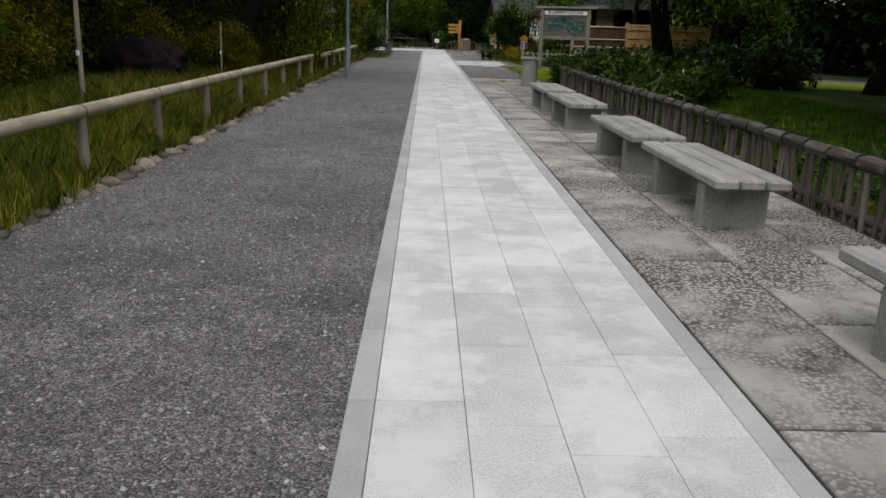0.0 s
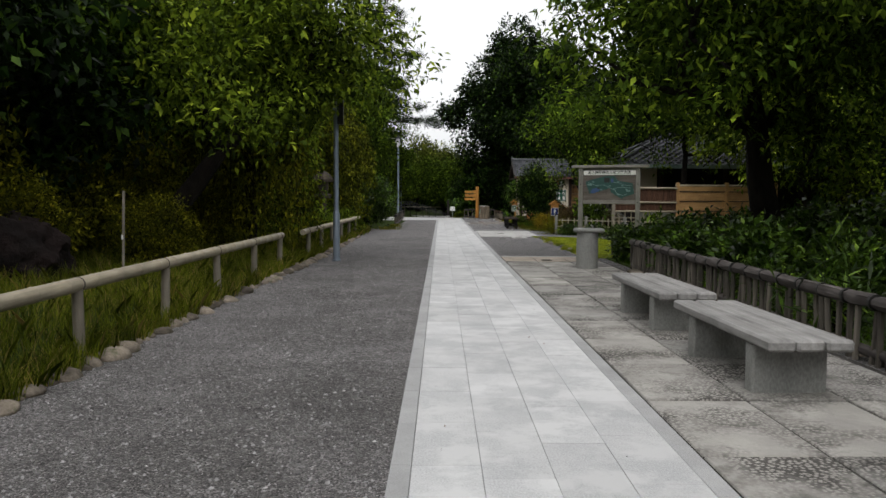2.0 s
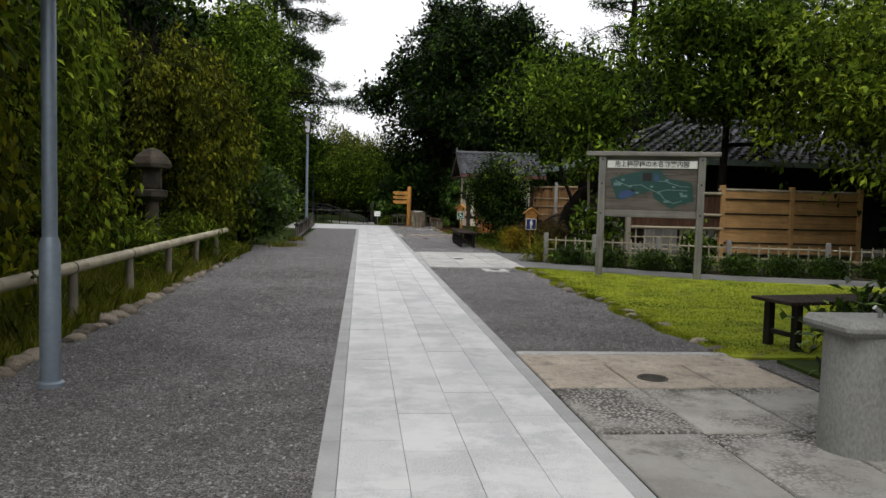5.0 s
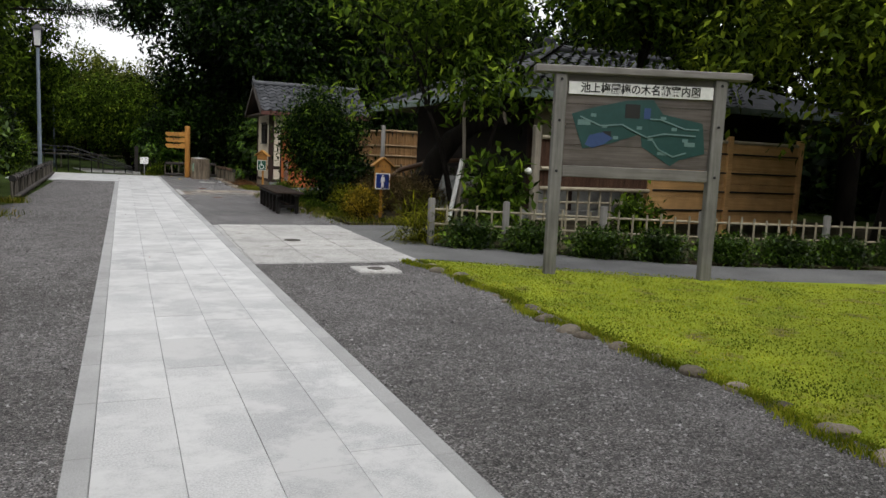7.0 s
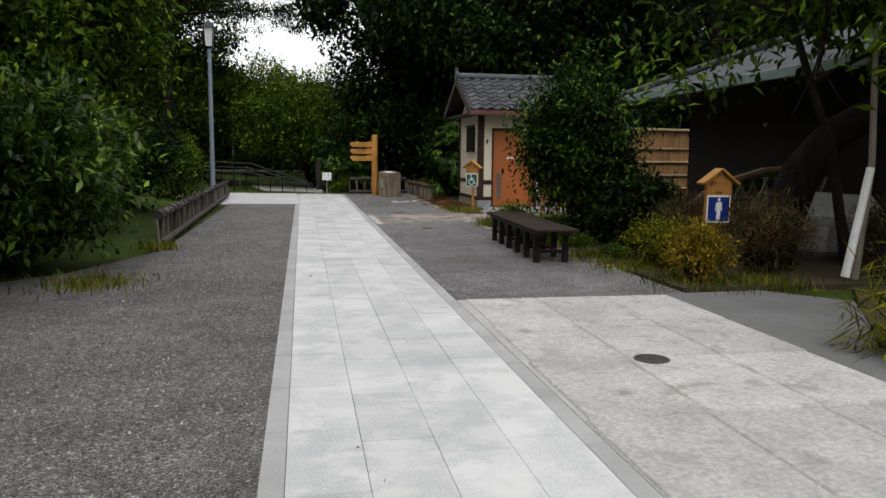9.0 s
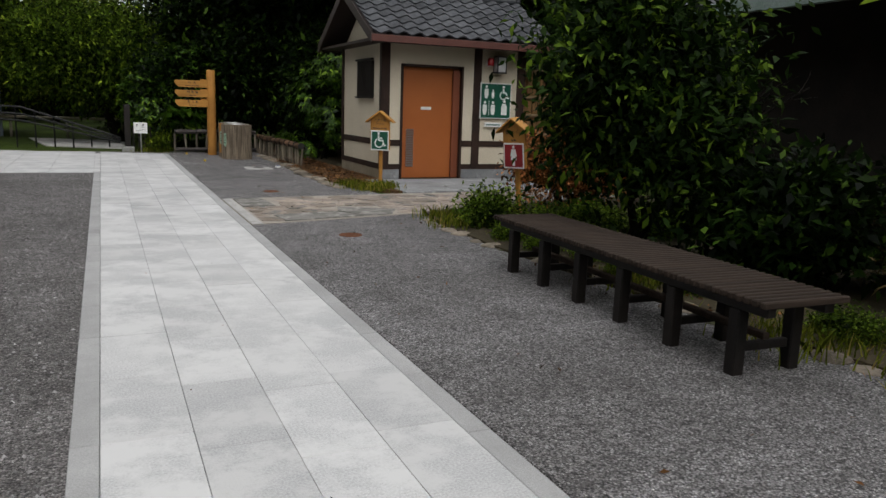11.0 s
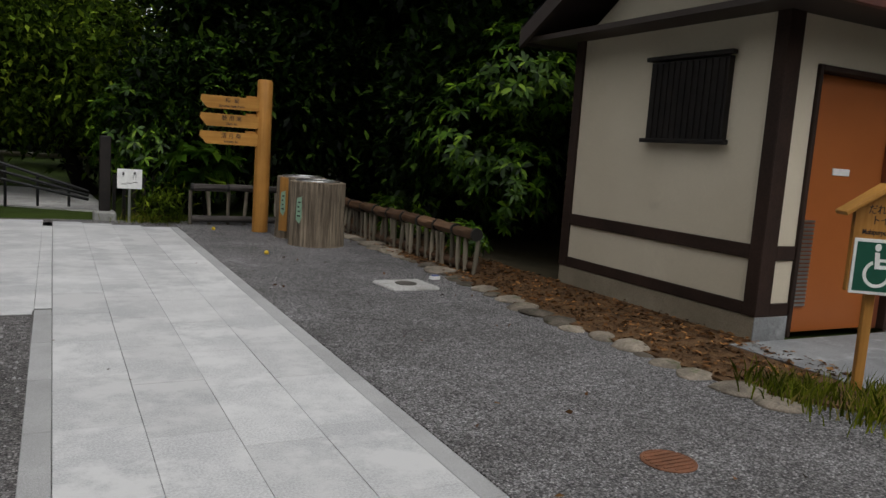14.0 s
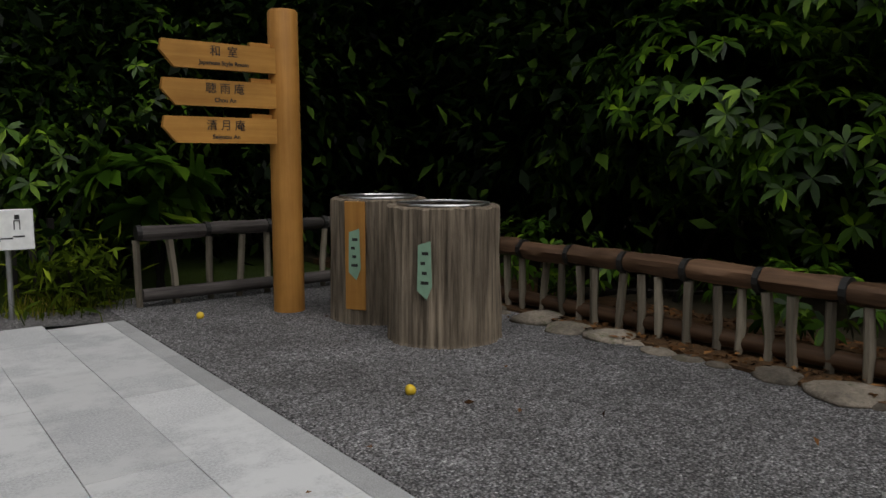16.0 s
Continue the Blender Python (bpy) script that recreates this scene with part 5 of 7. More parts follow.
# ---- toilet hut ----
def hut():
    x0, x1, y0, y1, h = 3.9, 6.3, 43.32, 45.36, 2.02
    t = thing("toilet_hut", "small cream plaster hut with brown timbers and grey tiled roof", "hut")
    dx0, dx1, dh = 4.26, 5.17, 1.67
    part("base", Build().box((x0 + 0.01, y0 + 0.01, -0.1), (dx0 - 0.06, y1, 0.16), 0.006).box((dx1 + 0.06, y0 + 0.01, -0.1), (x1, y1, 0.16), 0.006).box((dx0 - 0.06, y0 + 0.3, -0.1), (dx1 + 0.06, y1, 0.16)), HUT_BASE, t)
    for a, c in (((x0 + 0.02, y0 + 0.02, 0.161), (dx0 - 0.05, y0 + 0.14, h)), ((dx1 + 0.05, y0 + 0.02, 0.161), (x1 - 0.02, y0 + 0.14, h)), ((dx0 - 0.05, y0 + 0.02, dh + 0.05), (dx1 + 0.05, y0 + 0.14, h)), ((x0 + 0.02, y0 + 0.141, 0.161), (x0 + 0.14, y1 - 0.02, h)), ((x1 - 0.14, y0 + 0.141, 0.161), (x1 - 0.02, y1 - 0.02, h)), ((x0 + 0.141, y1 - 0.14, 0.161), (x1 - 0.141, y1 - 0.02, h))):
        part("wall", Build().box(a, c), PLASTER, t)
    for xa, xb in ((x0 + 0.004, dx0 - 0.062), (dx1 + 0.062, x1 - 0.004)):
        part("base_facing", Build().box((xa, y0 + 0.002, -0.05), (xb, y0 + 0.009, 0.158), 0.002), APRON, t, "pale grey concrete base")
    w = Build().prism([(y0 + 0.05, h), (y1 - 0.05, h), ((y0 + y1) / 2, h + 0.62)], x0 + 0.03, x0 + 0.12, Matrix(((0, 0, 1, 0), (1, 0, 0, 0), (0, 1, 0, 0), (0, 0, 0, 1))))
    part("gable", w, PLASTER, t)
    for a, b_ in ((x0, x0 + 0.13), (5.4, 5.53), (x1 - 0.14, x1)):
        part("timber_post", Build().box((a, y0, 0.162), (b_, y0 + 0.05, h), 0.004), TRIM, t)
    part("timber_post", Build().box((x0 - 0.001, y1 - 0.1, 0.162), (x0 + 0.05, y1, h), 0.004), TRIM, t)
    part("timber_post", Build().box((x0 - 0.002, y0 - 0.002, 0.162), (x0 + 0.048, y0 + 0.1, h), 0.004), TRIM, t)
    for z0, z1 in ((0.16, 0.24), (0.51, 0.6)):
        part("timber_rail", Build().box((x0 + 0.004, y0 + 0.102, z0), (x0 + 0.05, y1 - 0.102, z1), 0.004), TRIM, t)
        part("timber_rail", Build().box((dx1 + 0.06, y0 + 0.006, z0), (5.398, y0 + 0.05, z1), 0.004), TRIM, t)
        part("timber_rail", Build().box((5.532, y0 + 0.006, z0), (x1 - 0.142, y0 + 0.05, z1), 0.004), TRIM, t)
        part("timber_rail", Build().box((x0 + 0.132, y0 + 0.006, z0), (dx0 - 0.058, y0 + 0.05, z1), 0.004), TRIM, t)
    d = part("door_frame", Build().box((dx0 - 0.055, y0 - 0.004, 0.02), (dx0 - 0.02, y0 + 0.16, dh + 0.045), 0.004).box((dx1 + 0.02, y0 - 0.004, 0.02), (dx1 + 0.055, y0 + 0.16, dh + 0.045), 0.004).box((dx0 - 0.02, y0 - 0.004, dh + 0.01), (dx1 + 0.02, y0 + 0.16, dh + 0.045), 0.004), TRIM, t)
    door = part("door", Build().box((dx0 - 0.018, y0 + 0.09, 0.025), (dx1 + 0.018, y0 + 0.13, dh + 0.008), 0.003), DOOR_RED, t, "rust-orange painted steel door")
    part("jamb", Build().box((dx1 - 0.1, y0 + 0.05, 0.026), (dx1 + 0.017, y0 + 0.088, dh + 0.006), 0.003), surface("dark_door_leaf", (0.15, 0.04, 0.016), (0.18, 0.05, 0.02), 0.5, 3, 200, 0.1, 0.001), door)
    part("plate", Build().box((4.56, y0 + 0.083, 1.055), (4.73, y0 + 0.089, 1.1), 0.002), WHITE, door)
    g = Build()
    for i in range(22):
        g.box((4.33, y0 + 0.078, 0.2 + i * 0.026), (4.45, y0 + 0.089, 0.214 + i * 0.026))
    part("louvre", g, CHROME, door, "grey louvred vent")
    win = part("window", Build().box((x0 - 0.03, 43.72, 1.22), (x0 + 0.03, 44.42, 1.76), 0.006), BLACK_WOOD, t, "dark slatted shutter window")
    for i in range(12):
        part("slat", Build().box((x0 - 0.038, 43.74 + i * 0.056, 1.2), (x0 - 0.0305, 43.765 + i * 0.056, 1.745)), BLACK_WOOD, win)
    for z in (1.2, 1.765):
        part("window_sill", Build().box((x0 - 0.05, 43.68, z), (x0 + 0.0, 44.46, z + 0.03), 0.005), BLACK_WOOD, win)
    # roof: two tiled slopes, ridge along x
    yr, zr, ye, ze = 44.34, 2.84, 42.92, 2.07
    rx0, rx1 = 3.61, 6.62
    for s in (0, 1):
        e = ye if s == 0 else 2 * yr - ye
        under = Build()
        vs = [(rx0, e, ze), (rx1, e, ze), (rx1, yr, zr), (rx0, yr, zr)]
        under.add(vs + [(x, y, z - 0.05) for x, y, z in vs], [(0, 1, 2, 3), (7, 6, 5, 4), (0, 4, 5, 1), (1, 5, 6, 2), (2, 6, 7, 3), (3, 7, 4, 0)])
        roof = part("roof", under, EAVE, t, "grey pantile roof slope")
        slope = math.atan2(zr - ze, abs(yr - e))
        ln = math.hypot(zr - ze, yr - e)
        nx, ny = 13, 8
        tw, tl = (rx1 - rx0) / nx, ln / ny
        tb = Build()
        for k in range(6):
            u0, u1 = k / 6, (k + 1) / 6
            z0, z1 = 0.022 * math.cos(2 * math.pi * u0), 0.022 * math.cos(2 * math.pi * u1)
            tb.add([(u0 * tw, 0, z0 + 0.03), (u1 * tw, 0, z1 + 0.03), (u1 * tw, tl * 1.1, z1 + 0.008), (u0 * tw, tl * 1.1, z0 + 0.008), (u0 * tw, 0, z0 + 0.012), (u1 * tw, 0, z1 + 0.012)], [(0, 1, 2, 3), (4, 5, 1, 0)])
        tm = tb.mesh("tile", TILE, True)
        rot = Matrix.Translation((rx0 if s == 0 else rx1, e, ze)) @ Matrix.Rotation(math.pi if s else 0, 4, "Z") @ Matrix.Rotation(slope, 4, "X")
        for i in range(nx):
            for j in range(ny):
                if s == 0 or i > nx - 5:
                    part("tile", tm, TILE, roof, at=rot @ pose(i * tw, j * tl, 0.015))
        part("fascia", Build().box((rx0 - 0.01, e - 0.02, ze - 0.1), (rx1 + 0.01, e + 0.02, ze - 0.002), 0.005), surface("red_brown_fascia", (0.07, 0.022, 0.016), (0.11, 0.036, 0.026), 0.5, 4, 60) if s == 0 else EAVE, t)
    for x in (rx0, rx1):
        b = Build()
        for e in (ye, 2 * yr - ye):
            b.add([(x - 0.02, e, ze - 0.12), (x - 0.02, yr, zr - 0.12), (x - 0.02, yr, zr + 0.02), (x - 0.02, e, ze + 0.02), (x + 0.02, e, ze - 0.12), (x + 0.02, yr, zr - 0.12), (x + 0.02, yr, zr + 0.02), (x + 0.02, e, ze + 0.02)], [(0, 1, 2, 3), (7, 6, 5, 4), (0, 4, 5, 1), (2, 6, 7, 3), (3, 7, 4, 0)])
        part("barge_board", b, EAVE, t)
    part("ridge", Build().tube([(rx0, yr, zr + 0.05), (rx1, yr, zr + 0.05)], 0.085, 10), TILE, t, smooth=True)
    for x in (rx0, rx1):
        part("ridge_end", Build().tube([(x - 0.03, yr, zr + 0.06), (x + 0.03, yr, zr + 0.06)], 0.11, 12).box((x - 0.025, yr - 0.03, zr + 0.1), (x + 0.025, yr + 0.03, zr + 0.24), 0.008), TILE, t)
    part("eave_soffit", Build().box((rx0 + 0.04, 42.97, 1.995), (rx1 - 0.04, 45.72, 2.035)), EAVE, t)
    return t


hut()
wall_lamp = thing("wall_lamp", "black framed box lamp with frosted panes", "lamp", pose(5.8, 43.31, 1.66))
part("body", Build().box((-0.075, -0.13, 0.0), (0.075, 0.008, 0.22), 0.008), GLASS_WHITE, wall_lamp, "frosted pane")
for x in (-0.08, 0.065):
    for y in (-0.137, -0.01):
        part("frame_bar", Build().box((x, y, -0.01), (x + 0.015, y + 0.015, 0.23)), DARK_METAL, wall_lamp)
for z in (-0.02, 0.221):
    part("frame_plate", Build().box((-0.085, -0.142, z), (0.085, 0.006, z + 0.018), 0.003), DARK_METAL, wall_lamp)
alarm = thing("alarm_light", "small red alarm light on a white base", "alarm light", pose(5.63, 43.31, 1.78))
part("base", Build().lathe([(0.045, 0.0), (0.045, 0.05)], 14, pose(0, 0, 0, 90)), WHITE, alarm)
part("lens", Build().lathe([(0.05, -0.03), (0.05, 0.06), (0.035, 0.085)], 14, pose(0, -0.08, 0)), RED_LENS, alarm, smooth=True)
green = thing("toilet_plate", "green enamel plate with white toilet symbols", "sign", pose(5.51, 43.312, 0.95))
part("plate", Build().box((0, -0.012, 0), (0.54, 0.006, 0.545), 0.003), WHITE, green)
part("face", Build().box((0.014, -0.0135, 0.014), (0.526, -0.0123, 0.531)), SIGN_GREEN, green)
sym = Build()
fm = pose(0, -0.0137, 0, 90)


def pictogram(x, z, s):
    sym.prism([(x + 0.02 * s * math.cos(k * 0.524), z + 0.17 * s + 0.02 * s * math.sin(k * 0.524)) for k in range(12)], 0, 0.001, fm)
    sym.prism([(x - 0.03 * s, z + 0.14 * s), (x + 0.03 * s, z + 0.14 * s), (x + 0.035 * s, z + 0.06 * s), (x + 0.018 * s, z), (x - 0.018 * s, z), (x - 0.035 * s, z + 0.06 * s)], 0, 0.001, fm)


for x, z, s in ((0.1, 0.31, 1.05), (0.215, 0.31, 0.7), (0.08, 0.06, 1.1), (0.22, 0.06, 1.1)):
    pictogram(x, z, s)
pictogram(0.42, 0.065, 1.2)
sym.box((0.37, -0.0148, 0.06), (0.47, -0.0138, 0.2))
sym.box((0.148, -0.0148, 0.05), (0.156, -0.0138, 0.28))
for k in range(12):
    a0, a1 = 2.0 + k * 0.35, 2.35 + k * 0.35
    sym.prism([(0.4 + r * math.cos(a), 0.36 + r * math.sin(a)) for r, a in ((0.05, a0), (0.066, a0), (0.066, a1), (0.05, a1))], 0, 0.001, fm)
sym.prism([(0.4 + 0.02 * math.cos(k * 0.524), 0.488 + 0.02 * math.sin(k * 0.524)) for k in range(12)], 0, 0.001, fm)
sym.prism([(0.384, 0.46), (0.412, 0.46), (0.418, 0.41), (0.455, 0.41), (0.48, 0.325), (0.505, 0.33), (0.508, 0.315), (0.465, 0.305), (0.44, 0.39), (0.39, 0.39)], 0, 0.001, fm)
part("symbols", sym, WHITE, green)
note = thing("notice_plate", "small white notice plate under the toilet sign", "sign", pose(5.6, 43.312, 0.82))
part("plate", Build().box((0, -0.01, 0), (0.3, 0.006, 0.07), 0.003), WHITE, note)
part("writing", Build().box((0.03, -0.0115, 0.025), (0.27, -0.0103, 0.045)), SIGN_LINE, note)


# ---- reed screen beside the hut ----
def reed_screen(a, b_, h, label):
    a, b_ = Vector((*a, 0)), Vector((*b_, 0))
    d = b_ - a
    ln = d.length
    t = thing("reed_screen", label, "fence", Matrix.Translation(a) @ Matrix.Rotation(math.atan2(d.y, d.x), 4, "Z"))
    rm = Build().tube([(0, 0, 0.05), (0, 0, h - 0.03)], [0.017, 0.015], 6).mesh("reed", REED, True)
    n = min(298, int(ln / 0.031))
    rng = random.Random(int(ln * 7))
    for i in range(n):
        part("reed", rm, REED, t, at=pose(i * ln / n, rng.uniform(-0.004, 0.004), rng.uniform(-0.01, 0.01), 0, rng.uniform(-0.4, 0.4), rng.uniform(0, 360)))
    for k in range(6):
        b = Build()
        z = h - 0.02 if k == 5 else 0.16 + k * (h - 0.3) / 5
        bamboo_tube(b, (-0.05, -0.035, z), (ln + 0.02, -0.035, z), 0.026 if k < 5 else 0.034, 0.34, 8)
        part("rail", b, TAN_RAIL, t, smooth=True)
    for i in range(int(ln / 0.34)):
        part("tie", Build().box((0.2 + i * 0.34, -0.06, h - 0.16), (0.212 + i * 0.34, -0.018, h + 0.01)), INK, t)
    return t


reed_screen((6.32, 43.6), (7.0, 42.72), 1.72, "tan split-bamboo screen with black twine ties")
reed_screen((7.02, 42.66), (15.9, 44.4), 1.74, "long tan split-bamboo screen with black twine ties")
sp = tagged(part("screen_post", Build().lathe([(0.06, -0.05), (0.058, 1.86), (0.05, 1.87)], 14), POST_WOOD, smooth=True, at=pose(6.93, 42.58, 0)), "grey weathered corner post of the bamboo screen", "post")


# ---- tea house and its fences ----
def tea_house():
    t = thing("tea_house", "timber tea house with shade-blackened walls and tiled hip roof", "house")
    x0, x1, y0, y1 = 6.9, 13.0, 34.2, 39.8
    part("base", Build().box((x0 - 0.2, y0 - 0.2, -0.1), (x1, y1, 0.2), 0.02), CAST, t)
    part("plinth", Build().box((5.55, 34.6, -0.1), (x0 - 0.21, 36.6, 0.72), 0.22), CAST, t, "grey plastered curved plinth")
    # Near-black wall colour carries the shadow under the eaves.
    dark = surface("shade_black_timber_wall", (0.006, 0.005, 0.0045), (0.016, 0.012, 0.010), 0.8, 3, 40)
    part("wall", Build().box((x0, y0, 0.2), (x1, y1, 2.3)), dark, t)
    part("lower_wall", Build().box((x0 - 0.012, y0 - 0.03, 0.2), (x0 + 3.0, y0 - 0.003, 0.88)), CAST, t, "grey plastered lower wall")
    part("plaster_panel", Build().box((x0 - 0.02, y0 - 0.025, 0.9), (x0 + 0.75, y0 - 0.003, 2.15)), PLASTER, t)
    for x in (x0 - 0.04, x0 + 0.85, x0 + 3.05):
        part("timber_post", Build().box((x, y0 - 0.06, 0.2), (x + 0.1, y0 - 0.001, 2.3), 0.005), TRIM, t)
    ex0, ey0, ex1, ey1, ze = 5.95, 33.15, 14.2, 40.6, 2.2
    rx0, ry, rx1, zr = 8.4, 36.2, 11.5, 3.35
    vs = [(ex0, ey0, ze), (ex1, ey0, ze), (ex1, ey1, ze), (ex0, ey1, ze), (rx0, ry, zr), (rx1, ry, zr)]
    b = Build().add(vs + [(x, y, z - 0.06) for x, y, z in vs], [(0, 1, 5, 4), (1, 2, 5), (2, 3, 4, 5), (3, 0, 4), (7, 6, 10, 11), (8, 7, 11), (9, 8, 11, 10), (6, 9, 10), (0, 6, 7, 1), (1, 7, 8, 2), (2, 8, 9, 3), (3, 9, 6, 0)])
    roof = part("roof", b, TILE, t, "grey tiled hip roof")
    # courses of tiles on the front slope
    tm_b = Build()
    for k in range(6):
        u0, u1 = k / 6, (k + 1) / 6
        z0, z1 = 0.02 * math.cos(2 * math.pi * u0), 0.02 * math.cos(2 * math.pi * u1)
        tm_b.add([(u0 * 0.24, 0, z0 + 0.032), (u1 * 0.24, 0, z1 + 0.032), (u1 * 0.24, 0.25, z1 + 0.008), (u0 * 0.24, 0.25, z0 + 0.008), (u0 * 0.24, 0, z0 + 0.012), (u1 * 0.24, 0, z1 + 0.012)], [(0, 1, 2, 3), (4, 5, 1, 0)])
    tm = tm_b.mesh("tile", TILE, True)
    sl = math.atan2(zr - ze, ry - ey0)
    ln = math.hypot(zr - ze, ry - ey0)
    for j in range(14):
        f = j * 0.235 / ln
        if f > 0.97:
            break
        a = ex0 + (rx0 - ex0) * f + 0.12
        e = ex1 + (rx1 - ex1) * f - 0.3
        i = 0
        while a + i * 0.24 < min(e, a + 4.6):
            part("tile", tm, TILE, roof, at=Matrix.Translation((a + i * 0.24, ey0 + (ry - ey0) * f, ze + (zr - ze) * f)) @ Matrix.Rotation(sl, 4, "X"))
            i += 1
    part("ridge", Build().tube([(rx0, ry, zr + 0.06), (rx1, ry, zr + 0.06)], 0.1, 10), TILE, t, smooth=True)
    for p in ((ex0, ey0, ze + 0.04), (ex0, ey1, ze + 0.04)):
        part("hip_ridge", Build().tube([p, (rx0, ry, zr + 0.06)], 0.07, 8), TILE, t, smooth=True)
    part("ridge_end", Build().box((rx0 - 0.12, ry - 0.12, zr), (rx0 + 0.08, ry + 0.12, zr + 0.28), 0.03), TILE, t)
    part("eave_edge", Build().box((ex0 - 0.02, ey0 - 0.03, ze - 0.1), (ex1, ey0 + 0.02, ze + 0.03), 0.008), COPPER, t, "green copper eave edge")
    part("eave_edge", Build().box((ex0 - 0.03, ey0 + 0.03, ze - 0.1), (ex0 + 0.02, ey1, ze + 0.03), 0.008), COPPER, t, "green copper eave edge")


tea_house()

gate_fence = thing("brushwood_fence", "brown brushwood panel in a pale bamboo frame", "fence")
part("post", Build().box((5.54, 31.56, -0.05), (5.64, 31.66, 1.58), 0.01), BAMBOO_POST, gate_fence)
part("brush", Build().box((5.642, 31.58, 0.72), (7.54, 31.64, 1.4), 0.004), BRUSH, gate_fence)
for z in (0.7, 0.98, 1.42):
    b = Build()
    bamboo_tube(b, (5.64, 31.55, z), (7.54, 31.55, z), 0.03, 0.35, 10)
    part("rail", b, BAMBOO, gate_fence, smooth=True)
for i in range(10):
    b = Build()
    bamboo_tube(b, (5.76 + i * 0.19, 31.6, 0.0), (5.76 + i * 0.19, 31.6, 0.7), 0.017, 0.2, 7)
    part("picket", b, BAMBOO, gate_fence, smooth=True)
for z in (0.25, 0.5):
    part("lower_rail", Build().tube([(5.64, 31.62, z), (7.54, 31.62, z)], 0.018, 7), BAMBOO, gate_fence)
panel_fence = thing("board_fence", "tan board fence with dark horizontal battens", "fence")
for x in (7.58, 9.1, 10.62):
    part("post", Build().box((x - 0.05, 31.56, -0.05), (x + 0.05, 31.66, 1.6), 0.008), PANEL, panel_fence)
for i in range(6):
    for a, b_ in ((7.632, 9.048), (9.152, 10.568)):
        part("board", Build().box((a, 31.6, 0.2 + i * 0.215), (b_, 31.62, 0.412 + i * 0.215), 0.003), PANEL, panel_fence)
for z in (0.42, 0.72, 1.02, 1.32):
    part("batten", Build().tube([(7.6, 31.585, z), (10.6, 31.585, z)], 0.014, 6), INK, panel_fence)
part("cap", Build().tube([(7.5, 31.61, 1.51), (10.7, 31.61, 1.51)], 0.03, 8), BAMBOO, panel_fence)

trellis = thing("arched_trellis", "dark arched bamboo trellis behind the shrubs", "trellis")
for i in range(9):
    x = 5.0 + i * 0.16
    part("strip", Build().tube([(x, 35.6, 0), (x + 0.35, 35.6, 0.9)], 0.018, 5), OLD_PICKET, trellis)
    part("strip", Build().tube([(x + 0.35, 35.63, 0), (x, 35.63, 0.9)], 0.018, 5), OLD_PICKET, trellis)
part("arch", Build().tube([(4.6, 35.6, 0.5), (5.0, 35.6, 0.8), (5.6, 35.6, 0.97), (6.6, 35.6, 1.05)], 0.045, 8), BROWN_LOG, trellis)


old_plum = thing("old_plum_trunk", "dark leaning old plum trunk with a pale sawn end", "tree")
trunk_pts = [(4.85, 34.35, -0.05), (4.98, 34.28, 0.5), (5.12, 34.2, 1.0), (5.35, 34.05, 1.38), (5.62, 33.85, 1.6), (5.85, 33.62, 1.7), (6.02, 33.47, 1.76)]
part("trunk", Build().tube(trunk_pts, [0.27, 0.21, 0.19, 0.165, 0.14, 0.13, 0.125], 14), BARK, old_plum, smooth=True)
cut_dir = Vector((0.17, -0.15, 0.06)).normalized()
part("sawn_end", Build().tube([Vector(trunk_pts[-1]) + cut_dir * 0.001, Vector(trunk_pts[-1]) + cut_dir * 0.012], [0.118, 0.112], 14), PALE_PICKET, old_plum, "pale weathered sawn face")
shoot_rng = np.random.default_rng(91)
for x, y, z, h in ((5.5, 33.95, 1.5, 1.3), (5.62, 33.85, 1.62, 1.6), (5.7, 33.78, 1.66, 1.0), (5.8, 33.68, 1.7, 1.4)):
    shoot = Build()
    limb(shoot, shoot_rng, (x, y, z), (shoot_rng.normal() * 0.2, -0.1, 1), h, 0.035, 1, 0.25)
    part("shoot", shoot, BARK, old_plum, smooth=True)


# ---- planting ----
# left of the walk
OLIVE_DARK = foliage("shaded_azalea_leaves", (0.03, 0.04, 0.003), (0.13, 0.14, 0.010), (0.33, 0.31, 0.025))
t1 = tree("plum_tree", "leaning old plum tree with fresh green crown", -4.1, 18.4, 5.0, 2.2, 2.0, FRESH, 0.10, 14000, 21, 0.2, lean=(1.5, 2.6))
for i, (x, y, h, r, s) in enumerate([(-6.2, 9.5, 6.5, 2.6, 31), (-6.8, 13.5, 7.5, 3.0, 32), (-6.0, 17.0, 7.0, 2.8, 33), (-7.0, 22.0, 8.5, 3.2, 34), (-5.6, 5.0, 6.0, 2.6, 35), (-6.2, 27.5, 8, 3.0, 36), (-5.8, 33, 7.5, 2.8, 37), (-5.4, 39, 7.5, 2.8, 38)]):
    tree("tree", "tall dark broadleaf tree in the garden shade", x, y, h, r, 0.8, (MID, MID, DEEP_SHADE, MID)[i % 4], 0.15, 10000, s, 0.17, group="shade trees", turn=37 * i)
azalea = shrub("azalea_bush", "clipped olive-green azalea mound", -4.6, 8.0, 1.0, 1.1, 1.25, OLIVE_DARK, 0.06, 12000, 41, group="azalea bushes")
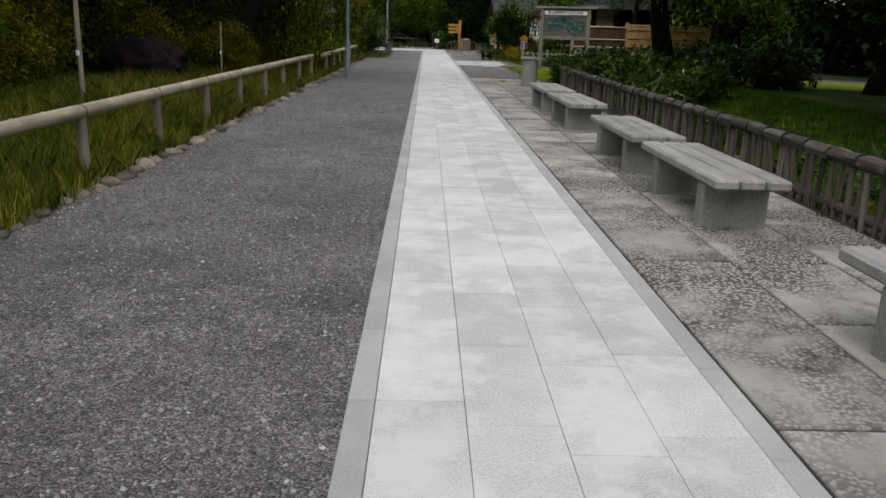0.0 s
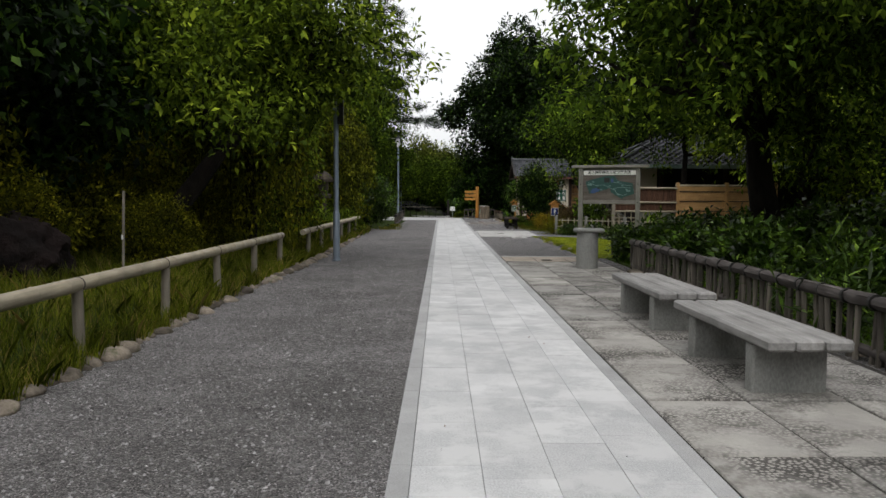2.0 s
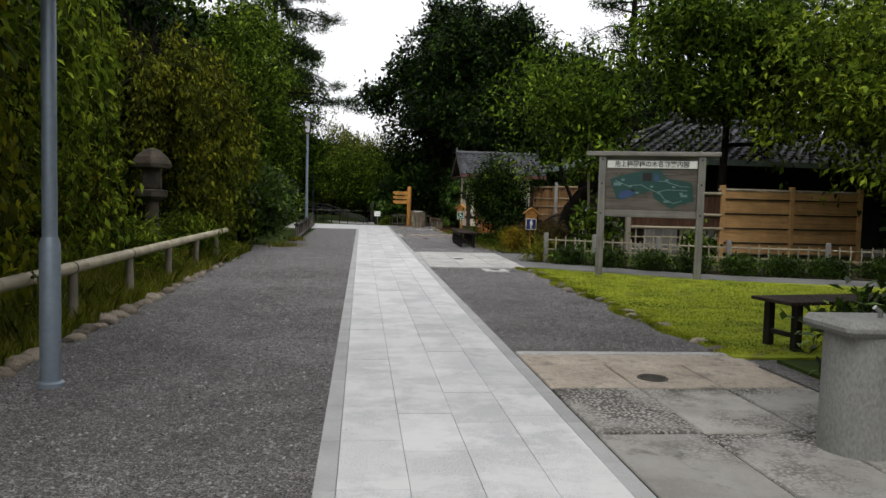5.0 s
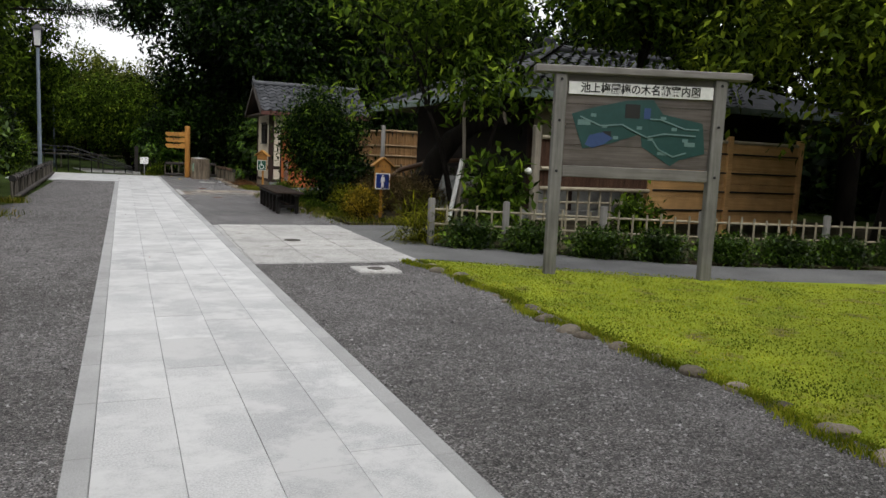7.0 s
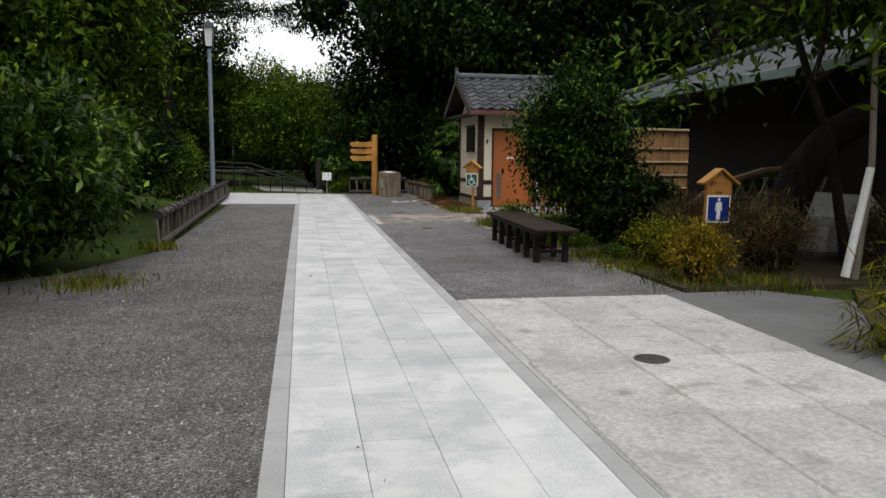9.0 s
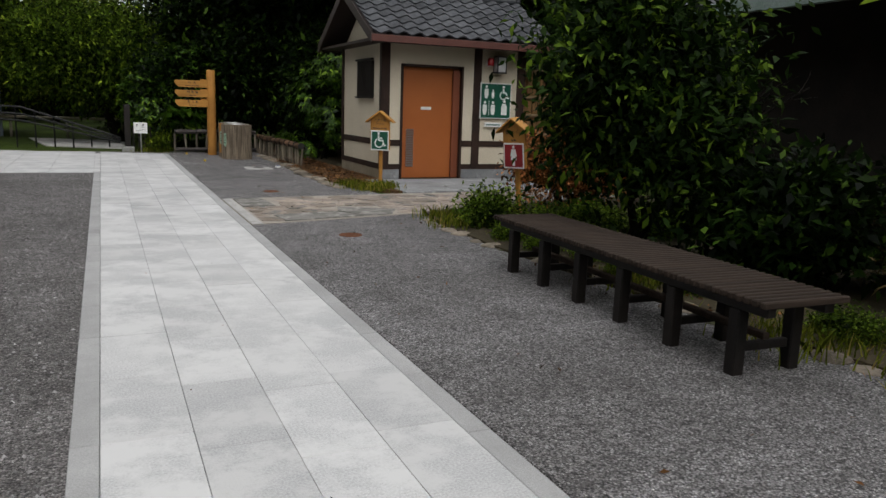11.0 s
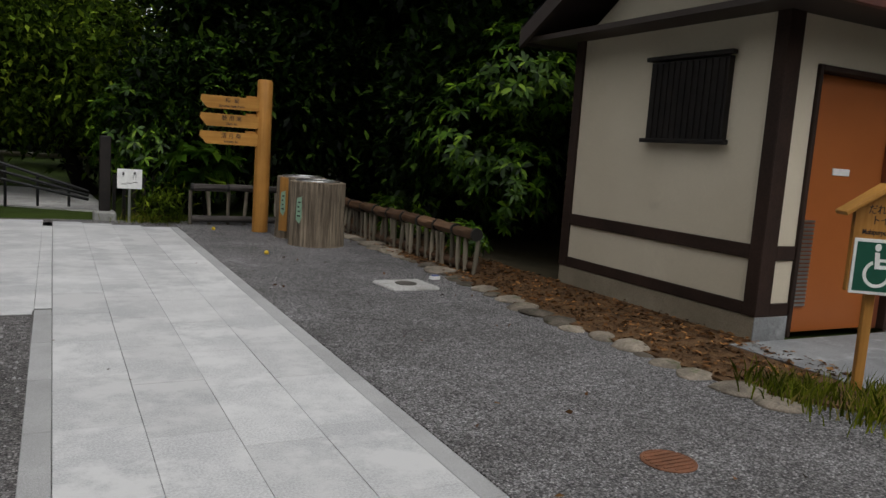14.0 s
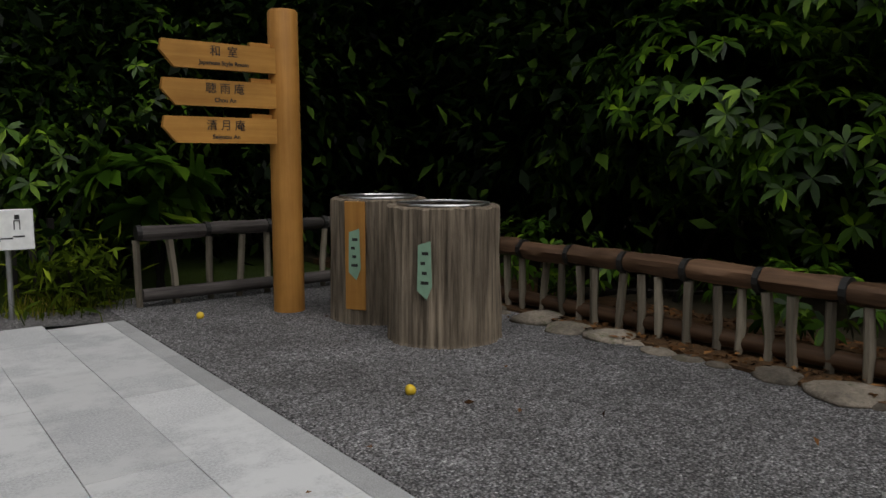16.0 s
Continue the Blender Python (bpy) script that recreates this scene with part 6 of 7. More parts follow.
for i, (x, y, s, sz) in enumerate([(-4.9, 10.2, 1.0, 1.0), (-5.6, 11.6, 1.2, 1.3), (-6.0, 14.4, 1.2, 1.45), (-4.9, 17.0, 0.95, 1.0), (-4.4, 5.6, 1.1, 1.1), (-5.2, 18.4, 1.1, 1.2), (-5.6, 9.0, 1.3, 1.6), (-3.9, 21.4, 0.8, 1.0), (-5.3, 13.0, 0.8, 1.0), (-3.6, 18.2, 0.7, 0.8), (-5.0, 20.5, 1.2, 1.6), (-6.0, 16.5, 1.4, 1.9), (-6.2, 12.5, 1.4, 1.9), (-4.6, 23.5, 1.1, 1.5), (-5.0, 26.5, 1.2, 1.5), (-4.9, 29.2, 1.2, 1.6)]):
    copy_thing(azalea, pose(x, y, 0.1, 0, 0, 60 * i)).scale = (s, s, sz)


def weeping(x, y, h, r, seed, label, count=26000, leaf=OLIVE):
    rng = np.random.default_rng(seed)
    t = thing("weeping_tree", label, "tree", pose(x, y, 0))
    b = Build()
    b.tube([(0, 0, -0.05), (0.05, 0.02, h * 0.35), (0, 0.06, h * 0.75)], [0.14, 0.11, 0.07], 9)
    cs, outs = [], []
    for i in range(130):
        a, rr = rng.uniform(0, 6.28), r * rng.uniform(0.2, 1.15)
        top = h * rng.uniform(0.72, 1.0) * (1 - 0.18 * (rr / r) ** 2)
        low = max(0.3, top - rng.uniform(0.4, h * 0.85))
        ex, ey = rr * math.cos(a), rr * math.sin(a)
        if i < 40:
            b.tube([(0, 0.05, h * 0.7), (ex * 0.5, ey * 0.5, top + 0.15), (ex, ey, top - 0.1), (ex * 1.08, ey * 1.08, low)], [0.03, 0.018, 0.009, 0.003], 4)
        n = count // 130
        f = rng.random(n)
        c = np.stack([ex * (1 + 0.08 * f), ey * (1 + 0.08 * f), top - (top - low) * f], -1) + rng.normal(size=(n, 3)) * (0.10, 0.10, 0.05)
        cs.append(c)
        outs.append(np.tile((math.cos(a) * 0.4, math.sin(a) * 0.4, -0.5), (n, 1)))
    part("trunk", b, BARK, t, smooth=True)
    v, f = leaf_cards(np.concatenate(cs), 0.12, rng, 0.8, 0.38, np.concatenate(outs))
    part("crown", soup("crown", v, f, leaf), None, t)


weeping(-4.35, 25.2, 4.8, 1.75, 51, "weeping plum with long hanging green branches", 34000, FRESH)
weeping(-3.95, 31.5, 4.5, 1.75, 52, "weeping plum with olive hanging branches", 36000, OLIVE_SHADE)
weeping(-3.3, 21.9, 3.6, 1.0, 53, "weeping plum with trailing branches by the lamp", 9000)
shrub("evergreen_bush", "big rounded glossy evergreen bush", -2.6, 35.0, 1.3, 1.5, 1.9, BUSH, 0.12, 19000, 61, lumps=16, slim=0.36)
shrub("evergreen_bush", "dark shrub behind the low log fence", -2.9, 38.6, 1.1, 1.4, 2.3, MID, 0.09, 11000, 62)
shrub("evergreen_bush", "dark shrub behind the low log fence", -3.0, 42.0, 1.2, 1.6, 2.2, DEEP_SHADE, 0.09, 11000, 63)
shrub("evergreen_bush", "dark shrub beside the garden lamp", -2.8, 46.4, 0.7, 1.2, 1.6, MID, 0.09, 9000, 64)
shrub("fresh_shrub", "light green shrub under the weeping trees", -3.2, 33.2, 0.9, 0.9, 2.6, FRESH, 0.09, 9000, 65)
dwarf = shrub("bamboo_grass", "striped dwarf bamboo at the foot of the lantern", -2.75, 27.0, 0.4, 0.9, 0.7, FRESH, 0.16, 1600, 66, slim=0.16, droop=0.0)
copy_thing(dwarf, pose(-2.7, 29.6, 0, 0, 0, 70))
copy_thing(dwarf, pose(-2.9, 31.6, 0, 0, 0, 160))


def cedar(x, y, h, r, seed, label, mat=DEEP_SHADE, count=30000, low=0.28):
    """A conifer with separate flat tiers of branches."""
    tiers = 46
    rng = np.random.default_rng(seed)
    t = thing("conifer", label, "tree", pose(x, y, 0))
    b = Build()
    b.tube([(0, 0, -0.1), (0.05, 0, h * 0.5), (0, 0.05, h)], [0.22, 0.15, 0.03], 10)
    twigs = Build()
    blobs = []
    for i in range(tiers):
        z = h * (low + (0.98 - low) * i / tiers)
        a = i * 2.4 + rng.uniform(-0.4, 0.4)
        ln = r * (1.05 - 0.75 * (i / tiers)) * rng.uniform(0.55, 1.1)
        lift = rng.uniform(-0.22, 0.12) * ln
        e = Vector((ln * math.cos(a), ln * math.sin(a), lift))
        side = Vector((-math.sin(a), math.cos(a), 0))
        twigs.tube([(0, 0, z), (e.x * 0.5, e.y * 0.5, z + 0.1), (e.x, e.y, z + lift)], [0.05, 0.03, 0.01], 5)
        for k in range(9):
            f = rng.uniform(0.3, 1.05)
            q = e * f + side * rng.normal() * 0.13 * ln
            w = rng.uniform(0.2, 0.48)
            blobs.append((q.x, q.y, z + q.z + rng.normal() * 0.1, w, w, w * rng.uniform(0.25, 0.5)))
    part("trunk", b, BARK, t, smooth=True)
    part("branches", twigs, BARK, t, smooth=True)["kind"] = "stuff"
    part("crown", crown_mesh("crown", blobs, count, 0.13, mat, seed + 1, 0.25, 0.24, 14, 0.09, 0.9), None, t)


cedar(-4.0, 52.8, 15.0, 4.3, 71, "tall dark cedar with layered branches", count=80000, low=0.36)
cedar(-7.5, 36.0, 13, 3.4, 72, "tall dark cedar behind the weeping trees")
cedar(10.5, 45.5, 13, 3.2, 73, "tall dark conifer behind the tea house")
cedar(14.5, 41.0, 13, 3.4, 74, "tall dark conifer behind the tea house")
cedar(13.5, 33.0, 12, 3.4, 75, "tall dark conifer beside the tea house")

tree("tree", "leafy broadleaf tree over the mossy log fence", -3.5, 38.6, 6.6, 1.9, 1.4, MID, 0.11, 15000, 76, 0.13)
tree("tree", "tall broadleaf tree arching over the mossy log fence", -4.1, 40.0, 7.4, 1.9, 3.2, MID, 0.12, 12000, 77, 0.14, lean=(0.3, 0.0))
tree("tree", "tall fresh green tree beyond the ramp", -3.6, 55.0, 9.6, 2.1, 1.0, MID, 0.13, 18000, 78, 0.13)
# far end
OLIVE_END = foliage("pale_olive_end_leaves", (0.035, 0.05, 0.008), (0.11, 0.14, 0.022), (0.24, 0.27, 0.05))
tree("camphor_tree", "tall dark evergreen spreading above the signpost", 5.7, 50.6, 10.0, 3.3, 3.1, DEEP_SHADE, 0.16, 34000, 86, 0.3, flat=0.85)
tree("camphor_tree", "huge dark rounded evergreen beyond the hut", 5.6, 54.5, 12.0, 5.0, 1.2, DEEP_SHADE, 0.2, 40000, 81, 0.4, flat=0.85)
tree("tree", "pale green tree closing the end of the walk", 0.6, 62.0, 4.7, 2.8, 0.6, OLIVE_END, 0.15, 15000, 82, 0.15, group="end trees")
tree("tree", "pale green tree closing the end of the walk", -3.6, 57.5, 4.4, 2.6, 0.6, FRESH, 0.14, 15000, 83, 0.15, group="end trees")
tree("tree", "fresh green tree closing the end of the walk", -1.6, 68.0, 6.0, 3.2, 0.8, OLIVE_END, 0.17, 15000, 84, 0.15, group="end trees")
tree("tree", "spreading dark tree beside the signpost", 0.6, 53.6, 3.3, 2.2, 0.9, MID, 0.10, 15000, 85, 0.13, lean=(-0.8, -0.4), group="end trees")
big = shrub("broadleaf_shrub", "dense dark large-leaved shrub behind the log fence", 4.5, 48.2, 1.2, 1.9, 2.9, DEEP_SHADE, 0.16, 15000, 91, slim=0.4, droop=0.3, lumps=18, group="large-leaved shrubs")
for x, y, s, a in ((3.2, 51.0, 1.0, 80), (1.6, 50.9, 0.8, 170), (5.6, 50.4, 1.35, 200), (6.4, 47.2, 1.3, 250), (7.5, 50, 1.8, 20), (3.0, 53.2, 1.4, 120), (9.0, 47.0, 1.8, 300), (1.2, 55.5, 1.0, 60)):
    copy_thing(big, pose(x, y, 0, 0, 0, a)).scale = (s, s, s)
whorl_shrub("glossy_shrub", "tall shrub with bright glossy leaf stars behind the log fence", 4.15, 47.6, [(0, -0.3, 1.25, 0.65, 0.7, 0.7), (0.1, 0.6, 1.2, 0.5, 0.5, 0.6), (0.0, -1.0, 0.85, 0.4, 0.5, 0.5), (0.2, -0.9, 1.9, 0.6, 0.6, 0.5)], 800, 0.115, GLOSSY, 401, "glossy shrubs")
whorl_shrub("glossy_shrub", "dark glossy shrub under the signpost arms", 1.35, 50.2, [(0, 0, 0.8, 0.55, 0.4, 0.55), (-0.4, 0.3, 1.1, 0.5, 0.5, 0.7), (0.5, 0.3, 1.5, 0.6, 0.5, 0.8), (-0.1, 0.1, 0.35, 0.4, 0.3, 0.25)], 300, 0.11, GLOSSY, 402, "glossy shrubs")
whorl_shrub("glossy_shrub", "glossy shrub showing between the fence pickets", 3.55, 48.0, [(0, 0, 0.3, 0.18, 0.8, 0.22), (0, -1.5, 0.25, 0.14, 0.5, 0.16)], 90, 0.09, GLOSSY, 403, "glossy shrubs")
whorl_shrub("aralia_plant", "low shrub with big glossy fingered leaves", 1.7, 49.62, [(0, 0, 0.72, 0.3, 0.12, 0.16), (0.2, 0.05, 0.6, 0.25, 0.15, 0.14)], 16, 0.3, GLOSSY, 404, "", 8, 0.34)
shrub("fern_clump", "small fern at the corner of the walk", 1.2, 49.5, 0.3, 0.2, 0.32, FRESH, 0.12, 500, 96, slim=0.25)

# right side: trees over the benches and lawn
tree("big_tree", "old dark-barked tree spreading over the log fence", 5.85, 20.9, 6.4, 3.5, 2.1, MID, 0.115, 21000, 101, 0.27, lean=(-0.95, -0.9))
tree("tree", "dark tree on the shaded grass", 7.6, 14.2, 7.0, 3.2, 1.5, DEEP_SHADE, 0.13, 20000, 102, 0.2, group="right trees")
tree("tree", "dark tree on the shaded grass", 6.2, 9.4, 6.0, 2.6, 1.35, MID, 0.12, 18000, 103, 0.16, group="right trees")
tree("tree", "dark tree on the shaded grass", 9.0, 6.5, 7.5, 3.4, 1.3, DEEP_SHADE, 0.14, 18000, 104, 0.2, group="right trees")
tree("tree", "dark tree at the back of the lawn", 10.6, 20.5, 7.0, 3.3, 1.4, MID, 0.13, 16000, 105, 0.2, group="right trees")
tree("tree", "leafy tree overhanging the lawn and board", 10.6, 29.9, 6.0, 3.2, 1.2, FRESH, 0.12, 13000, 106, 0.17, group="right trees")
tree("tree", "leafy tree overhanging the tea house roof", 8.2, 32.8, 6.4, 2.2, 3.0, MID, 0.12, 11000, 107, 0.12, group="right trees")
tree("cherry_tree", "slender young cherry with light airy crown", 5.3, 33.5, 4.9, 1.95, 2.0, MID, 0.12, 4600, 108, 0.055, lean=(-0.4, -0.1), stems=2, slim=0.38)
tree("tree", "dark tree behind the hut", 6.0, 47.2, 7.0, 2.6, 2.2, DEEP_SHADE, 0.15, 18000, 109, 0.2, group="hut trees")
tree("tree", "dark tree behind the bamboo screen", 9.0, 48.5, 9.0, 3.4, 1.8, DEEP_SHADE, 0.17, 18000, 110, 0.2, group="hut trees")
tree("hut_bush", "leafy young tree in front of the hut", 3.95, 37.5, 2.35, 0.82, 0.4, DUSKY, 0.075, 13000, 111, 0.04, stems=3, slim=0.42, flat=0.9)
shrub("dark_shrub", "dense dark shrub behind the slatted bench", 4.3, 36.3, 0.7, 0.9, 0.85, DEEP_SHADE, 0.1, 6000, 112)
stake = thing("tree_stake", "white-wrapped leaning tree stake", "stake")
part("pole", Build().tube([(5.2, 33.45, 0), (5.33, 33.5, 1.1), (5.25, 33.5, 2.6)], [0.035, 0.03, 0.025], 8), BAMBOO_POST, stake, smooth=True)
part("wrap", Build().tube([(5.06, 33.4, 0.05), (5.27, 33.44, 1.05)], [0.04, 0.036], 8), WHITE, stake)

low = shrub("low_shrub", "low glossy shrubs along the log fence", 3.75, 18.6, 0.55, 0.6, 0.6, BUSH, 0.11, 3300, 121, group="fence shrubs")
for i, (x, y, s) in enumerate([(4.2, 17.4, 1.1), (4.0, 20.2, 1.15), (4.7, 18.9, 1.2), (3.6, 21.2, 0.9), (4.6, 21.0, 1.2), (5.3, 17.4, 1.1), (5.6, 21.3, 1.3), (6.4, 20.5, 1.4), (3.75, 16.3, 0.7), (4.9, 16.3, 0.9), (7.6, 22.6, 1.5), (8.6, 21.6, 1.6), (9.4, 23.2, 1.7)]):
    copy_thing(low, pose(x, y, 0, 0, 0, 50 * i)).scale = (s, s, s)
iris = shrub("strap_leaf_clump", "tuft of strap-like green leaves by the fence", 3.42, 14.2, 0.3, 0.4, 0.4, BUSH, 0.26, 420, 123, slim=0.1, droop=-0.2, lumps=3, group="leaf tufts")
for i, y in enumerate((12.4, 13.2, 15.3, 16.4, 17.6, 10.9, 9.4, 8.2)):
    copy_thing(iris, pose(3.45 + 0.1 * (i % 2), y, 0, 0, 0, 40 * i)).scale = (0.6, 0.7, 0.5)
shrub("yellow_bush", "small clipped golden-yellow bush", 3.62, 33.5, 0.34, 0.34, 0.52, YELLOW_LEAF, 0.04, 4500, 131)
shrub("green_bush", "small clipped green bush by the crossing", 3.7, 34.5, 0.4, 0.4, 0.5, OLIVE, 0.045, 4000, 132)
dry = shrub("dry_shrub", "brown twiggy shrub in the planting bed", 4.55, 33.9, 0.45, 0.45, 0.75, DRY, 0.1, 3500, 133, slim=0.1, droop=-0.4, group="twiggy shrubs")
for x, y, s in ((4.3, 35.0, 0.9), (5.1, 34.6, 0.85), (4.9, 35.8, 0.8), (4.5, 36.3, 0.8), (6.0, 34.0, 0.9)):
    copy_thing(dry, pose(x, y, 0, 0, 0, 90 * s)).scale = (s, s, s)
shrub("red_tip_bush", "rounded bush with rust-red new leaves", 4.98, 39.95, 0.9, 0.62, 0.9, RED_LEAF, 0.06, 15000, 134, lumps=16)
jun = shrub("juniper_mound", "low spreading olive juniper", 3.5, 38.9, 0.42, 0.4, 0.26, MID, 0.05, 3200, 135, group="low junipers")
for x, y, s in ((4.0, 38.7, 1.1), (4.3, 38.5, 1.2), (3.3, 38.2, 0.7), (3.75, 39.7, 0.7), (3.55, 36.2, 0.8), (3.6, 35.2, 0.75), (5.2, 38.4, 1.3), (3.3, 37.7, 0.6), (3.5, 37.3, 0.7), (3.75, 37.95, 0.9), (3.4, 36.75, 0.6), (4.6, 38.9, 1.1), (4.75, 38.1, 1.2)):
    copy_thing(jun, pose(x, y, 0, 0, 0, 77 * s)).scale = (s * 0.8, s * 0.8, s * 0.55)
shrub("peony_plant", "broad-leaved peony plant with a pale flower", 4.75, 31.1, 0.55, 0.5, 1.2, MID, 0.17, 700, 136, slim=0.4)
tagged(part("flower", stone_mesh("flower", 5, WHITE, 0.05, 0.05, 0.04), WHITE, at=pose(5.0, 30.75, 0.95)), "single pale flower head on the peony", "flower")
shrub("camellia_plant", "small leafy plant behind the bamboo fence", 6.6, 30.6, 0.35, 0.35, 0.65, MID, 0.12, 700, 137)
hb = shrub("ground_cover", "clipped low leafy ground cover along the fence", 4.1, 30.45, 0.52, 0.3, 0.27, BUSH, 0.055, 3600, 138, group="ground cover")
for i, (x, y) in enumerate([(4.7, 30.0), (5.3, 29.5), (5.9, 29.15), (6.6, 28.85), (7.3, 28.65), (8.0, 28.5), (8.8, 28.3), (9.6, 28.1), (10.4, 27.9)]):
    copy_thing(hb, pose(x, y, 0, 0, 0, -25 + 9 * (i % 3)))
shrub("sedge_clump", "arching grassy clump at the path corner", 3.72, 31.05, 0.34, 0.34, 0.3, OLIVE, 0.2, 1300, 139, slim=0.06, droop=0.1, lumps=4)


# grass blades
def blades(name, label, n, place, length, mat, seed, wide=0.006):
    rng = np.random.default_rng(seed)
    p = place(rng, n)
    a = rng.uniform(0, 6.28, n)
    ln = length * rng.uniform(0.4, 1.25, n)
    lean = rng.normal(size=(n, 2)) * 0.38
    w = np.stack([np.cos(a), np.sin(a), np.zeros(n)], -1) * wide
    tip = p + np.stack([lean[:, 0] * ln, lean[:, 1] * ln, ln], -1)
    mid = p + np.stack([lean[:, 0] * ln * 0.35, lean[:, 1] * ln * 0.35, ln * 0.6], -1)
    v = np.stack([p - w, p + w, mid + w * 0.7, tip, mid - w * 0.7], 1).reshape(-1, 3)
    f = np.arange(5 * n).reshape(n, 5)
    tagged(part(name, soup(name, v, f, mat), None), label, "grass", kind="stuff")


def verge(rng, n):
    y = 3 + 29.5 * rng.random(n) ** 1.15
    x = -2.06 - 2.7 * rng.random(n) ** 1.5
    z = np.where(x < -2.4, 0.06 + 0.06 * (-2.4 - x), 0.0)
    return np.stack([x, y, z], -1)


blades("verge_grass", "long unmown green grass under the bamboo rail", 90000, verge, 0.2, BLADE, 201, 0.0032)


def lawn_spots(rng, n):
    x = 2.97 + 6 * rng.random(n) ** 1.4
    y = 22.1 + (29.4 - 22.1) * rng.random(n)
    ok = y < 29.5 - 0.62 * (x - 3.0)
    return np.stack([x, np.where(ok, y, 22.2 + 3 * rng.random(n)), np.full(n, 0.014)], -1)


blades("lawn_grass", "short bright lawn grass with ragged edges", 90000, lawn_spots, 0.013, LAWN_BLADE, 202, 0.0045)


def lawn_rim(rng, n):
    y = rng.uniform(22.15, 29.4, n)
    return np.stack([2.96 + 0.05 * np.sin(y * 2.3) + 0.05 * np.sin(y * 5.1) + rng.normal(size=n) * 0.035, y, np.full(n, 0.0)], -1)


blades("lawn_rim_grass", "longer ragged grass along the lawn edge", 9000, lawn_rim, 0.036, LAWN_BLADE, 207, 0.003)


def fence_grass(rng, n):
    return np.stack([3.3 + 4.5 * rng.random(n), 4.5 + 17 * rng.random(n), np.full(n, 0.018)], -1)


blades("shade_grass", "shaded grass behind the log fence", 45000, fence_grass, 0.07, SHADE_BLADE, 203, 0.005)


def tufts(spots):
    def place(rng, n):
        k = rng.integers(0, len(spots), n)
        s = np.array(spots)[k]
        return np.stack([s[:, 0] + rng.normal(size=n) * s[:, 2], s[:, 1] + rng.normal(size=n) * s[:, 2], np.full(n, 0.0)], -1)
    return place


blades("edge_tufts", "grass tufts along the stones and sign posts", 7000, tufts([(3.35, 42.1, 0.14), (3.55, 42.2, 0.1), (3.2, 42.5, 0.1), (3.3, 39.5, 0.15), (3.15, 39.0, 0.12), (3.35, 35.2, 0.18), (3.45, 34.4, 0.2), (3.6, 33.5, 0.2), (4.2, 33.3, 0.2), (3.3, 36.5, 0.15), (-1.6, 34.0, 0.2), (-1.5, 36.5, 0.1), (1.1, 49.5, 0.15), (3.25, 10.5, 0.1), (3.3, 8, 0.12), (3.3, 12.5, 0.12)]), 0.11, BLADE, 204, 0.004)

# fallen leaves
fl = np.random.default_rng(206)
c = np.concatenate([np.stack([fl.uniform(3.05, 3.88, 2400), fl.uniform(42.6, 47.5, 2400), np.full(2400, 0.022)], -1), np.stack([fl.uniform(3.08, 3.65, 260), fl.uniform(34.5, 39.4, 260), np.full(260, 0.024)], -1), np.stack([fl.uniform(1.4, 3.0, 110), fl.uniform(33.2, 48.6, 110), np.full(110, 0.006)], -1), np.stack([fl.uniform(0.1, 1.25, 60), fl.uniform(4, 48, 60), np.full(60, 0.005)], -1)])
v, f = leaf_cards(c, np.concatenate([np.full(2400, 0.05), np.full(260, 0.045), np.full(110, 0.036), np.full(60, 0.016)]), fl, 0.0, 0.5)
v[:, 2] = 0.004 + np.clip(v[:, 2], 0.0, 0.03)
tagged(part("fallen_leaves", soup("fallen_leaves", v, f, FALLEN), None), "scattered brown fallen leaves", "leaves", kind="stuff")


# woods that close the place
def woods(name, pts, h, seed, n=26000, thick=1.6):
    rng = np.random.default_rng(seed)
    blobs = []
    for (x0, y0), (x1, y1) in zip(pts, pts[1:]):
        k = int(math.hypot(x1 - x0, y1 - y0) / 1.3)
        for i in range(k):
            f = (i + rng.random()) / k
            for z in (0.6, h * 0.3, h * 0.6, h * rng.uniform(0.75, 1.0)):
                r = rng.uniform(1.2, 2.0)
                blobs.append((x0 + f * (x1 - x0) + rng.normal() * thick * 0.5, y0 + f * (y1 - y0) + rng.normal() * thick * 0.5, z, r, r, r * 0.85))
    tagged(part(name, crown_mesh(name, blobs, int(n * 1.6), 0.42, DEEP_SHADE, seed, 0.3, 0.55, 14, 0.34, 0.8), None), "dense dark woodland closing the garden", "woods", kind="stuff")


woods("far_woods", [(-10.5, -6), (-10.5, 16), (-9.5, 30), (-9.0, 46), (-8, 60)], 7.5, 301, 60000)
woods("far_woods", [(-8, 60), (-4, 74), (4, 76)], 3.6, 302, 30000)
woods("far_woods", [(6, 66), (10, 58), (14, 52), (18, 44), (18, 30), (16, 18), (15, 4), (14, -8)], 7.5, 303, 70000)
woods("far_woods", [(-10, -10), (0, -13), (14, -10)], 7, 304, 24000)


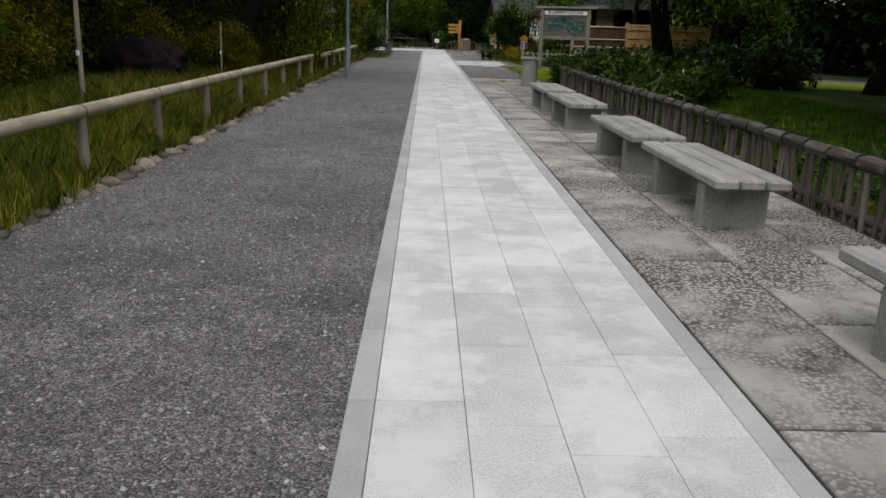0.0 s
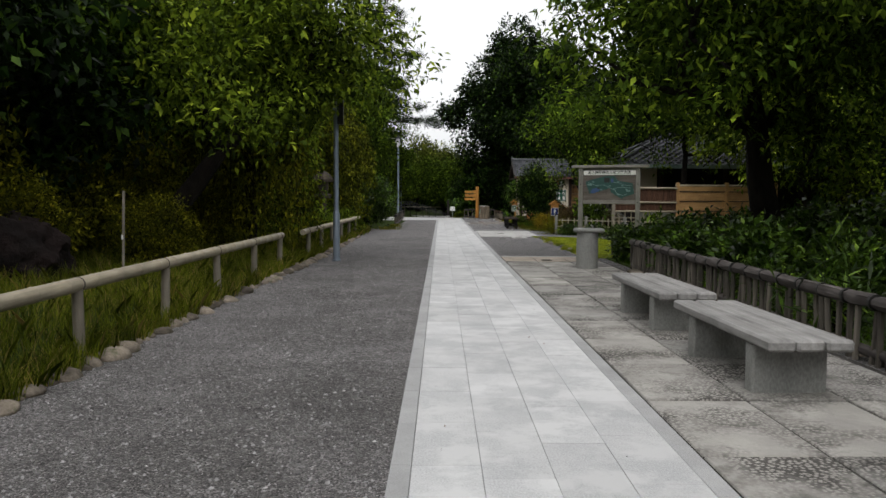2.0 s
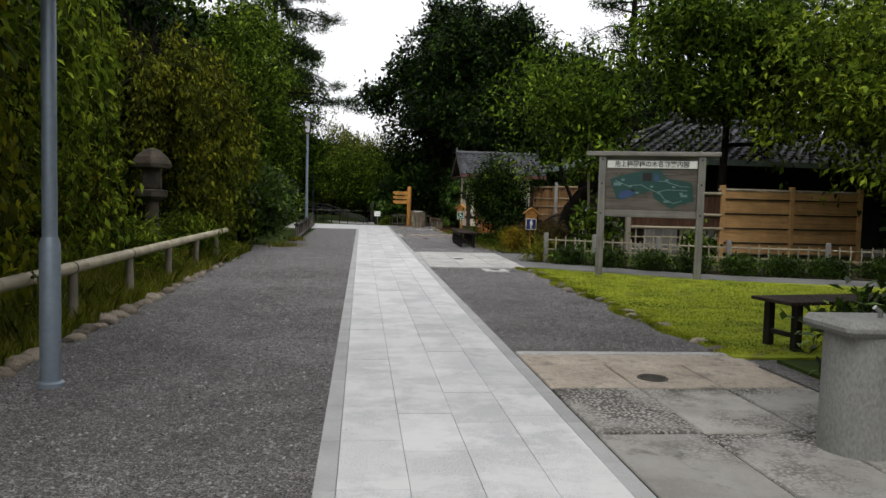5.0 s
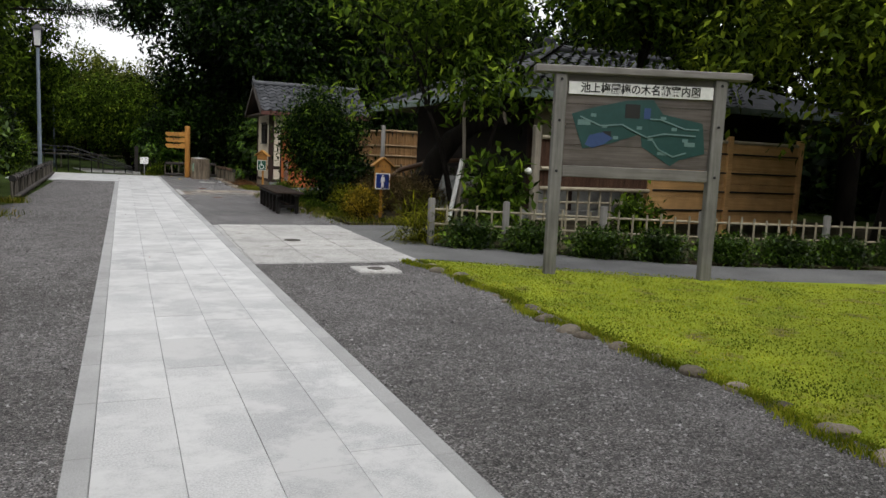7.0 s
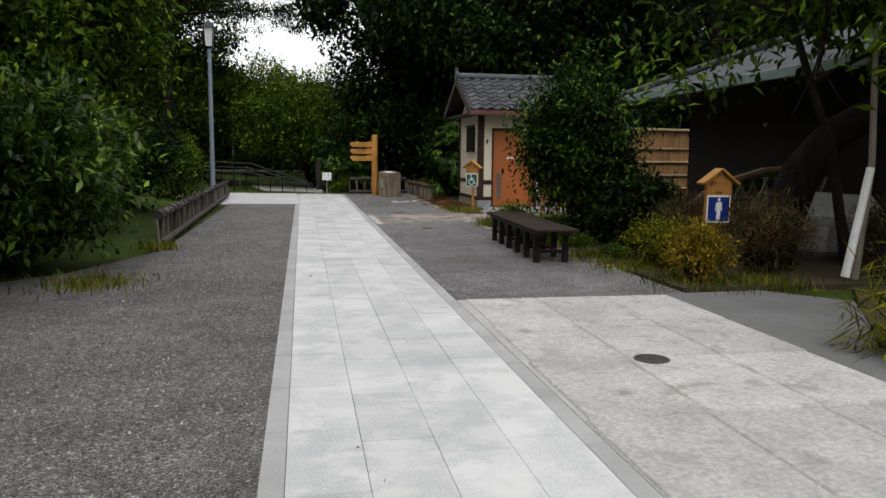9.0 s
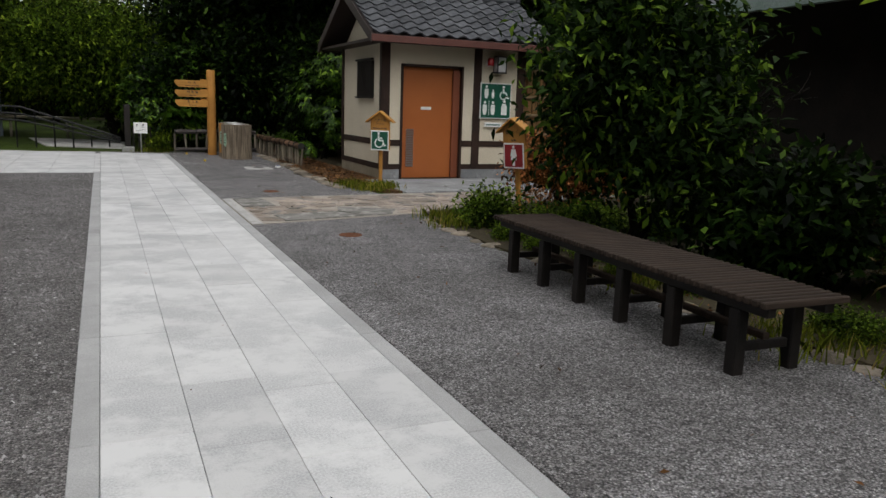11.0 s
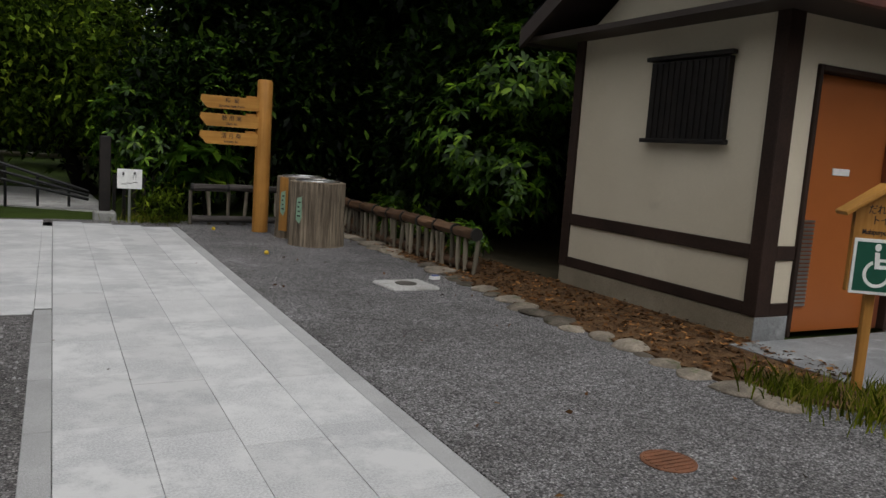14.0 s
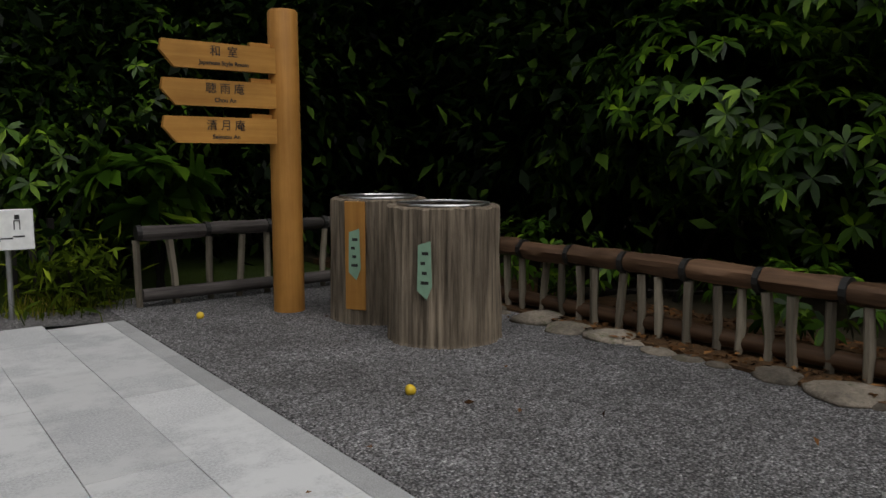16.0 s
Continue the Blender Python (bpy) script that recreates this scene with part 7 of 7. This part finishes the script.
def bank(pts, h, seed):
    """An added earth bank behind the trees that blocks the horizon light."""
    b = Build()
    vs, fs, rows = [], [], []
    for (x0, y0), (x1, y1) in zip(pts, pts[1:]):
        k = max(2, int(math.hypot(x1 - x0, y1 - y0) / 1.2))
        rows += [(x0 + (x1 - x0) * i / k, y0 + (y1 - y0) * i / k) for i in range(k)]
    rows.append(pts[-1])
    for x, y in rows:
        c = Vector((3 - x, 28 - y, 0)).normalized()
        for j, (d, z) in enumerate(((0, 0), (-0.6, 0.4), (-1.1, 0.75), (-1.8, 0.95), (-3.0, 1.0), (-6.0, 0))):
            w = 1 + 0.25 * noise.noise((x * 0.5, y * 0.5, j * 0.7 + seed))
            p = Vector((x, y, 0)) + c * d * w
            vs.append((p.x, p.y, -0.1 + h * z * w))
    for i in range(len(rows) - 1):
        for j in range(5):
            fs.append((i * 6 + j, (i + 1) * 6 + j, (i + 1) * 6 + j + 1, i * 6 + j + 1))
    tagged(part("wooded_bank", b.add(vs, fs), EARTH, smooth=True), "added dark bank behind the trees, blocking horizon light", "bank", kind="structure")


bank([(-11.5, -8), (-11.5, 16), (-10.5, 30), (-10, 46), (-9.5, 60), (-5, 78), (5, 80), (12, 64), (19, 50), (20, 30), (18, 14), (16, -9)], 3.2, 1)
bank([(17, -12), (0, -15), (-12, -11)], 3.2, 2)

for i, (x, y, s) in enumerate([(5.9, 36.2, 0.4)]):
    copy_thing(big, pose(x, y, 0, 0, 0, 110 * i)).scale = (s, s, s * 0.85)
for i, (x, y, s) in enumerate([(8.2, 45.4, 1.0), (10.4, 46.4, 1.15), (12.8, 47.6, 1.2), (15.0, 48.6, 1.3)]):
    copy_thing(big, pose(x, y, 0, 0, 0, 70 * i)).scale = (s, s, s * 1.2)
bamboo_stake = thing("plant_stake", "thin pale bamboo stake among the azaleas", "stake", pose(-3.9, 12.3, 0.1), "plant stakes")
stake_b = Build()
bamboo_tube(stake_b, (0, 0, -0.1), (0.02, 0, 1.25), 0.03, 0.35, 8)
part("pole", stake_b, BAMBOO_POST, bamboo_stake, smooth=True)
part("tie", Build().lathe([(0.034, 0.62), (0.036, 0.65), (0.034, 0.68)], 8), WHITE, bamboo_stake)
thin = copy_thing(bamboo_stake, pose(-3.3, 16.4, 0.1, 0, 1, 0))
thin.scale = (0.5, 0.5, 0.85)
for i, (x, y) in enumerate([(6.35, 42.75), (6.75, 42.25), (7.4, 42.3), (8.1, 42.6), (6.5, 42.0), (8.8, 42.9)]):
    copy_thing(jun, pose(x, y, 0, 0, 0, 80 * i)).scale = (1.1, 0.8, 0.8)
